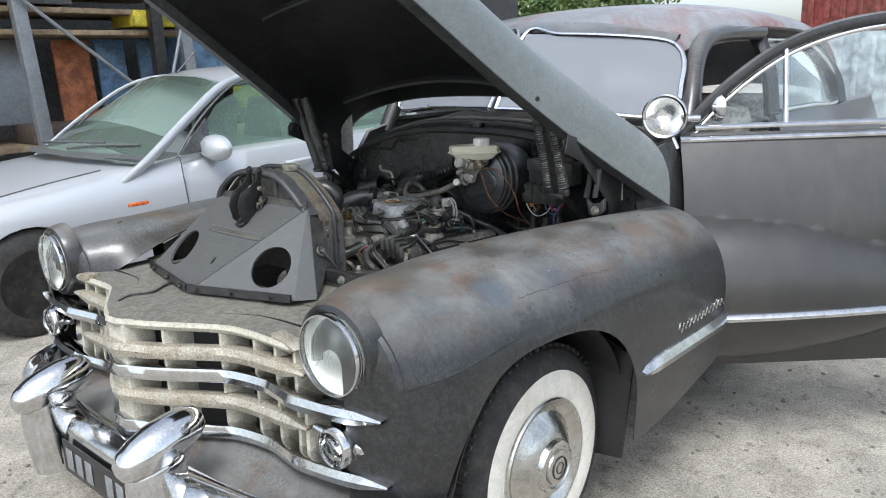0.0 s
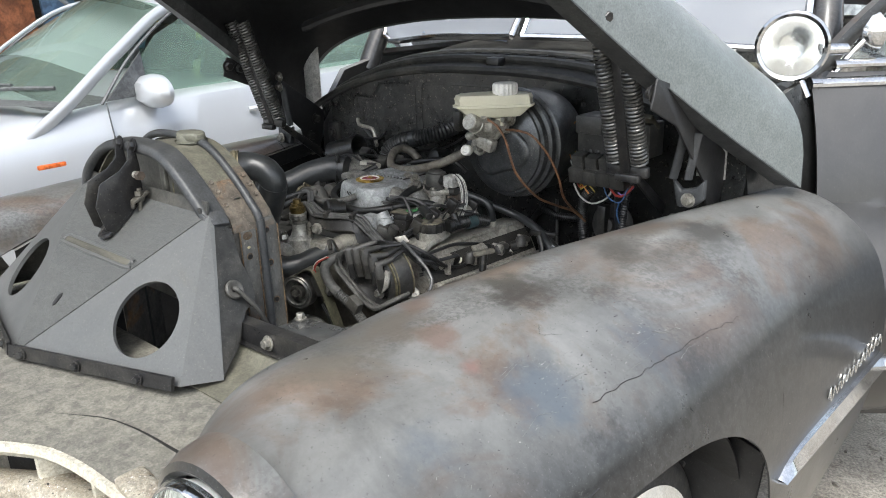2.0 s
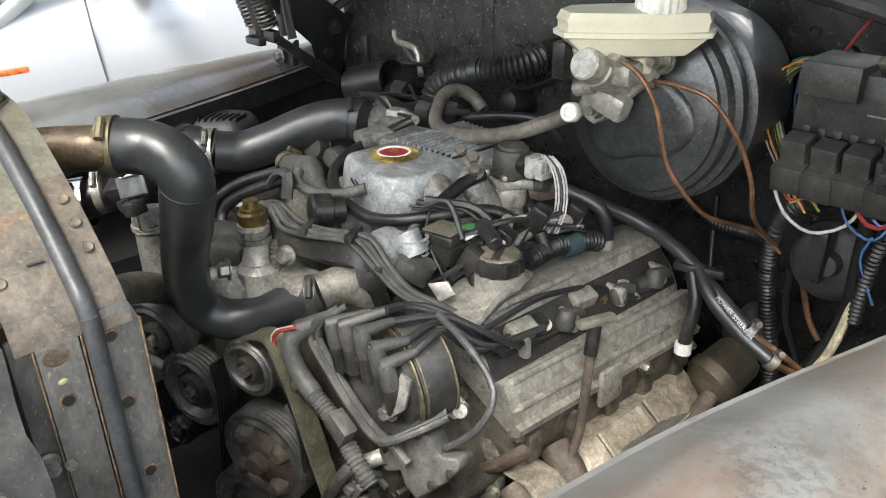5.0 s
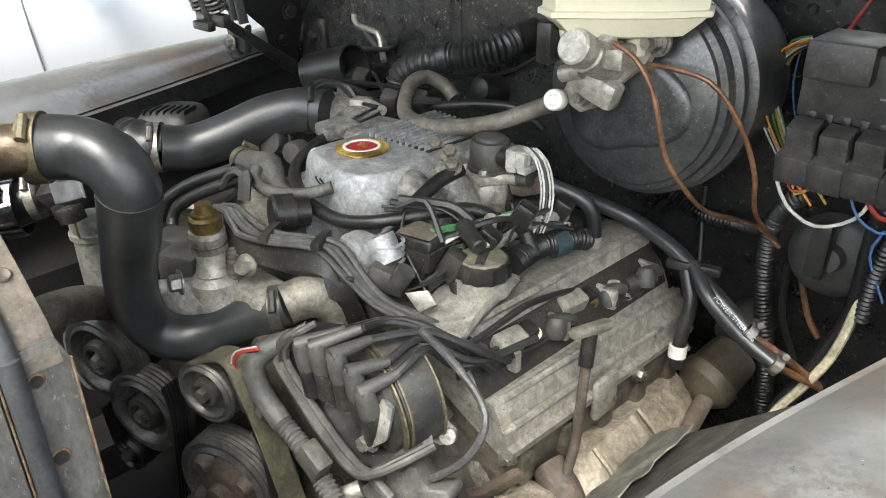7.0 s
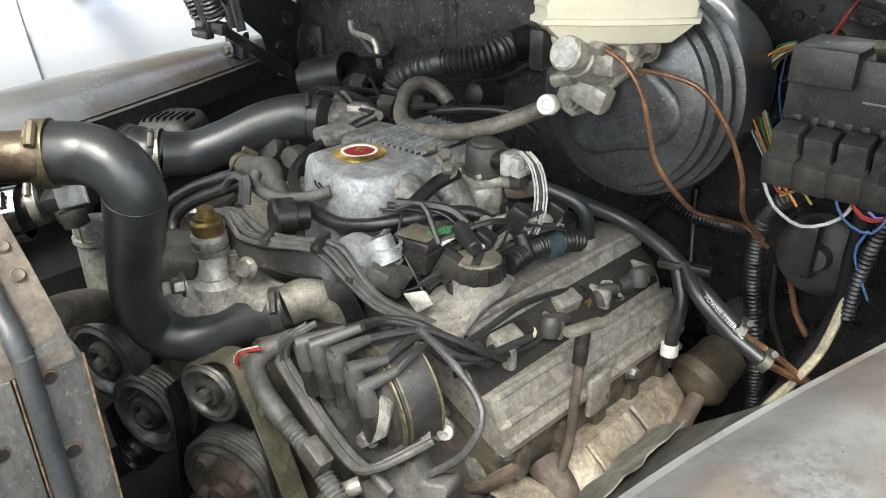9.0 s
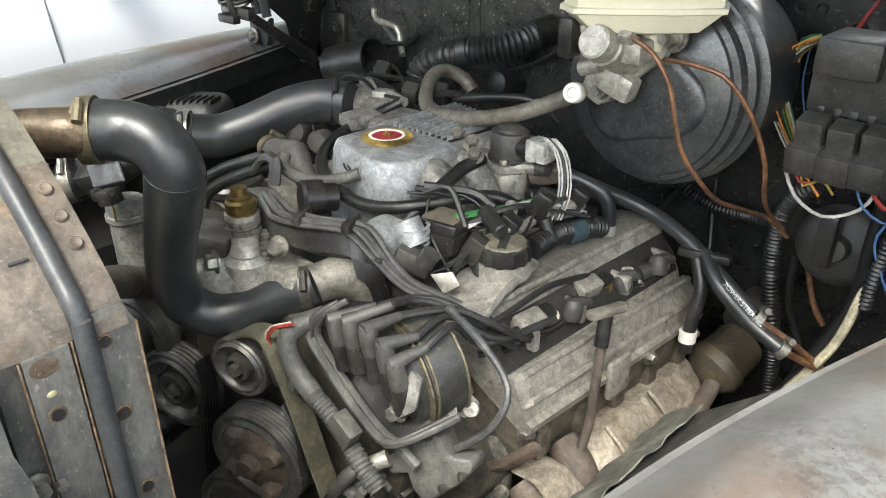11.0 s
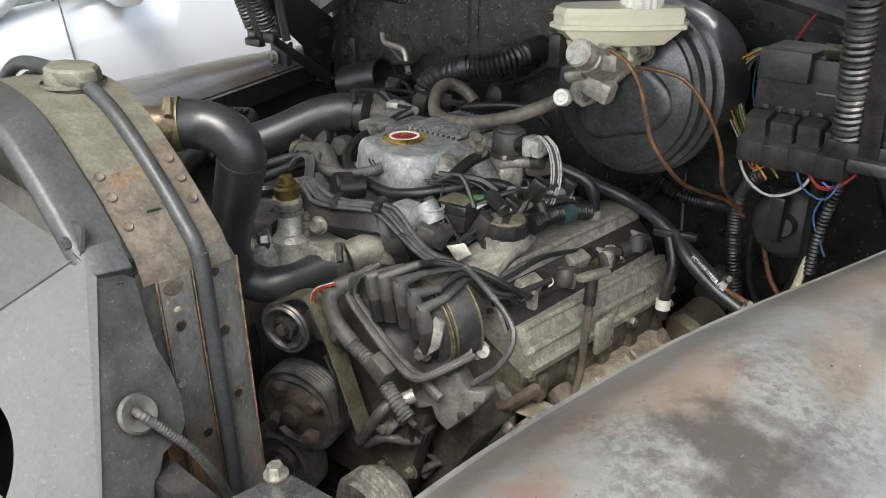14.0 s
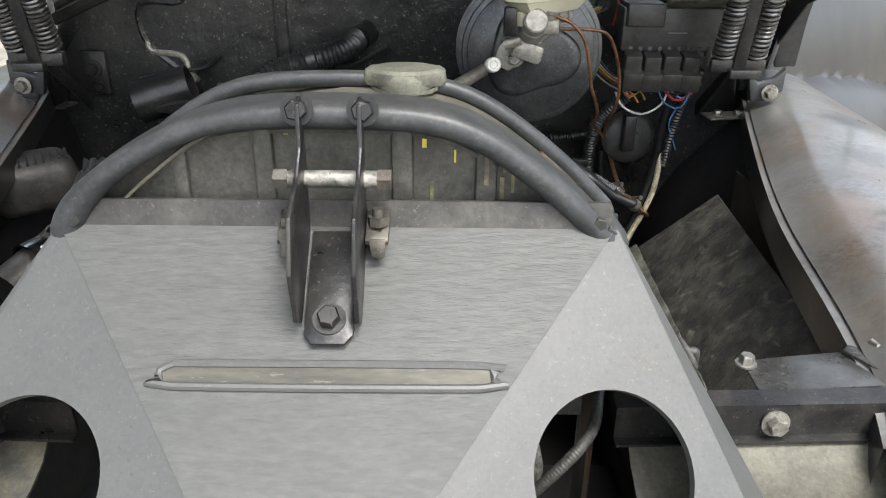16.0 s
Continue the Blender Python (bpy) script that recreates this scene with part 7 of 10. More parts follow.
def build_block():
    bm = B()
    slab(bm, [(-0.16, 0.18, 0.82), (0.05, 0.18, 0.86), (0.20, 0.20, 0.84), (0.30, 0.22, 0.76), (0.33, 0.22, 0.70), (0.22, 0.22, 0.50), (-0.12, 0.22, 0.50), (-0.28, 0.22, 0.70), (-0.24, 0.22, 0.78)], (0.0, 0.56, -0.03), 0.012)
    epart("block", bm, material("grimy_block", (0.045, 0.041, 0.034), 0.7, 0.2, mottle=(0.10, 0.09, 0.07), amount=0.6, scale=14, bump=0.6, bump_scale=70), "grimy cast block")
    bm = B()
    box(bm, (0.0, 0.80, 0.62), (0.34, 0.2, 0.40), 0.05)
    box(bm, (0.02, 0.45, 0.42), (0.30, 0.5, 0.16), 0.03)
    epart("bellhousing", bm, DARK)
    # front timing cover
    bm = B()
    slab(bm, [(-0.20, 0.165, 0.80), (0.06, 0.165, 0.88), (0.19, 0.165, 0.86), (0.28, 0.165, 0.76), (0.22, 0.165, 0.55), (-0.10, 0.165, 0.50), (-0.22, 0.165, 0.62)], (0, 0.035, 0), 0.008)
    for x, z in ((0.21, 0.74), (0.23, 0.68), (0.24, 0.62), (0.18, 0.60)):
        bolt(bm, (x, 0.165, z), (0, -1, 0), 0.009, 0.01)
    epart("timing_cover", bm, material("cover_oily", (0.05, 0.046, 0.038), 0.5, 0.3, mottle=(0.12, 0.11, 0.085), amount=0.6, scale=16, bump=0.4), "oily cast front cover")


build_block()


def bank_section(y, x0=0.0):
    """Cross-section of the left rocker cover at a station along the engine."""
    t = (y - 0.30) / 0.42
    dx, dz = 0.004 * t, -0.014 * t
    return [V((x + dx, y, z + dz - (0.016 * t if k > 8 else 0.0))) for k, (x, z) in enumerate(((0.176, 0.862), (0.184, 0.893), (0.196, 0.903), (0.240, 0.908), (0.262, 0.905), (0.272, 0.893), (0.274, 0.884), (0.296, 0.862), (0.311, 0.832), (0.314, 0.838), (0.320, 0.845), (0.331, 0.843), (0.339, 0.830), (0.3450, 0.813), (0.3495, 0.811), (0.3530, 0.795), (0.362, 0.791), (0.360, 0.780), (0.345, 0.775)))]


def build_left_bank():
    bm = B()
    rows = [bank_section(y) for y in np.linspace(0.295, 0.725, 16)]
    loft(bm, rows, True)
    bm.verts.ensure_lookup_table()
    bm.faces.new([bm.verts[i] for i in range(19)][::-1])
    bm.faces.new([bm.verts[len(bm.verts) - 19 + i] for i in range(19)])
    bmesh.ops.recalc_face_normals(bm, faces=bm.faces)
    cov = epart("rocker_cover", bm, ALU, "dirty ribbed aluminium rocker cover")
    # raised rails, cross webs and the oil filler pad
    bm = B()
    slab(bm, [(0.205, 0.29, 0.895), (0.285, 0.29, 0.898), (0.275, 0.345, 0.917), (0.262, 0.43, 0.920), (0.205, 0.43, 0.920), (0.196, 0.345, 0.915)], (0, 0, 0.012), 0.006)
    lathe(bm, [(0.036, 0.0), (0.034, 0.02), (0.0, 0.02)], (0.236, 0.385, 0.922), (0, 0, 1), 28)
    epart("filler_pad", bm, ALU, "", cov)
    bm = B()
    tube(bm, [bank_section(y)[4] + V((0.002, 0, 0.002)) for y in (0.31, 0.5, 0.72)], 0.005, 8)
    tube(bm, [bank_section(y)[11] + V((0, 0, 0.001)) for y in (0.31, 0.5, 0.72)], 0.005, 8)
    tube(bm, [bank_section(y)[13] + V((0.003, 0, 0.002)) for y in (0.31, 0.5, 0.72)], 0.005, 8)
    epart("cover_rail", bm, ALU, "", cov)
    for y in (0.36, 0.46, 0.57, 0.68):
        a = bank_section(y)
        bm = box(B(), (a[7].x - 0.002, y, a[7].z + 0.002), (0.044, 0.012, 0.030), 0.004)
        epart("cross_web", bm, ALU, "", cov)
    # near-black sheet just above the valley faces of the cover
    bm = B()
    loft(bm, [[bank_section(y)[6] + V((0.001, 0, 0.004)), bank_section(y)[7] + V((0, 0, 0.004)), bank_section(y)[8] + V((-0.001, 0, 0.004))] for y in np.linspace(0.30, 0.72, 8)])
    epart("plug_valley", bm, RECESSBLACK, "dark spark plug valley", cov)
    # plug leads lying in the valley, elbow boots, pale blocks between them
    for pts in ([(0.3049, 0.2750, 0.9206), (0.2981, 0.3300, 0.9152), (0.2883, 0.4050, 0.9091), (0.2829, 0.4700, 0.8934), (0.2822, 0.5200, 0.8791), (0.2930, 0.5750, 0.8585)],
                [(0.2737, 0.2400, 0.9419), (0.2915, 0.2650, 0.9236), (0.3064, 0.2950, 0.9012), (0.3108, 0.3400, 0.8778), (0.3038, 0.4100, 0.8532), (0.2994, 0.4600, 0.8534), (0.2957, 0.5200, 0.8477), (0.3024, 0.5850, 0.8354), (0.3107, 0.6550, 0.8345)],
                [(0.2791, 0.2900, 0.8606), (0.2966, 0.3200, 0.8617), (0.2980, 0.3700, 0.8510), (0.2984, 0.4250, 0.8403), (0.2978, 0.4550, 0.8412)],
                [(0.2895, 0.2900, 0.8758), (0.2964, 0.3350, 0.8817), (0.2977, 0.3850, 0.8772)]):
        hose("plug_lead", pts, 0.0044, WIRES["black"], "black plug lead", 8)
    for q, d in (((0.3043, 0.4500, 0.8662), (-0.1, 0.25, 0.95)), ((0.3029, 0.5750, 0.8568), (-0.3, 0.2, 0.9)), ((0.3147, 0.6550, 0.8577), (-0.2, 0.3, 0.9)), ((0.2901, 0.3600, 0.8744), (-0.2, 0.2, 0.9))):
        q, d = V(q), V(d).normalized()
        bm = lathe(B(), [(0, -0.016), (0.012, -0.016), (0.0145, -0.008), (0.0145, 0.004), (0.011, 0.012), (0, 0.014)], q, d, 18)
        tube(bm, [q + d * 0.004, q + V((0.004, 0.012, 0.006)), q + V((0.008, 0.026, 0.000))], (0.011, 0.007), 12)
        epart("plug_boot", bm, BOOTGREY, "dusty rubber plug boot")
    for px in ((0.2951, 0.3650, 0.8779), (0.2876, 0.5050, 0.8662)):
        bm = box(B(), px, (0.026, 0.044, 0.030), 0.005, (0, 22, -6))
        epart("coil_block", bm, ALU, "pale grey metal block")
    for px in ((0.2918, 0.4050, 0.8719), (0.2867, 0.5450, 0.8601)):
        epart("coil_clip", box(B(), px, (0.024, 0.022, 0.026), 0.005, (0, 22, -6)), PLASTIC)
    bm = lathe(B(), [(0, 0.006), (0.0035, 0.006), (0.004, 0.009), (0.0085, 0.008), (0.0085, -0.004), (0, -0.004)], (0.2938, 0.4180, 0.8646), (0.6, -0.5, 0.6), 18)
    epart("white_bush", bm, CREAM)
    epart("brass_nut", bolt(B(), (0.2921, 0.5450, 0.8557), (0.5, -0.4, 0.8), 0.008, 0.008), SENDER)
    bm = tube(B(), [(0.2965, 0.5950, 0.8654), (0.2920, 0.6050, 0.8386), (0.3031, 0.6120, 0.8267), (0.3065, 0.6250, 0.8347)], 0.010, 10, flat=0.5)
    epart("lead_clip", bm, ALU, "bent alloy bracket")
    bm = rod(B(), (0.2970, 0.6300, 0.8446), (0.3057, 0.6500, 0.8482), 0.013)
    epart("plug_cap", bm, DUSTBLACK, "dusty rubber plug cap")
    # oil cap
    bm = B()
    R = 0.034
    prof = []
    rows = []
    for h, s in ((0.0, 1.0), (0.014, 1.0), (0.019, 0.97), (0.022, 0.85)):
        rows.append([V((0.236 + R * s * (1 + 0.05 * math.cos(12 * a)) * math.cos(a), 0.385 + R * s * (1 + 0.05 * math.cos(12 * a)) * math.sin(a), 0.943 + h)) for a in np.linspace(0, 2 * math.pi, 60, endpoint=False)])
    loft(bm, rows, True)
    bm.verts.ensure_lookup_table()
    bm.faces.new([bm.verts[180 + i] for i in range(60)])
    bmesh.ops.recalc_face_normals(bm, faces=bm.faces)
    box(bm, (0.236, 0.385, 0.966), (0.012, 0.05, 0.006), 0.002, (0, 0, 30))
    cap = epart("oil_filler_cap", bm, PLASTIC, "black scalloped oil filler cap, dusty")
    bm = lathe(B(), [(0.030, 0.0), (0.028, 0.0025), (0.0, 0.003)], (0.236, 0.385, 0.9645), (0, 0, 1), 32)
    epart("cap_top", bm, material("cap_dust", (0.16, 0.145, 0.105), 0.7, mottle=(0.09, 0.082, 0.062), amount=0.6, scale=30), "dusty tan cap top", cap)
    # cover bolts
    for at in ((0.345, 0.303, 0.774), (0.356, 0.50, 0.757), (0.360, 0.575, 0.752), (0.364, 0.69, 0.744)):
        bm = bolt(B(), at, (1, -0.15, 0.1), 0.0085, 0.010)
        rod(bm, V(at), V(at) + V((0.016, -0.002, 0.002)), 0.0045, n=8)
        epart("cover_bolt", bm, ZINC)
    # cylinder head below
    bm = B()
    slab(bm, [(0.20, 0.30, 0.86), (0.335, 0.30, 0.785), (0.348, 0.30, 0.772), (0.335, 0.30, 0.70), (0.24, 0.30, 0.66), (0.15, 0.30, 0.78)], (0.015, 0.42, -0.03), 0.006)
    for k in range(5):
        y = 0.34 + 0.085 * k
        box(bm, (0.338 + 0.003 * k, y, 0.735 - 0.006 * k), (0.03, 0.028, 0.05), 0.006)
    epart("cylinder_head", bm, material("head_grime", (0.14, 0.125, 0.10), 0.6, 0.3, mottle=(0.085, 0.075, 0.058), amount=0.6, scale=18, bump=0.5), "grimy cylinder head")
    bm = box(B(), (0.3650, 0.4811, 0.7717), (0.012, 0.05, 0.06), 0.01, (0, 0, 0))
    epart("lifting_lug", bm, ALU)
    # exhaust heat shield
    bm = B()
    rows = []
    for y in np.linspace(0.295, 0.70, 24):
        notch = 0.04 * math.exp(-((y - 0.395) / 0.030) ** 2)
        d = -0.05 * (y - 0.3)
        end = 0.018 * max(0, (y - 0.62) / 0.08) ** 2
        rows.append([V((x, y, z + d)) for x, z in ((0.335, 0.708 - notch), (0.372 - end, 0.712 - notch * 1.2), (0.402 - end, 0.690 - notch * 0.7), (0.418 - end, 0.655), (0.420 - end, 0.615), (0.405 - end, 0.575), (0.375, 0.55))])
    loft(bm, rows)
    thick(bm, 0.003)
    for y in (0.45, 0.56):
        tube(bm, [(0.375, y, 0.708), (0.406, y, 0.683), (0.422, y, 0.645), (0.422, y, 0.60)], 0.004, 6)
    epart("exhaust_shield", bm, MANIF, "rusty pale exhaust heat shield")
    bm = tube(B(), [(0.345, 0.39, 0.70), (0.385, 0.38, 0.675), (0.40, 0.37, 0.61), (0.36, 0.36, 0.52)], 0.024, 12)
    tube(bm, [(0.345, 0.30, 0.69), (0.385, 0.30, 0.66), (0.40, 0.33, 0.60)], 0.022, 12)
    epart("exhaust_port", bm, RUSTY, "rusty exhaust pipe")
    # dipstick
    hose("dipstick_tube", [(0.367, 0.428, 0.872), (0.374, 0.410, 0.80), (0.376, 0.400, 0.74), (0.374, 0.375, 0.690), (0.366, 0.325, 0.668), (0.36, 0.29, 0.655)], 0.0066, RUSTY, "brown dipstick tube", 10)
    hose("dipstick_sleeve", [(0.366, 0.431, 0.892), (0.370, 0.420, 0.852)], 0.0095, PLASTIC, "", 12)
    bm = B()
    box(bm, (0.366, 0.432, 0.897), (0.018, 0.058, 0.014), 0.006, (0, -12, -20))
    epart("dipstick_handle", bm, material("dipstick_grey", (0.20, 0.19, 0.15), 0.6, mottle=(0.12, 0.11, 0.09), amount=0.5, scale=20), "dirty grey dipstick handle")
    # right bank, mostly hidden
    bm = B()
    loft(bm, [[V((-0.06 - p.x * 1.0, p.y - 0.02, p.z - 0.01)) for p in bank_section(y)] for y in np.linspace(0.295, 0.725, 10)], True)
    bmesh.ops.recalc_face_normals(bm, faces=bm.faces)
    epart("rocker_cover", bm, ALU, "dirty aluminium rocker cover on the far bank")
    for x in (0.10, 0.145, -0.10, -0.16):
        bm = tube(B(), [(x, 0.42, 0.93), (x * 1.15, 0.5, 0.90), (x * 1.3, 0.6, 0.875)], 0.02, 10)
        epart("inlet_runner", bm, ALU)
    bm = box(B(), (0.02, 0.48, 0.88), (0.34, 0.40, 0.05), 0.01)
    epart("valley_cover", bm, DUSTBLACK)


build_left_bank()


def build_plenum():
    # cast box: flat top, crisp front edge with a rounded corner, runners falling to the left bank
    def outline(z, grow):
        pts = [(-0.086, 0.630), (-0.088, 0.400), (-0.084, 0.378), (-0.070, 0.366), (-0.012, 0.352), (0.020, 0.348), (0.046, 0.356), (0.066, 0.376), (0.074, 0.405), (0.070, 0.52), (0.066, 0.630)]
        out = []
        for p in smooth_path([(x, y, 0) for x, y in pts], 0.012):
            dx, dy = p.x + 0.010, p.y - 0.50
            k = max(0.02, math.hypot(dx, dy))
            out.append(V((p.x + dx / k * grow, p.y + dy / k * grow, z - 0.02 * max(0, p.y - 0.5))))
        return out
    bm = B()
    levels = [(0.90, 0.014), (0.95, 0.010), (0.990, 0.006), (1.014, 0.002), (1.022, -0.001), (1.0275, -0.005), (1.0295, -0.010)]
    rows = [outline(z, g) for z, g in levels]
    loft(bm, rows)
    n = len(rows[0])
    bm.verts.ensure_lookup_table()
    bm.faces.new([bm.verts[len(bm.verts) - n + i] for i in range(n)])
    bmesh.ops.recalc_face_normals(bm, faces=bm.faces)
    p = epart("plenum", bm, ALUBRIGHT, "silver cast intake plenum with a badge")
    for i in range(11):
        x = -0.070 + 0.0118 * i
        bm = box(B(), (x, 0.545, 1.0315), (0.0042, 0.155 - 0.002 * i, 0.0085), 0.0018, (-1.2, 0, 0))
        epart("rib", bm, ALUBRIGHT, "", p)
        epart("rib_groove", box(B(), (x + 0.0059, 0.548, 1.0300), (0.0055, 0.145, 0.002), 0.0, (-1.2, 0, 0)), RECESSBLACK, "", p)
    # two dirty runners bulging from the flank
    for y, r in ((0.425, 0.030), (0.490, 0.027), (0.555, 0.026)):
        bm = tube(B(), [(0.030, y - 0.01, 1.000), (0.070, y, 0.994), (0.098, y + 0.008, 0.965), (0.112, y + 0.014, 0.925), (0.116, y + 0.016, 0.89)], (r, r * 0.92), 18, flat=1.05)
        epart("runner", bm, ALUGREY, "grimy cast inlet runner", p)
    bm = slab(B(), [(0.062, 0.440, 1.016), (0.078, 0.445, 1.012), (0.096, 0.640, 1.006), (0.066, 0.640, 1.010)], (0.008, 0, -0.05), 0.005)
    epart("flank_web", bm, ALUGREY, "", p)
    for at in ((0.0980, 0.4750, 1.0400), (0.0461, 0.5000, 1.0325), (0.1160, 0.4600, 1.0294)):
        epart("plenum_bolt", bolt(B(), at, (0.45, -0.5, 0.75), 0.0095, 0.010), ZINC, "", p)
    # small vacuum stub with a twisted tie on the front face
    bm = rod(B(), (-0.012, 0.360, 0.998), (-0.012, 0.334, 0.996), 0.0055, n=12)
    for k in (-1, 1):
        tube(bm, [(-0.012, 0.342, 1.002), (-0.012 + 0.006 * k, 0.338, 1.010), (-0.012 + 0.004 * k, 0.334, 1.018)], 0.0014, 6)
    epart("vacuum_stub", bm, DARK, "", p)
    # enamel badge with gold wreath
    c = V((-0.024, 0.424, 1.0305))
    bm = lathe(B(), [(0, 0.005), (0.021, 0.005), (0.0235, 0.003), (0.0235, 0.0)], c, (0, 0, 1), 32)
    epart("badge", bm, RED, "red enamel badge", p)
    bm = B()
    for i in range(36):
        a = 2 * math.pi * i / 36
        bmesh.ops.create_icosphere(bm, subdivisions=1, radius=0.0024, matrix=Matrix.Translation(c + V((math.cos(a) * 0.0248, math.sin(a) * 0.0248, 0.005))))
    epart("badge_ring", bm, WHITEPL, "pale beaded ring", p)
    bm = lathe(B(), [(0.0262, 0.0), (0.0280, 0.0035), (0.034, 0.0030), (0.0365, 0.0)], c, (0, 0, 1), 36)
    for k in range(60):
        a = 2 * math.pi * k / 60
        for s in range(3):
            b2 = a + 0.05 * s
            q = c + V((math.cos(b2) * (0.0285 + 0.0036 * s), math.sin(b2) * (0.0285 + 0.0036 * s), 0.0045 - 0.0008 * s))
            bmesh.ops.create_icosphere(bm, subdivisions=1, radius=0.0024, matrix=Matrix.Translation(q) @ Matrix.Rotation(b2 + 0.7, 4, "Z") @ Matrix.Diagonal((0.55, 1.9, 0.8, 1)))
    for dx in (-0.006, 0.0, 0.006):
        rod(bm, c + V((dx, -0.002, 0.004)), c + V((dx, 0.005, 0.0072)), 0.0022, n=8)
    epart("badge_wreath", bm, GOLD, "gold wreath around the badge", p)
    # idle valve: black cylinder on a pale casting with a white plug
    vc = V((0.106, 0.548, 0.998))
    bm = lathe(B(), [(0, 0.054), (0.016, 0.054), (0.020, 0.051), (0.021, 0.047), (0.027, 0.046), (0.0285, 0.043), (0.0285, 0.010), (0.031, 0.008), (0.031, 0.0), (0, 0.0)], vc, (0.05, 0, 1), 32)
    v = epart("idle_valve", bm, DUSTBLACK, "black cylindrical valve")
    bm = B()
    slab(bm, [(0.070, 0.520, 0.985), (0.118, 0.512, 0.985), (0.146, 0.548, 0.985), (0.130, 0.580, 0.985), (0.080, 0.575, 0.985)], (0, 0, 0.016), 0.004)
    slab(bm, [(0.080, 0.518, 0.925), (0.126, 0.510, 0.925), (0.140, 0.545, 0.925), (0.095, 0.560, 0.925)], (-0.004, 0, 0.062), 0.008)
    rod(bm, (0.126, 0.545, 0.985), (0.126, 0.545, 0.945), 0.014)
    rod(bm, (0.095, 0.520, 0.965), (0.085, 0.487, 0.965), 0.010)
    rod(bm, (0.085, 0.500, 0.965), (0.085, 0.492, 0.965), 0.0135, n=6)
    rod(bm, (0.13, 0.55, 0.992), (0.160, 0.552, 0.996), 0.009)
    epart("valve_body", bm, ALU, "pale stained valve casting", v)
    for at in ((0.122, 0.518, 1.001), (0.143, 0.552, 1.001), (0.082, 0.520, 1.001)):
        epart("valve_bolt", bolt(B(), at, (0, 0, 1), 0.0065, 0.007), ZINC, "", v)
    epart("port_nozzle", rod(B(), (0.158, 0.552, 0.996), (0.176, 0.553, 0.999), 0.0105), DUSTBLACK, "", v)
    bm = box(B(), (0.158, 0.545, 1.028), (0.018, 0.030, 0.032), 0.003, (0, 0, 0))
    for i in range(3):
        box(bm, (0.172, 0.535 + 0.010 * i, 1.030), (0.018, 0.007, 0.022), 0.0015)
    box(bm, (0.176, 0.545, 1.018), (0.014, 0.026, 0.010), 0.001)
    epart("white_plug", bm, material("greyed_plug", (0.40, 0.395, 0.37), 0.5, dirt=0.4, speck=0.4), "dirty white wiring plug", v)
    epart("plug_collar", rod(B(), (0.132, 0.546, 1.025), (0.150, 0.545, 1.027), 0.015), PLASTIC, "", v)
    for i, c2 in enumerate(("grey", "white", "black", "grey", "grey")):
        o = 0.0034 * (i - 2)
        q = [V((0.1798, 0.5450, 1.0488)), V((0.1994, 0.5450, 1.0352)), V((0.2141, 0.5400, 1.0084)), V((0.2216, 0.5300, 0.9769)), V((0.2233, 0.5100, 0.9494))]
        hose("plug_wire", [w + V((o, o * 0.6, 0)) for w in q], 0.0015, WIRES.get(c2) or bpy.data.materials["greyed_plug"], "", 6)
    # throttle body at the far side: pale casting with clamp band, lever plate and round sensors
    bm = tube(B(), [(-0.3107, 0.5600, 0.9984), (-0.2885, 0.5850, 0.9930), (-0.2529, 0.6000, 0.9844), (-0.1930, 0.5800, 0.9817)], 0.037, 22)
    box(bm, (-0.125, 0.545, 0.990), (0.075, 0.10, 0.055), 0.014, (0, 0, 10))
    slab(bm, [(-0.235, 0.50, 0.985), (-0.175, 0.48, 0.99), (-0.160, 0.54, 0.992), (-0.225, 0.56, 0.99)], (0, 0, 0.022), 0.006)
    epart("throttle_elbow", bm, ALUGREY, "cast throttle elbow")
    bm = lathe(B(), [(0, 0.026), (0.021, 0.026), (0.0235, 0.022), (0.0235, 0.0), (0.027, -0.002), (0.027, -0.010), (0, -0.010)], (-0.3320, 0.4900, 0.9590), (0.35, -0.9, 0.15), 26)
    epart("throttle_sensor", bm, DUSTBLACK, "round black throttle sensor")
    bm = lathe(B(), [(0, 0.022), (0.017, 0.022), (0.019, 0.018), (0.019, -0.01), (0, -0.01)], (-0.2431, 0.4700, 0.9627), (0.35, -0.9, 0.15), 22)
    epart("throttle_sensor", bm, DUSTBLACK, "round black throttle sensor")
    bm = lathe(B(), [(0, 0.006), (0.010, 0.006), (0.012, 0.004), (0.026, 0.003), (0.029, 0.0), (0.029, -0.006), (0, -0.006)], (-0.3215, 0.5400, 0.9812), (0.1, -0.2, 1), 28)
    for k in range(4):
        bolt(bm, V((-0.3215, 0.5400, 0.9812)) + V((0.021 * math.cos(k * 1.57 + 0.5), 0.021 * math.sin(k * 1.57 + 0.5), 0.003)), (0, 0, 1), 0.004, 0.004, False)
    epart("throttle_cover", bm, ALUGREY, "bolted round cover")
    bm = slab(B(), [(-0.3172, 0.6200, 1.0298), (-0.2913, 0.6200, 1.0364), (-0.2511, 0.6100, 1.0133), (-0.2681, 0.6100, 0.9956), (-0.3088, 0.6100, 0.9980)], (0.004, 0.004, 0), 0.001)
    epart("throttle_bracket", bm, ALUGREY, "riveted alloy bracket")
    hose("throttle_cable", [(-0.3789, 0.6200, 1.0102), (-0.3515, 0.6200, 1.0279), (-0.3045, 0.6150, 1.0330), (-0.2449, 0.6000, 1.0207), (-0.1637, 0.5800, 1.0291)], 0.0038, WIRES["black"], "black throttle cable", 8)
    bm = box(B(), (-0.2276, 0.6000, 1.0140), (0.035, 0.030, 0.030), 0.005, (0, 0, 20))
    rod(bm, (-0.2121, 0.6000, 1.0230), (-0.1585, 0.5850, 1.0232), 0.009)
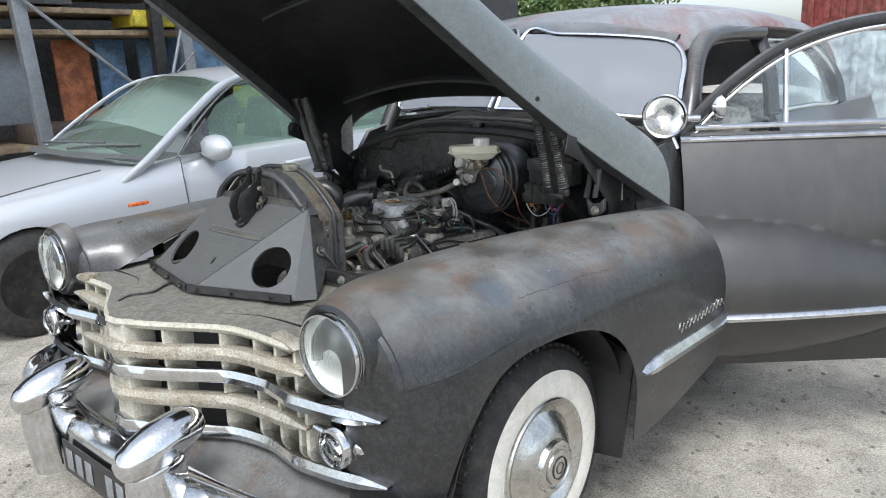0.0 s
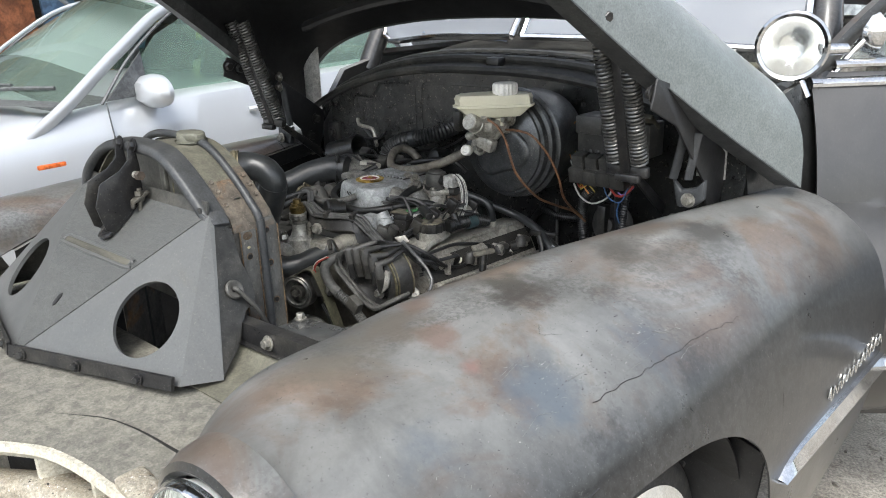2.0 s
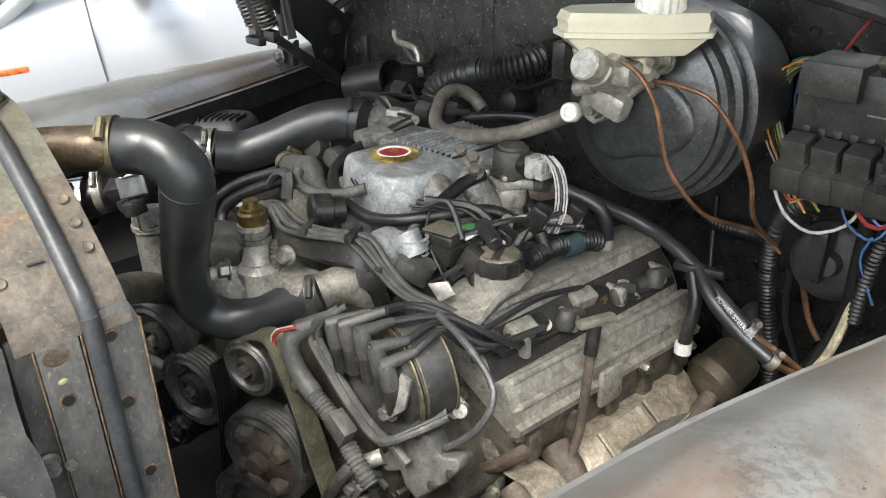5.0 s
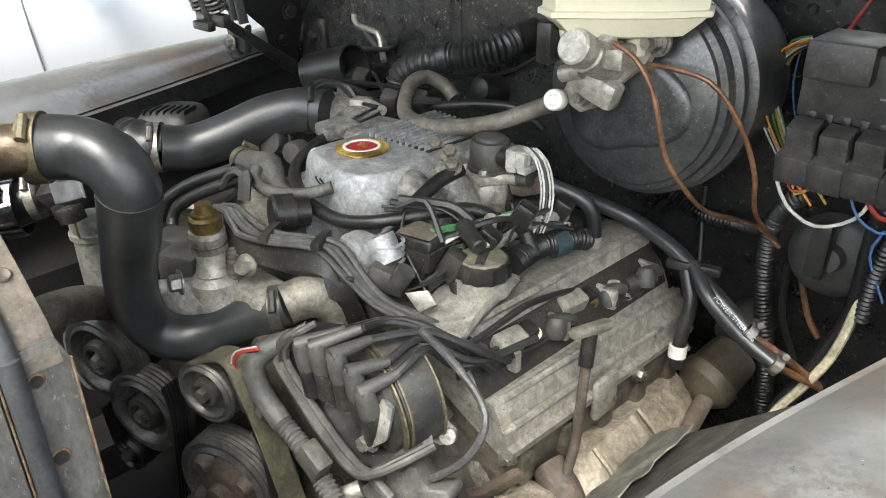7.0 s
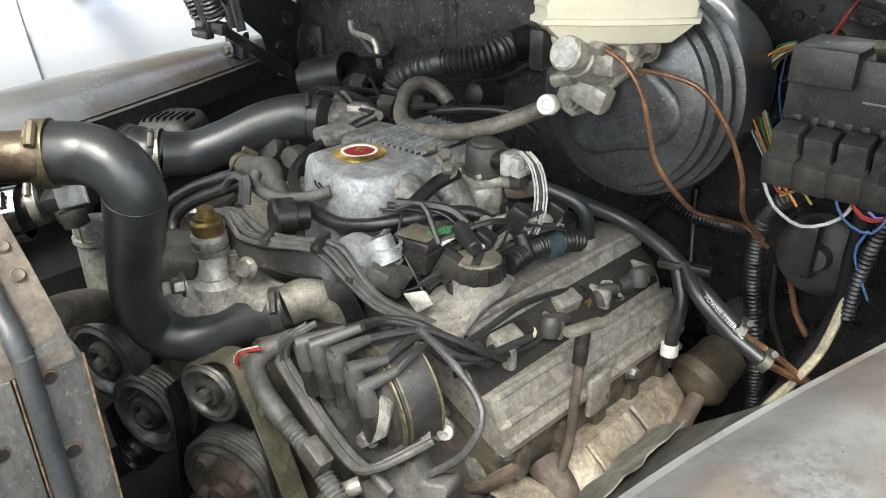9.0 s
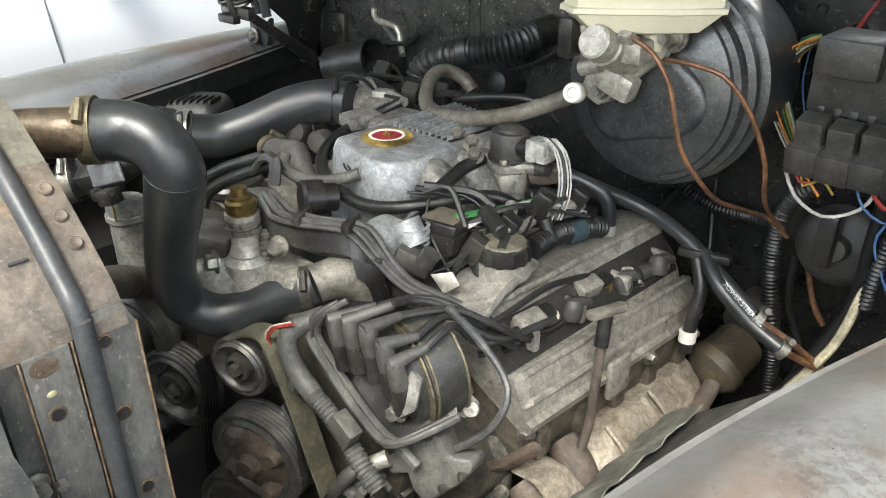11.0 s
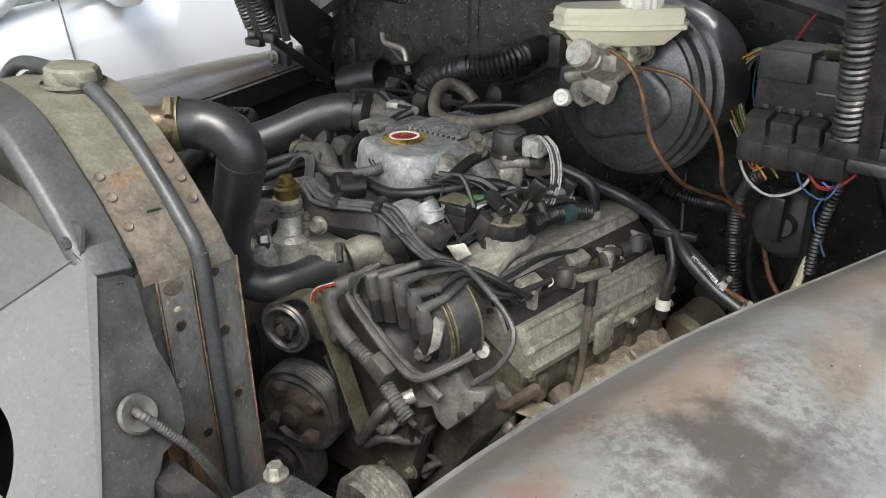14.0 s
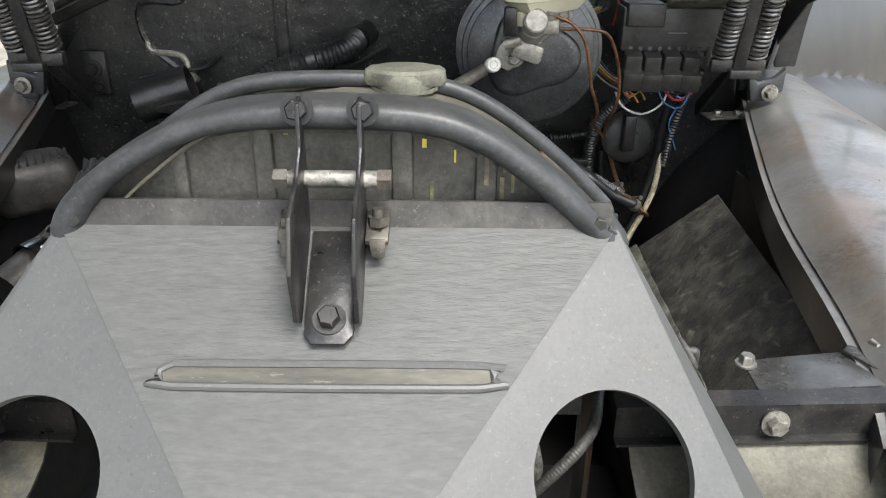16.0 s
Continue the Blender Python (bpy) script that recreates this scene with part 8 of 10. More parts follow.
    epart("linkage_block", bm, ALU, "pale linkage block")
    # connector box between plenum and cover, with teeth along its lower edge
    cb = V((0.1610, 0.3520, 0.9593))
    bm = B()
    slab(bm, [cb + V((-0.030, -0.026, -0.016)), cb + V((0.030, -0.016, -0.016)), cb + V((0.024, 0.034, -0.016)), cb + V((-0.034, 0.026, -0.016))], (0.001, 0.003, 0.026), 0.003)
    slab(bm, [cb + V((-0.028, -0.022, 0.008)), cb + V((0.028, -0.012, 0.008)), cb + V((0.022, 0.032, 0.008)), cb + V((-0.031, 0.025, 0.008))], (0.001, 0.004, 0.016), 0.004)
    k0 = epart("connector_box", bm, PLASTIC, "black connector box with dusty lid")
    for i in range(5):
        epart("clip_tooth", box(B(), cb + V((-0.024 + 0.0115 * i, -0.026 + 0.002 * i, -0.018)), (0.007, 0.006, 0.010), 0.001, (0, 0, 10)), PLASTIC, "", k0)
    bm = slab(B(), [cb + V((-0.024, -0.016, 0.0246)), cb + V((0.024, -0.007, 0.0246)), cb + V((0.019, 0.030, 0.0256)), cb + V((-0.027, 0.024, 0.0256))], (0, 0, 0.002), 0.001)
    epart("connector_lid", bm, material("dusty_lid", (0.115, 0.10, 0.072), 0.75, mottle=(0.07, 0.062, 0.048), amount=0.6, scale=30, dirt=0.5), "dusty brown lid", k0)


build_plenum()


def build_hoses():
    # upper radiator hose
    way = [(-0.0021, -0.0150, 1.1522), (-0.0074, 0.0000, 1.1493), (0.0094, 0.0300, 1.1453), (0.0405, 0.0480, 1.1338), (0.0512, 0.0560, 1.1048), (0.0263, 0.0600, 1.0549), (-0.0098, 0.0640, 0.9929), (-0.0339, 0.0700, 0.9364), (-0.0394, 0.0850, 0.8890), (-0.0200, 0.1100, 0.8689), (0.0032, 0.1400, 0.8713), (0.0351, 0.1750, 0.8886), (0.0724, 0.2120, 0.9101)]
    hose("radiator_hose", way[1:], (0.0325, 0.0268), HOSE, "thick black radiator hose", 28)
    hose("hose_sleeve", [way[4], V(way[5]).lerp(V(way[6]), 0.3)], (0.0325, 0.0318), HOSE, "", 28)
    hose("radiator_neck", [(-0.07, -0.115, 1.148), (-0.045, -0.06, 1.150), way[0], way[1]], 0.026, material("neck_brass", (0.15, 0.105, 0.062), 0.40, 0.5, mottle=(0.06, 0.05, 0.042), amount=0.6, scale=14, rust=(0.20, 0.10, 0.05), rust_scale=18, rust_amount=0.36), "tarnished brass neck", 20)
    clamp(way[1], (0.62, 0.78, 0.0), 0.0335, BRASS, 0.017)
    clamp(V(way[11]).lerp(V(way[12]), 0.72), (0.66, 0.72, 0.1), 0.0275, DARKSTEEL, 0.015)
    hose("water_outlet", [(0.0743, 0.2050, 0.9124), (0.0842, 0.2280, 0.9175), (0.0956, 0.2520, 0.9132), (0.0977, 0.2680, 0.8896), (0.0964, 0.2750, 0.8517)], (0.0255, 0.033), DULLALU, "corroded aluminium water outlet", 22)
    # lower hose stub
    hose("lower_hose", [(-0.10, -0.10, 0.915), (-0.1650, 0.0294, 0.8894), (-0.2200, 0.1117, 0.8363), (-0.2500, 0.2046, 0.7757)], 0.024, BROWNHOSE, "grey lower radiator hose", 18)
    # thermostat housing with brass sender
    bm = lathe(B(), [(0, -0.10), (0.030, -0.10), (0.030, -0.055), (0.022, -0.045), (0.018, -0.03), (0.018, 0.0), (0.022, 0.002), (0.022, 0.012), (0.0, 0.012)], (-0.014, 0.165, 0.988), (0, 0, 1), 24)
    rod(bm, (-0.014, 0.165, 0.905), (-0.07, 0.12, 0.90), 0.030, 0.024, 18)
    rod(bm, (-0.05, 0.12, 0.925), (-0.062, 0.10, 0.925), 0.011)
    box(bm, (0.02, 0.20, 0.90), (0.10, 0.06, 0.06), 0.015)
    epart("thermostat_housing", bm, ALU, "grimy thermostat housing")
    bm = lathe(B(), [(0.018, 0.0), (0.020, 0.004), (0.020, 0.016), (0.016, 0.019), (0.016, 0.023), (0.011, 0.024), (0.010, 0.034), (0.0, 0.035)], (-0.014, 0.165, 1.000), (0, 0, 1), 12)
    epart("brass_sender", bm, SENDER, "tarnished brass temperature sender")
    for z in (0.940, 0.978, 0.990):
        bm = lathe(B(), [(0.019, -0.004), (0.0225, -0.004), (0.0225, 0.004), (0.019, 0.004)], (-0.014, 0.165, z), (0, 0, 1), 24)
        epart("sender_clamp", bm, ZINC, "worm-drive clamp round the sender neck")
    epart("clamp_screw", rod(B(), (0.0, 0.147, 0.988), (0.012, 0.152, 0.992), 0.005, n=8), ZINC)
    hose("bypass_hose", [(-0.0063, 0.1900, 0.9683), (0.0061, 0.1800, 0.9450), (-0.0082, 0.1800, 0.9072)], 0.008, BROWNHOSE, "", 10, rib=(0.006, 0.0008))
    bm = bolt(B(), (0.0327, 0.1850, 0.9606), (0.3, -0.8, 0.2), 0.010, 0.014)
    epart("housing_bolt", bm, ZINC)
    epart("housing_bolt", bolt(B(), (-0.0120, 0.1200, 0.9471), (-0.2, -0.9, 0.1), 0.011, 0.012), ZINC)
    # intake duct to the air filter
    hose("intake_duct", [(-0.4330, 0.3250, 0.9630), (-0.4116, 0.3700, 0.9562), (-0.3810, 0.4200, 0.9708), (-0.3446, 0.4800, 0.9966), (-0.3060, 0.5250, 1.0083), (-0.2596, 0.5500, 1.0079)], 0.0385, HOSE, "wide black intake duct", 24)
    hose("duct_bellows", [(-0.4799, 0.2900, 0.9733), (-0.4505, 0.3000, 0.9715), (-0.4434, 0.3200, 0.9619)], 0.038, HOSE, "", 20, rib=(0.013, 0.003))
    clamp((-0.4413, 0.3220, 0.9618), (0.6, 0.7, 0.0), 0.041, ZINC, 0.022)
    clamp((-0.2903, 0.5350, 1.0092), (0.5, 0.7, -0.1), 0.0395, DARK, 0.012)
    bm = box(B(), (-0.66, 0.455, 0.912), (0.15, 0.12, 0.10), 0.03, (0, 0, 35), 4)
    af = epart("air_filter_box", bm, DUSTBLACK, "grey-black plastic air filter housing with slots")
    for i in range(8):
        bm = box(B(), V((-0.640, 0.440, 0.957)) + V((0.010, 0.009, 0)) * (i - 3) * 1.0 + V((0.0, 0, 0.004)), (0.004, 0.045, 0.01), 0.001, (0, 0, 30))
        epart("slot", bm, UNDER, "", af)
    # air-flow meter with label and bright clamps
    hose("meter_pipe", [(-0.5013, 0.0500, 0.9010), (-0.4686, 0.1200, 0.9244), (-0.4606, 0.2000, 0.9352), (-0.4594, 0.2850, 0.9743)], 0.034, PLASTIC, "black air-flow meter pipe", 20)
    clamp((-0.4411, 0.1150, 0.9405), (0.5, 0.75, 0.1), 0.037, ZINC, 0.014)
    clamp((-0.4644, 0.0850, 0.9197), (0.5, 0.75, 0.1), 0.044, CHROME, 0.03)
    hose("meter_wire", [(-0.2401, 0.0950, 0.9650), (-0.2546, 0.1000, 0.9390), (-0.3012, 0.1200, 0.8937)], 0.002, WIRES["yellow"], "", 6)
    bm = box(B(), (-0.3632, 0.1350, 0.9590), (0.055, 0.05, 0.055), 0.006, (25, -15, 35))
    epart("meter_box", bm, PLASTIC, "black sensor box")
    bm = slab(B(), [(-0.3157, 0.0980, 1.0010), (-0.2318, 0.1080, 1.0310), (-0.2030, 0.1000, 1.0088), (-0.2850, 0.0900, 0.9775)], (0.002, 0.004, -0.002), 0.001)
    epart("meter_lid", bm, GREYTRIM, "flat grey sensor lid")
    bm = slab(B(), [(-0.2900, 0.0960, 1.0168), (-0.2294, 0.1040, 1.0375), (-0.2289, 0.1030, 1.0309), (-0.2876, 0.0950, 1.0103)], (0.001, 0.002, -0.001))
    epart("paper_label", bm, WHITEPL, "white label")
    bm = box(B(), (-0.2464, 0.0950, 0.9731), (0.028, 0.026, 0.022), 0.003, (0, -15, 20))
    box(bm, (-0.2724, 0.0950, 0.9720), (0.010, 0.03, 0.018), 0.002, (0, -15, 20))
    epart("meter_plug", bm, PLASTIC)
    # fluid can with bright ring
    bm = lathe(B(), [(0, 0.03), (0.026, 0.03), (0.029, 0.025), (0.029, 0.01), (0.032, 0.008), (0.032, 0.0), (0.028, -0.003), (0.028, -0.09), (0, -0.09)], (-0.2832, 0.1300, 0.9189), (0, 0, 1), 28)
    epart("reservoir_can", bm, material("can_grey", (0.22, 0.22, 0.20), 0.45, 0.3), "small grey reservoir can with a black lid")
    # hose loop round the plenum
    hose("vacuum_loop", [(-0.1642, 0.5850, 1.0221), (-0.1823, 0.5600, 1.0087), (-0.1941, 0.5200, 0.9964), (-0.1843, 0.4600, 0.9890), (-0.1500, 0.4000, 0.9821), (-0.0931, 0.3550, 0.9808), (-0.0206, 0.3250, 0.9791), (0.0449, 0.3200, 0.9776), (0.0891, 0.3350, 0.9830), (0.1205, 0.3650, 0.9888), (0.1470, 0.4050, 0.9929), (0.1721, 0.4400, 0.9904), (0.1902, 0.4550, 0.9804), (0.1922, 0.4600, 0.9630)], 0.0096, RUBBER, "black vacuum hose looped round the plenum", 12)
    hose("front_hose", [(0.0038, 0.3450, 1.0053), (-0.0121, 0.3300, 0.9982), (-0.0427, 0.3100, 0.9917), (-0.0852, 0.3000, 0.9896), (-0.1214, 0.3050, 0.9943), (-0.1345, 0.3200, 1.0036)], 0.0085, TAPEHOSE, "grey rubber hose", 12)
    hose("water_elbow", [(-0.2698, 0.3750, 0.9666), (-0.2160, 0.3720, 0.9771), (-0.1713, 0.3660, 0.9864), (-0.1500, 0.3550, 0.9716), (-0.1137, 0.3450, 0.9560), (-0.0700, 0.3400, 0.9509)], 0.0185, TAPEHOSE, "grey moulded elbow hose", 16)
    clamp((-0.2579, 0.3750, 0.9695), (0.8, -0.2, 0), 0.0195, BRASS, 0.016)
    hose("bank_hose", [(0.1187, 0.4750, 1.0225), (0.1141, 0.4400, 1.0171), (0.1134, 0.4000, 1.0021), (0.1110, 0.3650, 0.9859), (0.1059, 0.3350, 0.9645), (0.1012, 0.3150, 0.9478)], 0.0100, RUBBER, "black hose", 12)
    for k, (dy, dr) in enumerate(((0, 0.0), (22, 0.0))):
        hose("coolant_pipe", [(-0.1621, 0.3000, 1.0011), (-0.2171, 0.2600, 0.9764), (-0.2448, 0.2300, 0.9510), (-0.2541, 0.2200, 0.9195)] if k == 0 else [(-0.1102, 0.2900, 1.0073), (-0.1864, 0.2500, 0.9703), (-0.2243, 0.2300, 0.9390), (-0.2206, 0.2200, 0.9208)], 0.009, RUBBER, "black coolant hose", 10)
    # brake vacuum hose and the corrugated duct on the bulkhead
    hose("brake_vacuum_hose", [(0.1737, 0.5920, 1.0977), (0.1432, 0.5800, 1.0817), (0.1056, 0.5650, 1.0644), (0.0420, 0.5520, 1.0455), (-0.0285, 0.5550, 1.0331), (-0.0964, 0.5800, 1.0312), (-0.1372, 0.6200, 1.0427), (-0.1613, 0.6600, 1.0552), (-0.1668, 0.7000, 1.0562), (-0.1453, 0.7200, 1.0420), (-0.1185, 0.7200, 1.0218)], 0.0122, BROWNHOSE, "grey-brown brake vacuum hose", 14)
    bm = lathe(B(), [(0, 0.010), (0.006, 0.010), (0.008, 0.013), (0.0125, 0.013), (0.0145, 0.010), (0.0145, -0.006), (0.010, -0.012), (0, -0.012)], (0.1877, 0.5880, 1.1066), (0.22, -0.93, 0.25), 28)
    epart("check_valve", bm, WHITEPL, "white round check valve")
    hose("heater_duct", [(-0.0773, 0.8850, 1.1109), (-0.0925, 0.8720, 1.1069), (-0.1099, 0.8300, 1.0933), (-0.1437, 0.8000, 1.0815), (-0.1898, 0.7750, 1.0728), (-0.2455, 0.7650, 1.0577), (-0.2865, 0.7550, 1.0296), (-0.2903, 0.7450, 0.9949), (-0.2686, 0.7350, 0.9715)], 0.0235, DUCTBLACK, "ribbed black heater duct", 20, rib=(0.0098, 0.0026))
    hose("duct_collar", [(-0.0772, 0.8930, 1.1137), (-0.0935, 0.8620, 1.1044)], 0.0285, PLASTIC, "", 18)
    hose("duct_band", [(-0.1824, 0.7790, 1.0753), (-0.1993, 0.7730, 1.0707)], 0.0268, HOSE, "", 18)
    hose("fan_cable", [(-0.0328, 0.8600, 1.0898), (-0.1137, 0.8600, 1.0438), (-0.2021, 0.8500, 1.0203), (-0.2985, 0.8400, 1.0172)], 0.0035, WIRES["black"], "", 6)
    hose("rear_pipe", [(-0.1089, 0.6600, 1.0230), (-0.0259, 0.6800, 1.0387), (0.0397, 0.7000, 1.0388), (0.0711, 0.7200, 1.0081)], 0.008, RUBBER, "", 10)
    bm = lathe(B(), [(0.028, -0.05), (0.030, 0.0), (0.022, 0.012), (0.0, 0.015)], (-0.1575, 0.8400, 1.0062), (0, -1, 0.2), 20)
    epart("grommet", bm, RUBBER)
    bm = lathe(B(), [(0.046, -0.06), (0.046, 0.06), (0.042, 0.06), (0.042, -0.06)], (-0.505, 0.765, 1.000), (0.85, 0.15, 0.25), 28)
    epart("blower_tube", bm, DARK, "open black blower tube")
    # breather hose on the left cover
    hose("breather_hose", [(0.244, 0.621, 0.900), (0.243, 0.619, 0.935), (0.232, 0.612, 0.962), (0.20, 0.597, 0.978), (0.165, 0.575, 0.990), (0.145, 0.555, 0.992)], 0.0105, HOSE, "black breather hose", 14)
    bm = lathe(B(), [(0.016, 0.0), (0.016, 0.006), (0.0115, 0.008), (0.0115, 0.03), (0, 0.03)], (0.244, 0.621, 0.882), (0, 0, 1), 20)
    epart("breather_stub", bm, ALU)
    # power-steering hoses and copper ends
    hose("steering_hose", [(0.1451, 0.5500, 1.0043), (0.1631, 0.6000, 0.9771), (0.2030, 0.6600, 0.9429), (0.2584, 0.7000, 0.9142), (0.3309, 0.6900, 0.8958), (0.3927, 0.6800, 0.8633), (0.4608, 0.6700, 0.8236)], 0.0115, HOSE, "black power-steering hose", 14)
    hose("steering_hose", [(0.3684, 0.6850, 0.8838), (0.4080, 0.6600, 0.8555), (0.4584, 0.6600, 0.8182), (0.5072, 0.6600, 0.7956)], 0.0105, HOSE, "black hose with a printed line", 14)
    # printed words on the hose
    fc = bpy.data.curves.new("hose_print", "FONT")
    fc.body, fc.size, fc.extrude, fc.align_x = "POWER STEERING", 0.0092, 0.0002, "LEFT"
    fc.materials.append(GALV)
    p0, p1 = V((0.4165, 0.6520, 0.8624)), V((0.4913, 0.6480, 0.8150))
    run = (p1 - p0).normalized()
    face = V((0.25, -0.72, 0.65))
    face = (face - run * face.dot(run)).normalized()
    words = new("hose_print", fc)
    words.matrix_world = Matrix.Translation(p0 + face * 0.004) @ Matrix((run, face.cross(run), face)).transposed().to_4x4()
    words.parent = engine
    words.matrix_parent_inverse = engine.matrix_basis.inverted()
    hose("drain_pipe", [(0.3612, 0.6800, 0.8742), (0.3811, 0.6650, 0.8333), (0.3814, 0.6500, 0.7839), (0.3817, 0.6450, 0.7378)], 0.010, RUBBER, "", 12)
    bm = rod(B(), (0.3805, 0.6480, 0.7730), (0.3814, 0.6460, 0.7550), 0.013)
    epart("white_clip", bm, WHITEPL)
    bm = box(B(), (0.3702, 0.6820, 0.8820), (0.075, 0.016, 0.014), 0.004, (0, 0, 15))
    epart("hose_separator", bm, PLASTIC)
    hose("copper_pipe", [(0.4619, 0.6680, 0.8223), (0.5071, 0.6800, 0.8006), (0.5545, 0.7200, 0.7496)], 0.0052, COPPER, "copper pipe", 8)
    hose("copper_pipe", [(0.5090, 0.6600, 0.7938), (0.5315, 0.6900, 0.7704), (0.5567, 0.7200, 0.7460)], 0.0052, COPPER, "copper pipe", 8)
    clamp((0.4659, 0.6680, 0.8222), (0.6, 0.2, -0.5), 0.0125, ZINC, 0.012)
    clamp((0.5104, 0.6600, 0.7944), (0.6, 0.2, -0.4), 0.0115, ZINC, 0.012)


build_hoses()


def build_distributor():
    d0 = epart("distributor", lathe(B(), [(0, -0.03), (0.054, -0.03), (0.060, -0.024), (0.060, -0.012), (0.0635, -0.010), (0.0645, 0.0), (0.0645, 0.030), (0.060, 0.037), (0.052, 0.040), (0, 0.042)], (0.2640, 0.1980, 0.8800), (0.25, 1, 0.08), 48), DUSTBLACK, "dark grey distributor body with metal bands")
    c = V((0.2640, 0.1980, 0.8800))
    ax = V((0.25, 1, 0.08)).normalized()
    for h in (-0.016, -0.009, 0.030):
        bm = lathe(B(), [(0.0600, h), (0.0665, h + 0.001), (0.0668, h + 0.003), (0.0600, h + 0.0042)], c, ax, 40)
        epart("brass_band", bm, BRASS, "dull brass ring", d0)
    # cap shield: a dark plate with a pale rolled rim
    rim = [(0.1758, 0.1650, 0.9451), (0.1582, 0.1420, 0.9279), (0.1506, 0.1380, 0.9010), (0.1876, 0.1360, 0.8710), (0.2352, 0.1340, 0.8407), (0.2752, 0.1320, 0.8276), (0.2982, 0.1340, 0.8317), (0.3190, 0.1550, 0.8457), (0.3317, 0.1850, 0.8540)]
    bm = B()
    base = [V(p) for p in rim] + [V((0.2899, 0.2150, 0.9205)), V((0.2423, 0.2000, 0.9489))]
    cc = sum(base, V()) / len(base)
    loft(bm, [[cc + (p - cc) * s + V((0, 0.012 + 0.02 * (1 - s), 0)) for p in base + base[:1]] for s in (1.0, 0.97, 0.5, 0.05)])
    epart("cap_shield", bm, PLASTIC, "black shield behind the leads", d0)
    bm = tube(B(), rim, 0.0062, 8, 0.01)
    tube(bm, [V(p) + V((0.010, 0.004, 0.006)) for p in rim], 0.0045, 8, 0.01)
    epart("shield_rim", bm, material("rim_grey", (0.050, 0.050, 0.048), 0.45, mottle=(0.10, 0.098, 0.09), amount=0.5, scale=20), "grey rolled rim", d0)
    bm = bolt(B(), (0.2870, 0.1500, 0.8611), (0, -1, 0.1), 0.009, 0.012)
    epart("cap_bolt", bm, ZINC, "", d0)
    bm = slab(B(), [(0.2958, 0.1650, 0.9152), (0.3176, 0.1600, 0.9157), (0.3182, 0.1500, 0.8831), (0.2946, 0.1470, 0.8601), (0.2876, 0.1500, 0.8689)], (0.004, -0.008, 0.002), 0.002)
    epart("clamp_arm", bm, ALUGREY, "", d0)
    bm = slab(B(), [(0.2906, 0.2000, 0.8776), (0.2995, 0.2250, 0.8678), (0.3322, 0.2300, 0.8484), (0.3326, 0.2250, 0.8363), (0.3205, 0.2200, 0.8284), (0.3022, 0.2000, 0.8460)], (0, 0.004, 0.001), 0.001)
    rod(bm, (0.3276, 0.2260, 0.8429), (0.3317, 0.2190, 0.8481), 0.009, n=12)
    epart("mount_tab", bm, ALUGREY, "", d0)
    # terminals and boots
    T7 = [(0.2067, 0.1350, 0.9422), (0.2280, 0.1380, 0.9479), (0.2553, 0.1400, 0.9488), (0.2779, 0.1420, 0.9383), (0.2918, 0.1440, 0.9209)]
    ELB = [(0.2327, 0.1720, 0.9623), (0.2536, 0.1760, 0.9710), (0.2611, 0.1800, 0.9587), (0.2904, 0.1780, 0.9472), (0.3039, 0.1780, 0.9387)]
    RUN = [[(0.2421, 0.2250, 0.9541), (0.2641, 0.2500, 0.9454), (0.2990, 0.2800, 0.9193), (0.3191, 0.3150, 0.8857)], [(0.2441, 0.2150, 0.9554), (0.2647, 0.2450, 0.9430), (0.2994, 0.2750, 0.9145), (0.3168, 0.3100, 0.8795)], [(0.2788, 0.2150, 0.9578), (0.2953, 0.2400, 0.9531), (0.3236, 0.2800, 0.9232), (0.3234, 0.3300, 0.8838)], [(0.2878, 0.2100, 0.9518), (0.2917, 0.2350, 0.9454), (0.3157, 0.2800, 0.9062), (0.3323, 0.3700, 0.8990)], [(0.3061, 0.2000, 0.9488), (0.3014, 0.2250, 0.9436), (0.3089, 0.2600, 0.9060), (0.3228, 0.3100, 0.9016)]]
    up = V((-0.06, -0.12, 0.9)).normalized()
    back = V((0.62, 0.62, 0.18)).normalized()
    for k, p in enumerate(T7):
        p = V(p)
        bm = lathe(B(), [(0, 0.0), (0.0105, 0.0), (0.0112, 0.004), (0.0104, 0.03), (0.008, 0.035), (0, 0.036)], p - up * 0.022, up, 18)
        q = p + up * 0.010
        e = V(ELB[k])
        d = (e - q).normalized()
        tube(bm, [q - d * 0.006, q + d * 0.018, e], (0.0088, 0.0052), 12)
        epart("lead_boot", bm, BOOTGREY, "grey rubber lead boot", d0)
        bm = rod(B(), p - up * 0.055, p - up * 0.018, 0.0125, 0.0105)
        epart("terminal", bm, PLASTIC, "", d0)
    # the leads run back, bunch in a clip and fan out
    hub = V((0.2531, 0.2350, 0.9441))
    for k in range(5):
        hose("ignition_lead", [ELB[k]] + RUN[k], 0.0046, WIRES["black"], "black ignition lead", 8, parent=d0)
    hose("ignition_lead", [(0.2999, 0.2150, 0.9706), (0.3240, 0.2350, 0.9336), (0.3587, 0.2400, 0.8984), (0.3739, 0.2300, 0.8762), (0.3664, 0.2100, 0.8436), (0.3322, 0.1900, 0.8084), (0.2905, 0.1700, 0.7805), (0.2655, 0.1500, 0.7682)], 0.0046, material("lead_sheen", (0.07, 0.07, 0.07), 0.35), "long looped ignition lead", 8, parent=d0)
    # lead tray over the front of the plenum
    tray = [(-0.0233, 0.1950, 0.9933), (0.0107, 0.2050, 0.9805), (0.0474, 0.2200, 0.9750), (0.0827, 0.2400, 0.9749), (0.1075, 0.2550, 0.9686), (0.1201, 0.2650, 0.9428), (0.1254, 0.2720, 0.9074)]
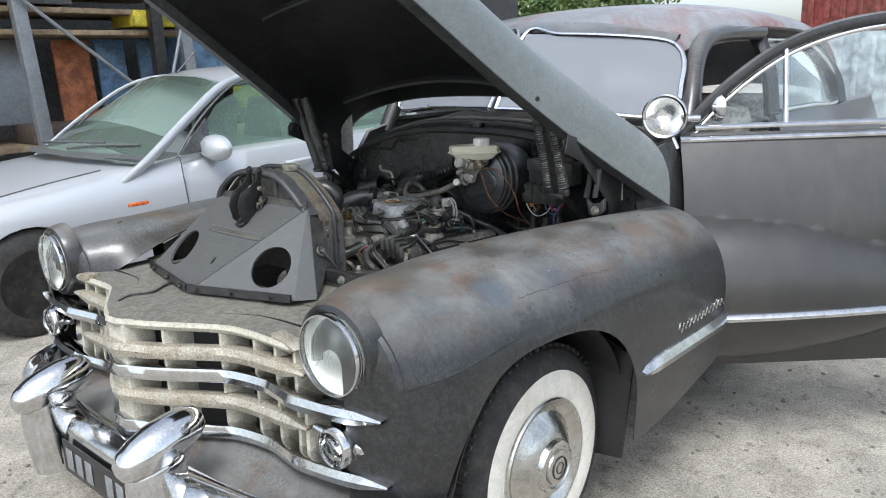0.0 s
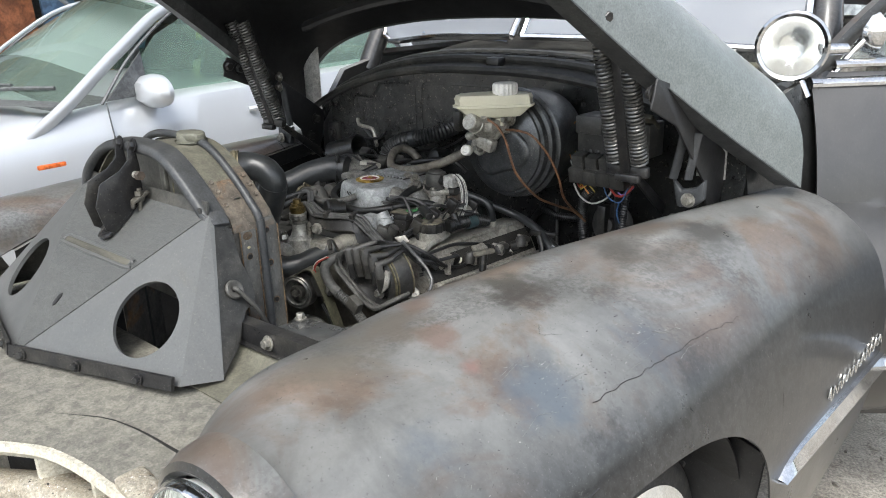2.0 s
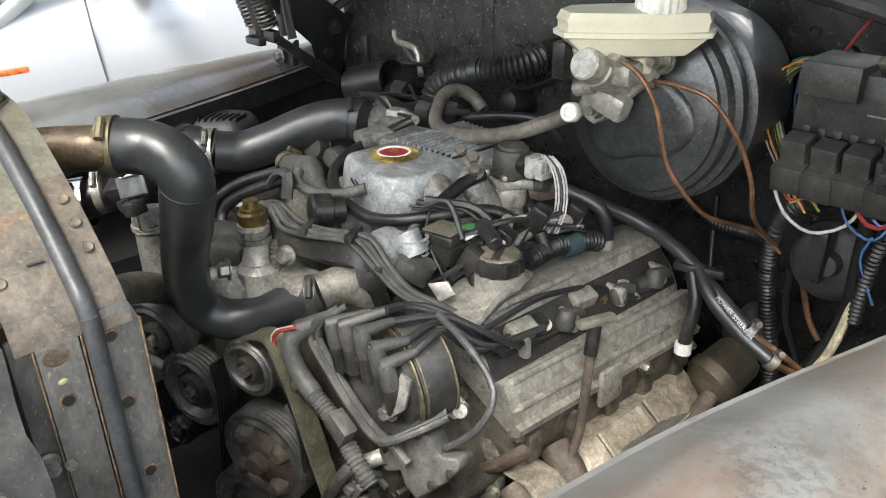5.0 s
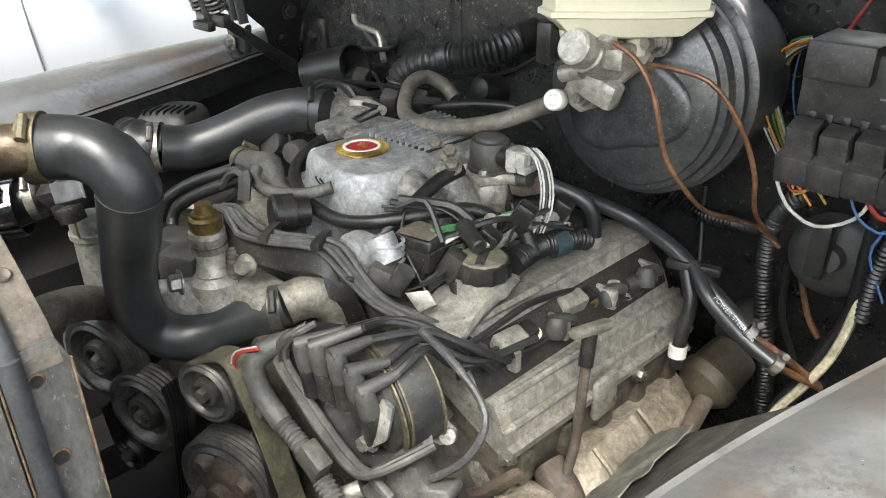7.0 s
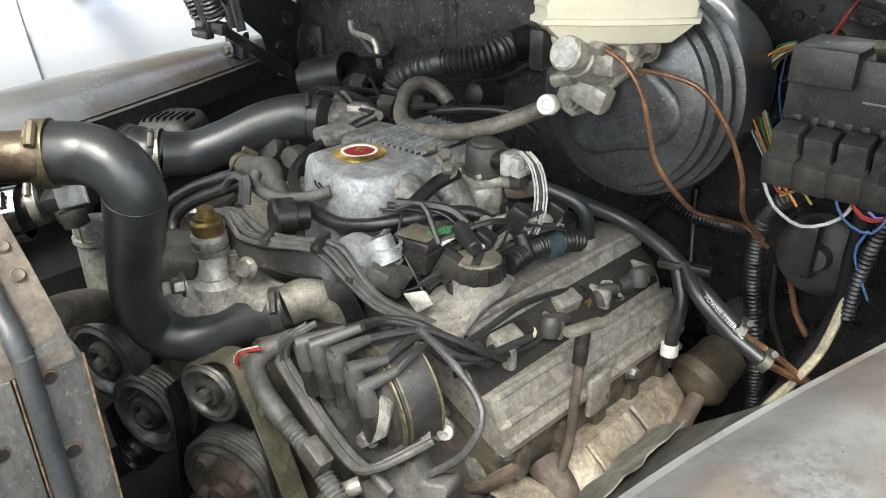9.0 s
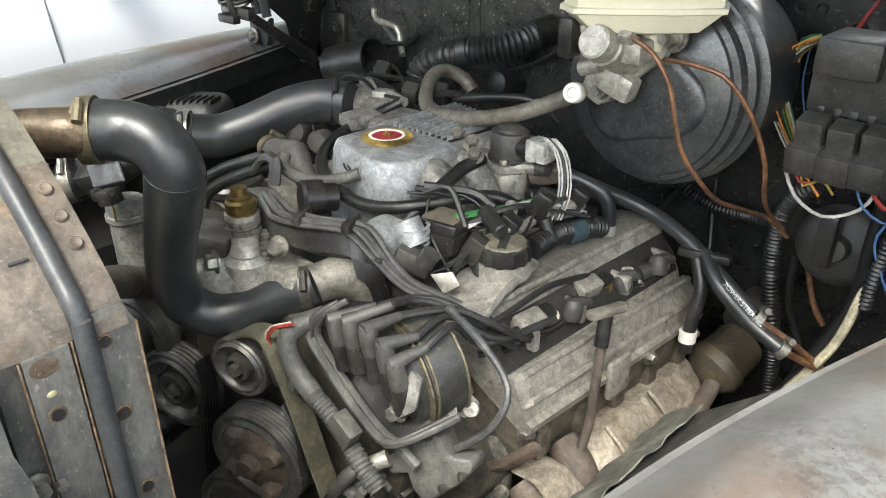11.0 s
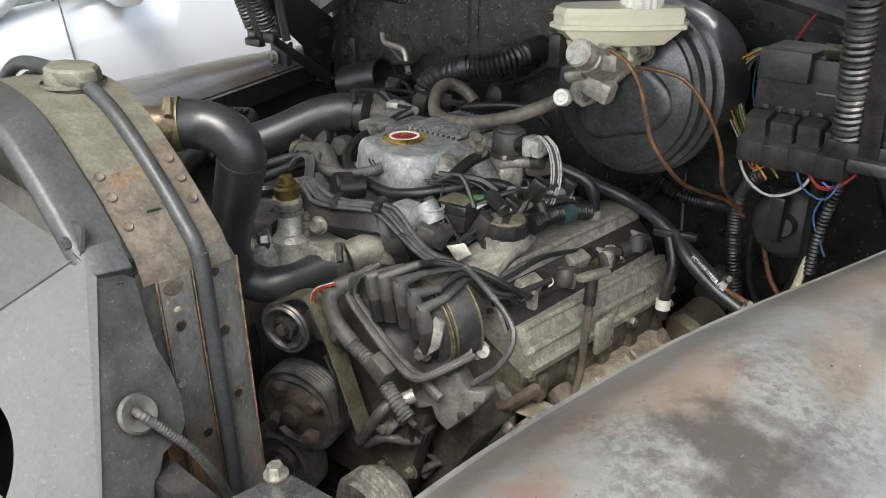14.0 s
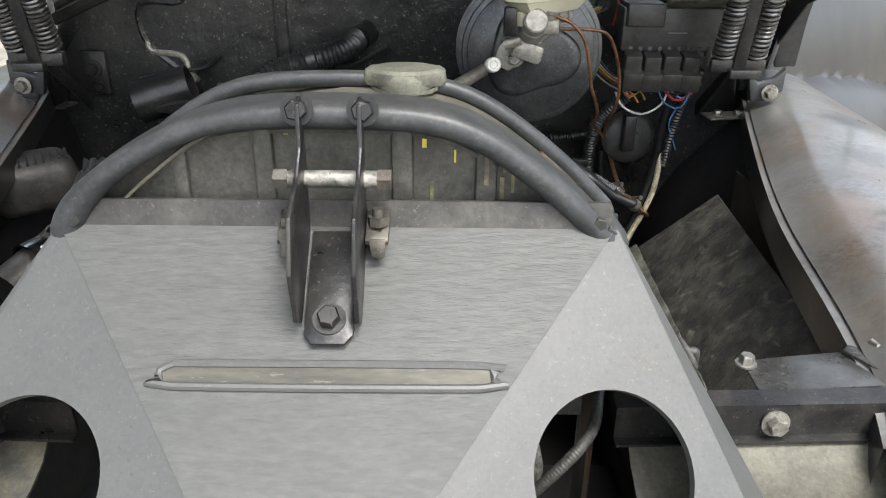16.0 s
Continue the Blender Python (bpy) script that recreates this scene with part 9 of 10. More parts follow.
    bm = B()
    loft(bm, [[V(p) + V((0, 0, 0.012)), V(p) + V((0.008, -0.012, -0.02)), V(p) + V((0.02, 0.004, -0.03))] for p in smooth_path(tray, 0.01)])
    thick(bm, 0.003)
    epart("lead_tray", bm, PLASTIC, "black lead tray")
    for k in range(4):
        o = V((0.004 * k - 0.004, 0.008 * k - 0.012, 0.012 + 0.004 * (k % 2)))
        hose("ignition_lead", [V((-0.0463, 0.2000, 1.0000)) + o * 0.6, V((-0.0098, 0.2000, 1.0080)) + o * 0.6] + [V(p) + o for p in tray[1:5]] + [V((0.1424, 0.2620, 0.9424)) + o * 0.7, V((0.1717, 0.2720, 0.9184)) + o * 0.6, V((0.2062, 0.2850, 0.9056)) + o * 0.7, V((0.2497, 0.3050, 0.8930)) + o * 0.6, V((0.2810, 0.3300, 0.8708)) + o * 0.5], 0.0042, material("lead_grey", (0.06, 0.06, 0.058), 0.45) if k == 0 else bpy.data.materials["lead_grey"], "grey-black ignition lead", 8)
    for p in ((0.0309, 0.2150, 0.9743), (0.0925, 0.2450, 0.9734), (0.1276, 0.2650, 0.9330)):
        bm = box(B(), V(p) + V((0.004, 0.006, 0.018)), (0.012, 0.045, 0.012), 0.003, (0, 0, 30))
        epart("tray_clip", bm, PLASTIC)


build_distributor()


PULLEY = material("worn_pulley_steel", (0.11, 0.11, 0.105), 0.36, 0.5, mottle=(0.19, 0.185, 0.165), amount=0.5, scale=18, bump=0.1)


def build_front_drive():
    PAX = V((-0.30, 1, 0)).normalized()

    def pulley(name, c, r, w, mat, label, ribs=5, hub=0.4):
        c = V(c)
        prof = [(0, 0.010), (r * 0.30, 0.010), (r * 0.46, 0.012), (r * 0.62, 0.012), (r * 0.70, 0.002), (r * 0.76, -0.001), (r * 0.84, 0.003), (r * 0.94, 0.001), (r, 0.004)]
        for i in range(ribs):
            h = 0.004 + (w - 0.008) * (i + 0.5) / ribs
            prof += [(r, h - w / ribs * 0.3), (r * 0.965, h), (r, h + w / ribs * 0.3)]
        prof += [(r, w), (r * 0.9, w), (0, w)]
        p = epart(name, lathe(B(), prof, c, PAX, 40), mat, label)
        ring = lathe(B(), [(r * 0.22, 0.010), (r * 0.24, 0.000), (r * 0.30, -0.003), (r * 0.40, -0.001), (r * 0.44, 0.008), (r * 0.44, 0.012)], c, PAX, 32)
        epart("hub_ring", ring, DARKSTEEL, "worn steel hub ring", p)
        bm = lathe(B(), [(0, -0.008), (0.009, -0.008), (0.010, -0.004), (0.010, 0.004), (0.014, 0.005), (0.014, 0.012), (0, 0.012)], c, PAX, 6)
        epart("pulley_bolt", bm, ZINC, "", p)
        return c
    a = pulley("idler_pulley", (0.0355, 0.1000, 0.8165), 0.044, 0.030, PULLEY, "black belt idler pulley", 1)
    b = pulley("tensioner_pulley", (-0.1470, 0.0880, 0.6904), 0.066, 0.038, PULLEY, "black tensioner pulley", 4)
    c = pulley("alternator_pulley", (-0.2170, 0.0700, 0.7594), 0.068, 0.034, PULLEY, "black grooved alternator pulley", 5)
    d = pulley("small_pulley", (-0.2779, 0.1000, 0.5274), 0.032, 0.030, DARK, "small grooved pulley", 5)
    e = pulley("water_pump_pulley", (0.0475, 0.0980, 0.6692), 0.077, 0.040, PULLEY, "grooved water pump pulley with rusty hub", 5, 0.3)
    f = pulley("crank_pulley", (0.001, 0.085, 0.5445), 0.072, 0.04, PULLEY, "grooved crank pulley", 5)
    bm = lathe(B(), [(0, -0.020), (0.014, -0.020), (0.018, -0.006), (0.030, -0.002), (0.050, 0.006), (0.058, 0.009), (0.058, 0.014), (0, 0.014)], e, PAX, 28)
    epart("pump_hub", bm, RUSTY, "rusty pump hub")
    side = V((PAX.y, -PAX.x, 0))
    for k in range(4):
        q = e + side * math.cos(k * 1.57 + 0.6) * 0.046 + V((0, 0, math.sin(k * 1.57 + 0.6) * 0.046))
        bm = lathe(B(), [(0, -0.014), (0.009, -0.013), (0.013, -0.006), (0.016, 0.012), (0, 0.012)], q, PAX, 14)
        epart("pump_boss", bm, RUSTY)

    def band(name, pts, w, mat, label, ribs=0):
        """A belt: a strip bent along a path, its width along the pulley axis."""
        bm = B()
        path = smooth_path(pts, 0.008)
        cols = [i / max(1, 2 * ribs) for i in range(2 * ribs + 1)] if ribs else [0, 0.5, 1]
        rows = []
        for i, q in enumerate(path):
            d = (path[min(i + 1, len(path) - 1)] - path[max(i - 1, 0)]).normalized()
            nn = d.cross(PAX).normalized()
            rows.append([q + PAX * (w * s) + nn * (0.0018 if j % 2 else 0.0) * (1 if ribs else 0) for j, s in enumerate(cols)])
        loft(bm, rows)
        thick(bm, 0.003)
        epart(name, bm, mat, label)
    band("drive_belt", [(-0.0077, 0.1000, 0.8097), (0.0144, 0.1000, 0.8465), (0.0578, 0.1000, 0.8773), (0.0979, 0.1000, 0.8888), (0.1200, 0.1000, 0.8671), (0.1483, 0.1000, 0.8186), (0.1802, 0.1000, 0.7459), (0.1981, 0.1000, 0.7054)], 0.034, BELT, "olive-dusted flat drive belt")
    band("drive_belt", [(-0.0649, 0.0900, 0.7769), (-0.0588, 0.0920, 0.7320), (-0.0760, 0.0950, 0.6607), (-0.1083, 0.1000, 0.5501), (-0.1240, 0.1000, 0.4807)], 0.030, RUBBER, "ribbed black drive belt", 5)
    band("drive_belt", [(-0.2705, 0.0750, 0.6462), (-0.2872, 0.0850, 0.5626), (-0.2771, 0.0900, 0.5417)], 0.028, RUBBER, "ribbed black drive belt", 5)
    band("drive_belt", [(0.1328, 0.0980, 0.8108), (0.1567, 0.0980, 0.7750), (0.1609, 0.0980, 0.7164)], 0.036, RUBBER, "ribbed black drive belt", 5)
    hose("lower_pipe", [(0.0995, 0.1600, 0.7349), (0.1155, 0.1600, 0.6885), (0.0854, 0.1600, 0.6185)], 0.008, BROWNHOSE, "", 10)
    # steering pump under the distributor
    bm = lathe(B(), [(0, 0), (0.055, 0), (0.06, 0.006), (0.06, 0.05), (0.05, 0.07), (0, 0.07)], (0.20, 0.09, 0.555), (0, 1, 0), 28)
    for i in range(5):
        lathe(bm, [(0.06, 0.008 + 0.008 * i), (0.064, 0.011 + 0.008 * i), (0.06, 0.014 + 0.008 * i)], (0.20, 0.09, 0.555), (0, 1, 0), 28)
    epart("steering_pump", bm, ALUGREY, "dusty steering pump")
    # harness down the front
    hose("harness", [(0.1533, 0.1600, 0.9213), (0.1414, 0.1300, 0.9158), (0.1360, 0.1150, 0.8984), (0.1476, 0.1150, 0.8658), (0.1808, 0.1150, 0.8447)], 0.0125, material("tape_grey", (0.060, 0.060, 0.057), 0.6, mottle=(0.095, 0.095, 0.088), amount=0.5, scale=16), "grey taped wiring harness", 12)
    hose("harness", [(0.1758, 0.1150, 0.8458), (0.2186, 0.1150, 0.8274), (0.2687, 0.1100, 0.7956), (0.2943, 0.1100, 0.7773)], 0.011, bpy.data.materials["tape_grey"], "ribbed harness tube", 12, rib=(0.006, 0.0012))
    bm = box(B(), (0.2433, 0.1080, 0.8355), (0.035, 0.02, 0.03), 0.003, (0, 30, 0))
    epart("harness_clip", bm, DUSTBLACK, "grey harness clip")
    bm = B()
    box(bm, (0.1002, 0.1250, 0.8435), (0.022, 0.03, 0.05), 0.004, (0, -25, 0))
    rod(bm, (0.1098, 0.1200, 0.8267), (0.1397, 0.1200, 0.8059), 0.008)
    epart("sensor_plug", bm, DUSTBLACK)
    for c, o in (("red", 0.0), ("red", 0.004), ("white", -0.003)):
        hose("plug_wire", [V((0.1500, 0.1150, 0.9296)) + V((o, 0, 0)), V((0.1152, 0.1100, 0.9100)) + V((o, 0, 0)), V((0.1009, 0.1100, 0.8879)) + V((o, 0, 0)), V((0.1042, 0.1150, 0.8711)) + V((o, 0, 0))], 0.0013, WIRES[c], "", 6)
    # grey connector block with screws, plugs and their wires under the distributor
    bm = slab(B(), [(0.2536, 0.1500, 0.7674), (0.2935, 0.1550, 0.8153), (0.3110, 0.1650, 0.8348), (0.3312, 0.1700, 0.8376), (0.3402, 0.1750, 0.8108), (0.3594, 0.1850, 0.8152), (0.3664, 0.1850, 0.8116), (0.3663, 0.1820, 0.8001), (0.3537, 0.1720, 0.7797), (0.3269, 0.1500, 0.7500), (0.3060, 0.1500, 0.7582), (0.2985, 0.1500, 0.7775), (0.2726, 0.1500, 0.7585)], (-0.010, 0.034, -0.012), 0.004)
    box(bm, (0.3031, 0.1460, 0.8101), (0.036, 0.010, 0.012), 0.003, (0, 25, 0))
    blk = epart("connector_block", bm, GREYPL, "dusty grey plastic connector block")
    for p in ((0.2969, 0.1500, 0.8146), (0.3470, 0.1550, 0.7839), (0.3583, 0.1740, 0.7958), (0.3177, 0.1620, 0.8358)):
        bm = lathe(B(), [(0, -0.002), (0.0035, -0.002), (0.0055, -0.001), (0.0055, 0.004), (0, 0.004)], p, (0.2, 1, -0.3), 14)
        epart("block_screw", bm, DARKSTEEL, "", blk)
    for p, s, rot, m in (((0.2182, 0.1400, 0.7157), (0.034, 0.030, 0.024), (0, 30, 15), GREYPL), ((0.2274, 0.1650, 0.7197), (0.026, 0.030, 0.030), (10, 25, 0), GREYPL), ((0.2449, 0.1800, 0.7150), (0.028, 0.03, 0.016), (0, 22, 0), GREYPL), ((0.2374, 0.1650, 0.6951), (0.022, 0.034, 0.026), (0, -20, 20), PLASTIC),
                         ((0.2583, 0.1800, 0.6976), (0.020, 0.024, 0.030), (0, 18, 0), PLASTIC), ((0.1506, 0.1180, 0.8479), (0.018, 0.020, 0.030), (0, 28, 0), GREYPL), ((0.1300, 0.1180, 0.8216), (0.014, 0.02, 0.024), (0, 28, 0), PLASTIC)):
        bm = box(B(), p, s, 0.004, rot)
        box(bm, V(p) + V((0, -s[1] * 0.55, 0)), (s[0] * 0.7, s[1] * 0.25, s[2] * 0.6), 0.002, rot)
        for k in (-1, 0, 1):
            box(bm, V(p) + V((k * s[0] * 0.28, -s[1] * 0.1, s[2] * 0.5)), (s[0] * 0.12, s[1] * 0.7, 0.003), 0, rot)
        epart("wire_connector", bm, m, "ribbed plastic wire connector")
    for pts, w in (([(0.1769, 0.1200, 0.6717), (0.2033, 0.1200, 0.7113), (0.2280, 0.1200, 0.7492), (0.2345, 0.1400, 0.7587), (0.2330, 0.1700, 0.7342)], 0.009), ([(0.1746, 0.1300, 0.6553), (0.2235, 0.1300, 0.6959), (0.2434, 0.1500, 0.6885), (0.2531, 0.1700, 0.6834)], 0.007), ([(0.2433, 0.1800, 0.7438), (0.2585, 0.1900, 0.7381), (0.2586, 0.1800, 0.7214), (0.2451, 0.1700, 0.7066)], 0.005), ([(0.1601, 0.2000, 0.5768), (0.2028, 0.2000, 0.5944), (0.2312, 0.2100, 0.6169), (0.2395, 0.2200, 0.5991), (0.2298, 0.2000, 0.5795)], 0.005), ([(0.1883, 0.2000, 0.5499), (0.2429, 0.2000, 0.6087), (0.2494, 0.2400, 0.6010), (0.2884, 0.2600, 0.6507)], 0.006)):
        hose("taped_wire", pts, w, BOOTGREY, "grey taped wire", 10)
    # rusty round boss and pale timing cover behind the block, strap along the head
    bm = slab(B(), [(0.2152, 0.2620, 0.7292), (0.2895, 0.2750, 0.7658), (0.3259, 0.2850, 0.7313), (0.3254, 0.2850, 0.6632), (0.2448, 0.2620, 0.5792), (0.2059, 0.2550, 0.5994)], (0, 0.03, -0.01), 0.008)
    epart("timing_cover", bm, ALUGREY, "grimy cast timing cover")
    bm = lathe(B(), [(0, -0.006), (0.012, -0.006), (0.014, -0.003), (0.019, -0.003), (0.021, 0.002), (0.024, 0.012), (0, 0.012)], (0.2743, 0.2620, 0.7542), (-0.15, 1, -0.2), 24)
    epart("core_plug", bm, RUSTY, "rusty round core plug")
    bm = slab(B(), [(0.3015, 0.2620, 0.7206), (0.3294, 0.2750, 0.7380), (0.3628, 0.3000, 0.7711), (0.3674, 0.3000, 0.7595), (0.3348, 0.2750, 0.7266), (0.3059, 0.2620, 0.7092)], (0.004, 0.010, -0.010), 0.002)
    epart("head_strap", bm, RUSTY, "brown rusty strap")
    for p in ((0.2604, 0.2900, 0.7984), (0.3412, 0.2700, 0.6943)):
        epart("bracket_bolt", bolt(B(), p, (0.4, -1, 0.2), 0.007, 0.009), ZINC)
    # bright connector on the pump hose
    bm = rod(B(), (0.2667, 0.1500, 0.7815), (0.2511, 0.1300, 0.7714), 0.010)
    epart("pipe_stub", bm, ALU)


build_front_drive()


def build_clutter():
    """Plugs, pipes and wires between plenum and left bank, and at the far side of the engine."""
    rnd = random.Random(7)
    hose("rail_hose", [(0.2445, 0.4300, 0.9400), (0.2315, 0.5000, 0.9331), (0.2441, 0.5600, 0.9279), (0.2523, 0.5900, 0.9197)], 0.015, RUBBER, "ribbed black rail hose", 12, rib=(0.007, 0.0012))
    hose("rail_tape", [(0.2365, 0.5250, 0.9280), (0.2418, 0.5500, 0.9282)], 0.0172, material("teal_tape", (0.030, 0.055, 0.062), 0.5), "teal tape band", 12)
    hose("fuel_rail", [(0.1985, 0.3600, 0.9432), (0.2108, 0.4200, 0.9561), (0.2112, 0.5000, 0.9599), (0.2254, 0.5700, 0.9571)], 0.010, ALU, "fuel rail", 10)
    hose("fuel_rail", [(-0.1006, 0.2200, 0.9419), (-0.3098, 0.2500, 0.8419), (-0.3867, 0.2500, 0.7833)], 0.012, DUSTBLACK, "", 10)
    for k, (a, b, r) in enumerate((((0.1903, 0.4000, 0.9882), (0.2358, 0.3800, 0.9797), 0.012), ((0.2024, 0.4400, 0.9899), (0.2277, 0.4000, 0.9694), 0.009), ((0.1958, 0.4600, 0.9608), (0.2205, 0.5000, 0.9628), 0.009), ((0.1817, 0.5000, 0.9757), (0.2084, 0.5800, 0.9615), 0.010), ((0.1607, 0.3000, 0.9379), (0.1506, 0.3200, 0.9575), 0.010))):
        bm = rod(B(), a, b, r, r * 0.85, 12, 0.002)
        epart("pipe_stub", bm, (RUBBER, ALU, BROWNHOSE, RUBBER, DUSTBLACK)[k])
    for a in ((0.2081, 0.3600, 0.9546), (0.2191, 0.4100, 0.9706), (0.2212, 0.4800, 0.9821), (0.2227, 0.5600, 0.9639)):
        bm = box(B(), a, (0.028, 0.024, 0.04), 0.005, (0, 30, 20))
        rod(bm, V(a) + V((0.005, 0, -0.02)), V(a) + V((0.02, 0, -0.05)), 0.010)
        epart("injector", bm, PLASTIC, "black injector plug")
    bm = slab(B(), [(0.1407, 0.5500, 0.9861), (0.1747, 0.5700, 0.9953), (0.1809, 0.5700, 0.9740), (0.1589, 0.5600, 0.9666), (0.1464, 0.5500, 0.9705)], (0.004, 0.01, 0.006), 0.001)
    epart("metal_tab", bm, RUSTY)
    bm = slab(B(), [(0.1954, 0.2950, 0.9379), (0.2183, 0.3100, 0.9443), (0.2318, 0.3100, 0.9305), (0.2133, 0.3000, 0.9157)], (0.003, -0.006, 0.004), 0.001)
    epart("metal_tab", bm, ALU)
    bm = B()
    box(bm, (0.1612, 0.3000, 0.9459), (0.05, 0.035, 0.03), 0.006, (0, 20, 30))
    rod(bm, (0.1814, 0.2950, 0.9479), (0.1915, 0.3000, 0.9648), 0.012)
    epart("sensor_body", bm, DUSTBLACK)
    bm = lathe(B(), [(0, 0.05), (0.022, 0.05), (0.026, 0.046), (0.026, 0.02), (0.020, 0.018), (0.020, 0.0), (0, 0)], (-0.0076, 0.3100, 0.9777), (-0.35, -0.85, 0.1), 24)
    epart("pump_motor", bm, PLASTIC, "round black valve motor")
    bm = B()
    box(bm, (0.1106, 0.3000, 0.9591), (0.05, 0.04, 0.05), 0.01)
    rod(bm, (0.1328, 0.3100, 0.9862), (0.1512, 0.3100, 0.9577), 0.02)
    for i in range(4):
        lathe(bm, [(0.02, 0.0), (0.024, 0.002), (0.02, 0.004)], V((0.1401, 0.3150, 0.9791)) + V((0, 0, -0.008 * i)), (0, 0, 1), 20)
    epart("regulator", bm, ALUBRIGHT, "silver regulator body")
    bm = lathe(B(), [(0, 0.012), (0.05, 0.01), (0.055, 0.004), (0.055, -0.006), (0, -0.006)], (-0.3051, 0.3200, 0.9097), (0, 0, 1), 28)
    epart("round_lid", bm, PLASTIC)
    bm = tube(B(), [(-0.1474, 0.2700, 0.9880), (-0.1276, 0.2750, 1.0129), (-0.1044, 0.2800, 1.0151), (-0.0970, 0.2700, 0.9810)], 0.006, 6, flat=1.6)
    epart("wire_guide", bm, DUSTBLACK)
    bm = B()
    box(bm, (-0.1404, 0.1900, 0.9311), (0.07, 0.05, 0.03), 0.008, (0, 0, 25))
    box(bm, (-0.0940, 0.1700, 0.9207), (0.06, 0.05, 0.05), 0.01, (0, 0, 25))
    epart("alternator_bracket", bm, DUSTBLACK)
    bm = lathe(B(), [(0, -0.02), (0.05, -0.02), (0.06, 0.0), (0.06, 0.08), (0.05, 0.10), (0, 0.10)], V((-0.3341, 0.1000, 0.6992)), (0, 1, 0), 28)
    epart("alternator", bm, ALU, "grimy alternator")
    # thin wires
    cols = ["black", "white", "black", "green", "black"]
    A = [(0.1799, 0.3700, 0.9800), (0.1909, 0.4100, 0.9849), (0.2208, 0.4300, 0.9638), (0.2142, 0.5200, 0.9705), (0.2334, 0.5600, 0.9459), (0.1111, 0.3600, 1.0086), (0.1991, 0.3100, 0.9329)]
    for k in range(26):
        p, q = V(rnd.choice(A)), V(rnd.choice(A))
        if (p - q).length < 0.03:
            continue
        m = (p + q) / 2 + V((rnd.uniform(-0.02, 0.02), rnd.uniform(-0.02, 0.02), rnd.uniform(-0.02, 0.025)))
        j = V((rnd.uniform(-0.015, 0.015), rnd.uniform(-0.015, 0.015), rnd.uniform(-0.01, 0.01)))
        hose("engine_wire", [p + j, m, q + j], rnd.choice((0.002, 0.003, 0.004, 0.006)), WIRES[rnd.choice(cols)] if k % 5 == 0 else WIRES["black"], "", 6)
    F = [(-0.4112, 0.7000, 1.0004), (-0.3541, 0.7400, 1.0247), (-0.2183, 0.7000, 1.0240), (-0.0956, 0.6600, 1.0353), (-0.1754, 0.6300, 0.9966), (-0.5110, 0.7200, 0.9789), (-0.3210, 0.6800, 0.9987)]
    for k in range(16):
        p, q = V(rnd.choice(F)), V(rnd.choice(F))
        if (p - q).length < 0.03:
            continue
        m = (p + q) / 2 + V((rnd.uniform(-0.02, 0.02), rnd.uniform(-0.02, 0.02), rnd.uniform(-0.02, 0.03)))
        hose("engine_wire", [p, m, q], rnd.choice((0.003, 0.005, 0.007)), WIRES["black"] if k % 3 else RUBBER, "", 6)
    for a in ((-0.1989, 0.6400, 1.0199), (-0.3653, 0.7200, 1.0156), (-0.1492, 0.6600, 1.0250), (-0.5324, 0.8000, 0.9961)):
        bm = box(B(), a, (0.03, 0.03, 0.035), 0.006, (20, 10, 30))
        epart("plug_block", bm, DUSTBLACK)


build_clutter()


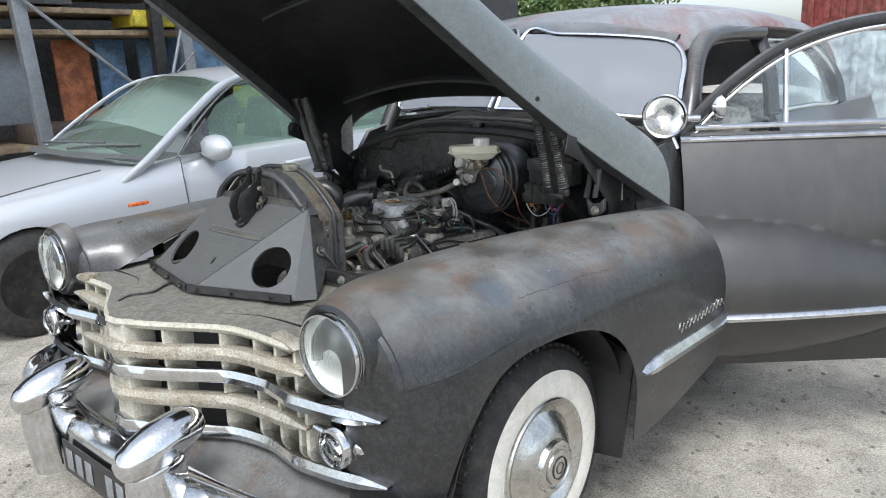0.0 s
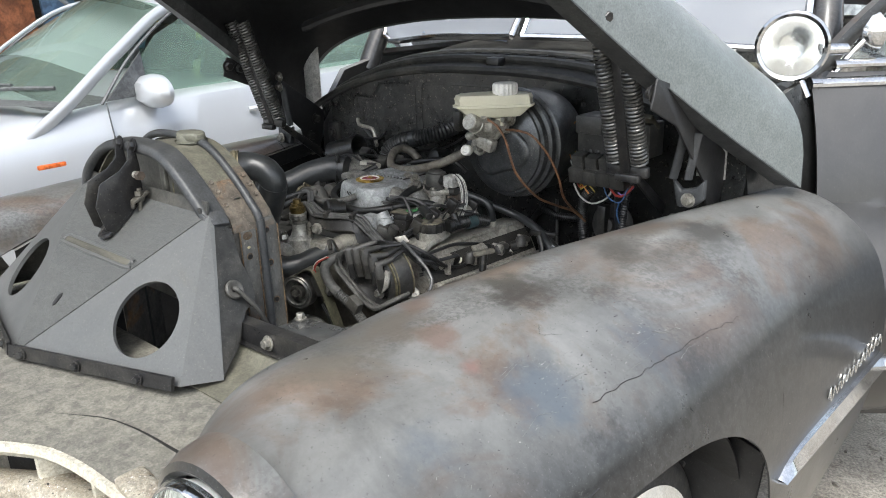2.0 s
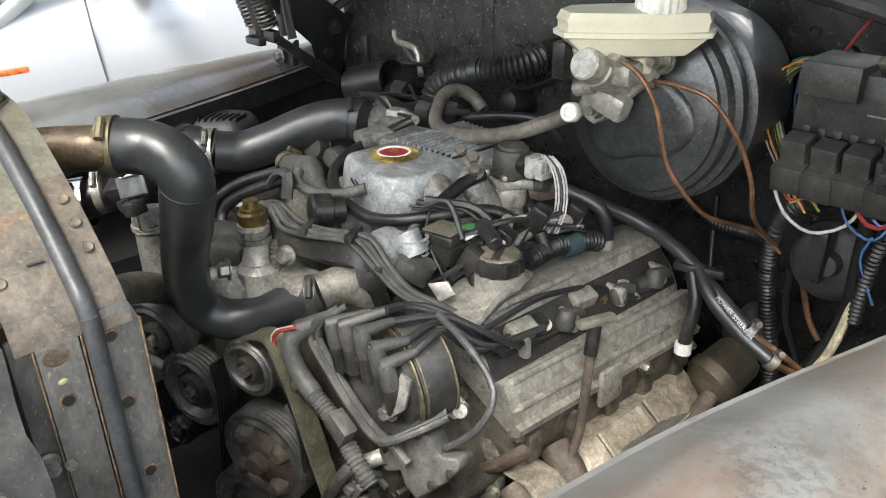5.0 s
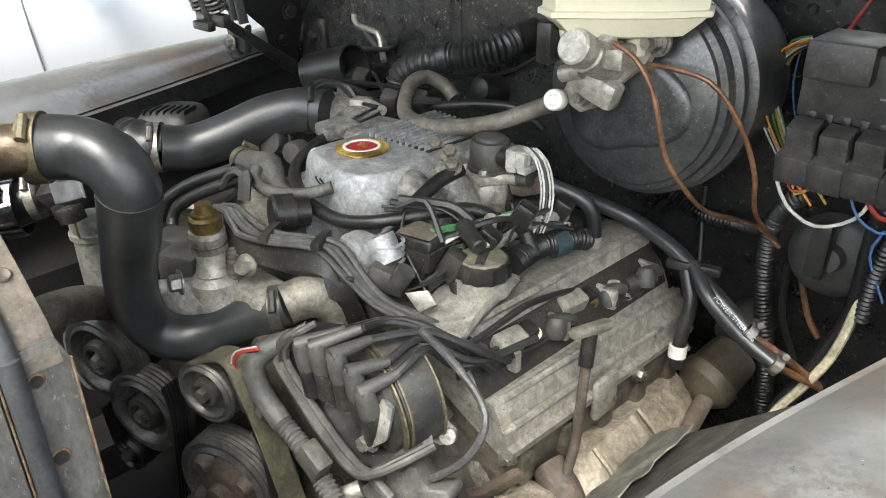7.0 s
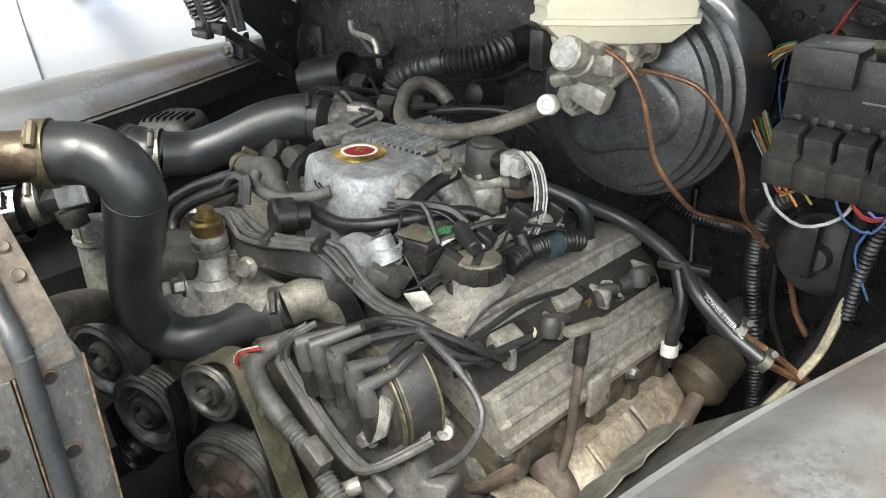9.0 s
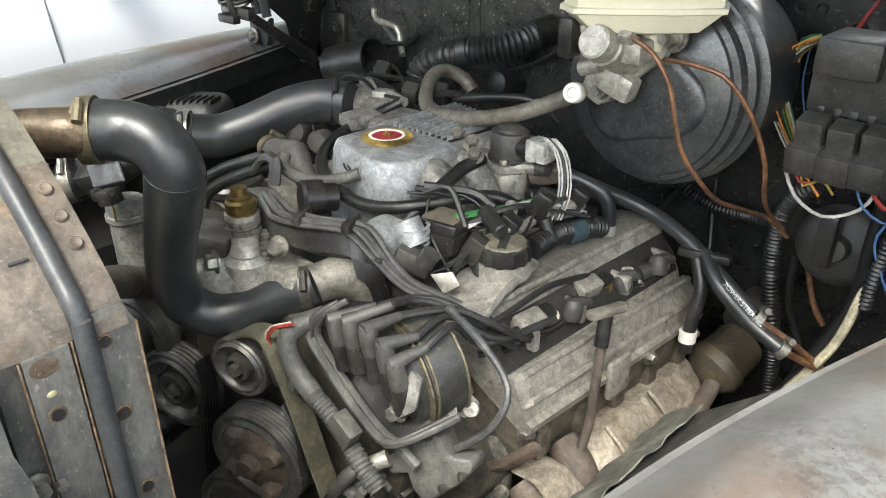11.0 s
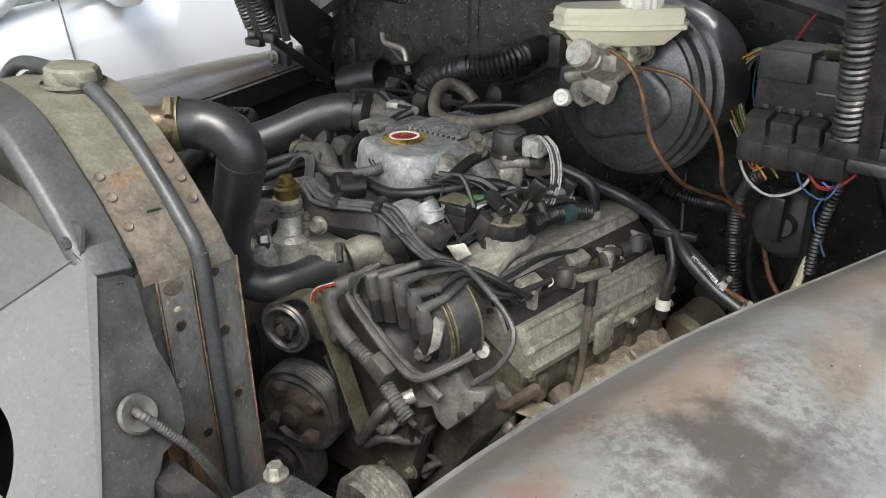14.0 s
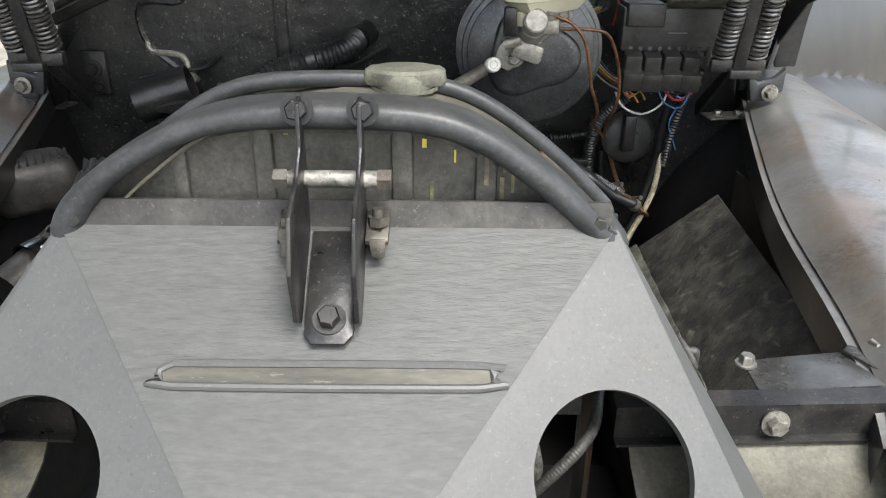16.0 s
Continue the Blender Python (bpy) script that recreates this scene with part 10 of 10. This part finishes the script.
# ---------- brake booster, fuse box and wiring on the bulkhead ----------
def build_booster():
    c = V((0.266, 0.672, 1.118))
    ax = V((-0.04, -1, 0.03)).normalized()
    b = thing("brake_booster", (0.305, 0.80, 0.99), "round black brake booster with master cylinder on the bulkhead", "brake booster")
    R = 0.143
    prof = [(0, -0.16), (R * 0.9, -0.16), (R * 0.98, -0.12), (R * 0.98, -0.045), (R * 1.03, -0.04), (R * 1.03, -0.028), (R * 0.95, -0.024), (R * 0.94, -0.014), (R * 1.0, -0.008), (R * 1.0, 0.002), (R * 0.935, 0.005), (R * 0.92, 0.010), (R * 0.945, 0.015), (R * 0.93, 0.022), (R * 0.87, 0.024), (R * 0.86, 0.030), (R * 0.80, 0.034), (R * 0.70, 0.040), (R * 0.52, 0.047), (R * 0.36, 0.051), (R * 0.2, 0.053), (0, 0.0535)]
    part("shell", lathe(B(), prof, c, ax, 56), BOOSTER, b, "dusty black domed shell")
    # lobed plateau pressed round the master cylinder
    side = V((1, 0, 0)) - ax * ax.x
    side.normalize()
    upw = side.cross(ax)
    rows = []
    for s, h in ((1.0, -0.006), (0.985, 0.003), (0.955, 0.008), (0.90, 0.0105), (0.80, 0.011), (0.02, 0.009)):
        row = []
        for q in np.linspace(0, 2 * math.pi, 72, endpoint=False):
            rr = R * (0.60 + 0.085 * math.cos(3 * q - 0.5) + 0.03 * math.cos(2 * q)) * s
            dome = 0.0535 - 0.0195 * min(1.0, rr / (R * 0.8)) ** 2
            row.append(c + side * math.cos(q) * rr + upw * math.sin(q) * rr + ax * (dome + h - 0.004))
        rows.append(row)
    bm = B()
    loft(bm, rows, True)
    bmesh.ops.recalc_face_normals(bm, faces=bm.faces)
    part("pressed_plateau", bm, BOOSTER, b)
    m0 = V((0.256, 0.612, 1.152))
    bm = slab(B(), [m0 + V((-0.068, 0.0, -0.045)), m0 + V((-0.035, 0.0, -0.060)), m0 + V((0.055, 0.0, 0.020)), m0 + V((0.068, 0.0, 0.050)), m0 + V((0.035, 0.0, 0.065)), m0 + V((-0.055, 0.0, -0.010))], ax * 0.016, 0.004)
    part("flange", bm, ALU, b, "cast flange")
    mx = V((0.02, -0.92, 0.36)).normalized()
    mc = m0 + V((0, 0.005, 0.008))
    bm = rod(B(), mc, mc + mx * 0.085, 0.027, 0.025, 24, 0.003)
    rod(bm, mc + mx * 0.08, mc + mx * 0.112, 0.0225, 0.0215, 24, 0.003)
    box(bm, mc + mx * 0.055 + V((0.028, 0, 0.004)), (0.04, 0.035, 0.03), 0.006)
    box(bm, m0 + V((-0.004, -0.024, -0.018)), (0.060, 0.030, 0.036), 0.008, (0, 18, 0))
    rod(bm, mc + mx * 0.050 + V((-0.02, 0, -0.02)), mc + mx * 0.050 + V((-0.05, 0, -0.03)), 0.011)
    part("master_cylinder", bm, ALU, b, "dirty alloy master cylinder")
    for at in (V((0.230, 0.599, 1.119)), V((0.316, 0.606, 1.199))):
        bm = lathe(B(), [(0, 0.002), (0.019, 0.002), (0.019, -0.002), (0, -0.002)], at, ax, 24)
        lathe(bm, [(0, 0.006), (0.0165, 0.006), (0.0165, 0.003), (0, 0.003)], at, ax, 24)
        lathe(bm, [(0, 0.018), (0.011, 0.018), (0.013, 0.015), (0.013, 0.006), (0, 0.006)], at, ax, 6)
        rod(bm, at, at + ax * 0.028, 0.0068, n=12)
        part("flange_nut", bm, ZINC, b, "zinc flange nut on a stud")
    # fluid reservoir
    rc = V((0.281, 0.585, 1.236))
    bm = B()
    out = [(-0.088, -0.034), (-0.03, -0.040), (0.03, -0.042), (0.090, -0.034), (0.102, 0.0), (0.090, 0.034), (0.0, 0.042), (-0.085, 0.034), (-0.100, 0.0)]
    rot = Matrix.Rotation(radians(42), 3, "Z")
    def ring(s, z):
        return [rc + rot @ V((x * s, y * s, z)) for x, y in out]
    loft(bm, [ring(0.50, -0.032), ring(0.72, -0.028), ring(0.93, -0.010), ring(0.97, -0.006), ring(1.035, -0.0045), ring(1.035, 0.0015), ring(0.98, 0.003), ring(0.98, 0.012), ring(1.0, 0.016), ring(0.95, 0.026), ring(0.5, 0.030), ring(0.02, 0.031)], True)
    bmesh.ops.recalc_face_normals(bm, faces=bm.faces)
    rod(bm, rc + V((-0.045, -0.04, -0.02)), rc + V((-0.040, -0.036, -0.045)), 0.018)
    rod(bm, rc + V((0.015, 0.01, -0.02)), rc + V((0.010, 0.01, -0.052)), 0.016)
    r = part("reservoir", bm, CREAM, b, "yellowed cream brake fluid reservoir")
    bm = B()
    rows = []
    for h, s in ((0.0, 1.0), (0.022, 1.0), (0.027, 0.95), (0.029, 0.8)):
        rows.append([rc + V((0.030 + 0.031 * s * (1 + 0.035 * math.cos(18 * a)) * math.cos(a), 0.010 + 0.031 * s * (1 + 0.035 * math.cos(18 * a)) * math.sin(a), 0.026 + h)) for a in np.linspace(0, 2 * math.pi, 72, endpoint=False)])
    loft(bm, rows, True)
    bm.verts.ensure_lookup_table()
    bm.faces.new([bm.verts[216 + i] for i in range(72)])
    bmesh.ops.recalc_face_normals(bm, faces=bm.faces)
    part("reservoir_cap", bm, WHITEPL, r, "white ribbed cap")
    bm = box(B(), rc + V((-0.068, -0.055, -0.040)), (0.022, 0.026, 0.05), 0.004)
    part("level_plug", bm, PLASTIC, r)
    # copper brake lines
    for pts in ([(0.2921, 0.5450, 1.2045), (0.3264, 0.5400, 1.1911), (0.3518, 0.5400, 1.1599), (0.3642, 0.5450, 1.1149), (0.3724, 0.5550, 1.0762), (0.3907, 0.5800, 1.0340), (0.4018, 0.6200, 0.9979), (0.4079, 0.7000, 0.9607), (0.4290, 0.7400, 0.9408), (0.4535, 0.7600, 0.9114)],
                [(0.3134, 0.5950, 1.1727), (0.3570, 0.5850, 1.1748), (0.3963, 0.5850, 1.1684), (0.4168, 0.6000, 1.1430), (0.4330, 0.6200, 1.1047), (0.4457, 0.6400, 1.0528), (0.4447, 0.6600, 1.0052), (0.4415, 0.7000, 0.9671), (0.4485, 0.7500, 0.9264)]):
        part("brake_line", tube(B(), pts, 0.0032, 8), COPPER, b, "bent copper brake line")
    for p in ((0.2884, 0.5450, 1.2040), (0.2986, 0.6150, 1.1667)):
        bm = lathe(B(), [(0, 0), (0.009, 0), (0.009, 0.016), (0.0055, 0.018), (0.0055, 0.024), (0, 0.024)], V(p) - V((0.012, 0, 0)), (1, 0.1, -0.1), 6)
        part("line_nut", bm, ZINC, b)


build_booster()


FUSE = material("grey_black_plastic", (0.032, 0.032, 0.031), 0.42, mottle=(0.065, 0.063, 0.058), amount=0.5, scale=14, bump=0.1, dust=0.2)


def build_electrics():
    f = thing("fuse_box", (0.52, 0.80, 1.10), "black fuse box with a dusty lid on the bulkhead", "fuse box")
    bm = box(B(), (0.555, 0.745, 1.155), (0.20, 0.075, 0.085), 0.005)
    box(bm, (0.497, 0.735, 1.185), (0.075, 0.09, 0.045), 0.004)
    part("body", bm, FUSE, f, "black plastic body")
    bm = box(B(), (0.600, 0.730, 1.200), (0.115, 0.06, 0.012), 0.003, (-35, 0, 0))
    part("lid", bm, material("fuse_lid", (0.085, 0.08, 0.06), 0.6, mottle=(0.13, 0.12, 0.09), amount=0.5, scale=10), f, "dusty olive lid")
    for i in range(9):
        part("terminal", box(B(), (0.475 + 0.02 * i, 0.712, 1.112), (0.010, 0.012, 0.02), 0.001), DARK, f)
    bm = tube(B(), [(0.545, 0.704, 1.15), (0.585, 0.704, 1.150)], 0.0015, 6)
    part("seam", bm, GALV, f)
    rel = None
    for i, (x, y) in enumerate(((0.477, 0.690), (0.516, 0.690), (0.555, 0.690), (0.594, 0.690))):
        if rel is None:
            rel = thing("relay", (x, y, 1.07), "square black relay below the fuse box", "relay", "relays")
            bm = box(B(), (x, y, 1.092), (0.034, 0.034, 0.044), 0.004, (14, 0, 0))
            part("cover", bm, FUSE, rel)
            bm = box(B(), (x, y - 0.006, 1.062), (0.040, 0.040, 0.038), 0.003, (14, 0, 0))
            part("socket", bm, FUSE, rel)
        else:
            copy_thing(rel, Matrix.Translation((x, y, 1.07 - 0.002 * (i % 2))))
    # coloured wire loops beside the box
    rnd = random.Random(11)
    w = thing("wire_loom", (0.44, 0.86, 1.10), "loops of thin coloured wires on the bulkhead", "wires")
    for k in range(16):
        c = ["white", "yellow", "red", "black", "blue", "green", "orange", "white"][k % 8]
        o = V((rnd.uniform(-0.008, 0.008), rnd.uniform(-0.02, 0.02), rnd.uniform(-0.01, 0.01)))
        part("wire", tube(B(), [V((0.4272, 0.8000, 1.1822)) + o * 0.5, V((0.4037, 0.8000, 1.1667)) + o, V((0.3958, 0.7900, 1.1279)) + o * 1.5, V((0.4027, 0.7800, 1.0969)) + o * 1.5, V((0.4422, 0.7500, 1.0511)) + o, V((0.4819, 0.7200, 1.0352)) + o], 0.0014, 6), WIRES[c], w)
    part("wire", tube(B(), [(0.468, 0.885, 1.235), (0.466, 0.84, 1.215), (0.462, 0.80, 1.185), (0.452, 0.79, 1.15)], 0.003, 6), WIRES["red"], w, "red cable")
    lo = [("white", [(0.452, 0.70, 1.03), (0.47, 0.70, 1.00), (0.51, 0.695, 0.985), (0.55, 0.70, 1.005), (0.565, 0.71, 1.04)], 0.0024), ("blue", [(0.535, 0.70, 1.045), (0.555, 0.695, 1.01), (0.59, 0.695, 1.0), (0.61, 0.70, 1.045)], 0.0018), ("red", [(0.545, 0.705, 1.045), (0.575, 0.70, 1.015), (0.60, 0.70, 1.02), (0.622, 0.70, 1.045)], 0.003),
          ("violet", [(0.555, 0.71, 1.045), (0.59, 0.70, 1.018), (0.62, 0.705, 1.04)], 0.0018), ("yellow", [(0.47, 0.70, 1.045), (0.48, 0.69, 1.02), (0.50, 0.69, 1.035), (0.515, 0.70, 1.015)], 0.0018), ("orange", [(0.465, 0.70, 1.04), (0.485, 0.69, 1.03), (0.50, 0.695, 1.01)], 0.0018), ("red", [(0.46, 0.70, 1.04), (0.475, 0.69, 1.025), (0.495, 0.69, 1.03)], 0.0018), ("blue", [(0.585, 0.70, 1.00), (0.575, 0.71, 0.96), (0.60, 0.72, 0.90)], 0.0018)]
    for c, pts, r in lo:
        part("wire", tube(B(), pts, r, 6), WIRES[c], w)
    # horn disc, ribbed looms and cables below
    h = thing("horn", (0.51, 0.85, 0.86), "dusty black horn disc below the relays", "horn")
    bm = lathe(B(), [(0, 0.035), (0.016, 0.034), (0.02, 0.015), (0.045, 0.012), (0.056, 0.006), (0.060, 0.0), (0.056, -0.008), (0, -0.03)], (0.513, 0.80, 0.905), (0.05, -1, 0.15), 36)
    part("disc", bm, DUSTBLACK, h)
    bm = box(B(), (0.505, 0.765, 0.925), (0.025, 0.03, 0.08), 0.004)
    part("bracket", bm, DARK, h)
    lm = thing("cable_loom", (0.46, 0.86, 0.7), "black corrugated cable looms on the bulkhead", "cables")
    for pts, r, rib in (([(0.4863, 0.7400, 1.0111), (0.4588, 0.7500, 0.9841), (0.4312, 0.7800, 0.9230), (0.4304, 0.8000, 0.8129), (0.4550, 0.8000, 0.7022), (0.4628, 0.8200, 0.5616)], 0.013, (0.007, 0.0013)),
                        ([(0.2378, 0.8600, 0.8990), (0.2906, 0.8600, 0.8794), (0.3604, 0.8500, 0.8849), (0.4292, 0.8000, 0.9107)], 0.011, (0.007, 0.0012)),
                        ([(0.622, 0.70, 1.08), (0.60, 0.71, 1.02), (0.585, 0.72, 0.94), (0.58, 0.73, 0.86)], 0.009, (0.007, 0.0012)),
                        ([(0.575, 0.71, 1.03), (0.57, 0.73, 0.95), (0.565, 0.74, 0.85), (0.53, 0.72, 0.74), (0.50, 0.70, 0.66)], 0.012, None),
                        ([(0.2883, 0.8700, 0.9249), (0.2963, 0.8600, 0.8611), (0.3106, 0.8400, 0.8015)], 0.005, None),
                        ([(0.4572, 0.8000, 0.8703), (0.4647, 0.8000, 0.7878), (0.4962, 0.8000, 0.7117), (0.4974, 0.8000, 0.6162)], 0.005, None),
                        ([(0.1602, 0.8400, 0.7357), (0.2250, 0.8700, 0.8768), (0.2855, 0.8700, 0.8796)], 0.010, None)):
        part("cable", tube(B(), pts, r, 10, rib=rib), RUBBER, lm)
    part("cable", tube(B(), [(0.575, 0.735, 0.90), (0.560, 0.715, 0.80), (0.515, 0.70, 0.70), (0.495, 0.70, 0.655)], 0.0065, 8), material("bone_cable", (0.46, 0.42, 0.30), 0.6), lm, "bone-coloured cable")
    part("cable", tube(B(), [(0.4777, 0.8000, 0.8595), (0.4987, 0.8000, 0.8022), (0.5191, 0.8000, 0.7725)], 0.0045, 8), COPPER, lm, "thin copper pipe")
    # bulkhead flecks: small chips and clips
    rnd = random.Random(3)
    bm = B()
    for _ in range(130):
        x, z = rnd.uniform(0.30, 0.72), rnd.uniform(0.62, 1.0)
        s = rnd.uniform(0.0008, 0.003)
        box(bm, (x, FW + 0.10 * max(0, (0.45 - (z - 0.35) / 0.85)) * 2 - 0.001, z), (s * 2, 0.002, s))
    tagged(part("paint_fleck", bm, WHITEPL, firewall, "pale paint flecks"), kind="stuff")
    # steering box and shaft
    s = thing("steering_box", (0.39, 0.75, 0.45), "rusty steering box and shaft beside the engine", "steering box")
    bm = lathe(B(), [(0, 0.05), (0.035, 0.05), (0.04, 0.04), (0.042, 0.0), (0.046, -0.005), (0.046, -0.025), (0.034, -0.04), (0.018, -0.05), (0, -0.05)], (0.4045, 0.7400, 0.6829), (0.22, 0.75, 0.45), 28)
    part("body", bm, material("oily_brown_casting", (0.050, 0.043, 0.030), 0.5, mottle=(0.10, 0.08, 0.05), amount=0.5, scale=14, bump=0.4), s)
    bm = rod(B(), (0.4130, 0.7000, 0.6671), (0.4207, 0.6000, 0.6324), 0.014)
    part("shaft", bm, RUSTY, s, "rusty steering shaft")
    bm = tube(B(), [(0.4093, 0.7800, 0.7328), (0.4159, 0.8400, 0.7488)], 0.035, 14)
    part("column", bm, DUSTBLACK, s)
    # far-side details on the bulkhead
    d = thing("wiper_link", (-0.42, 0.86, 1.0), "bent steel linkage on the bulkhead", "linkage")
    part("rod", tube(B(), [(-0.5700, 0.8850, 1.0927), (-0.5646, 0.8850, 1.0690), (-0.4986, 0.8850, 1.0593), (-0.4880, 0.8850, 1.0306), (-0.4642, 0.8700, 1.0063)], 0.007, 8), ALU, d)
    part("lever", tube(B(), [(-0.5953, 0.8700, 1.0114), (-0.5175, 0.8700, 1.0252), (-0.4446, 0.8700, 1.0357), (-0.4121, 0.8700, 1.0613)], 0.005, 8), DARK, d)
    bm = box(B(), (-0.70, 0.885, 1.02), (0.06, 0.02, 0.10), 0.006)
    bolt(bm, (-0.70, 0.872, 1.03), (0, -1, 0), 0.014, 0.012)
    bolt(bm, (-0.69, 0.872, 0.99), (0, -1, 0), 0.010, 0.012)
    part("bracket", bm, DARK, d)


build_electrics()
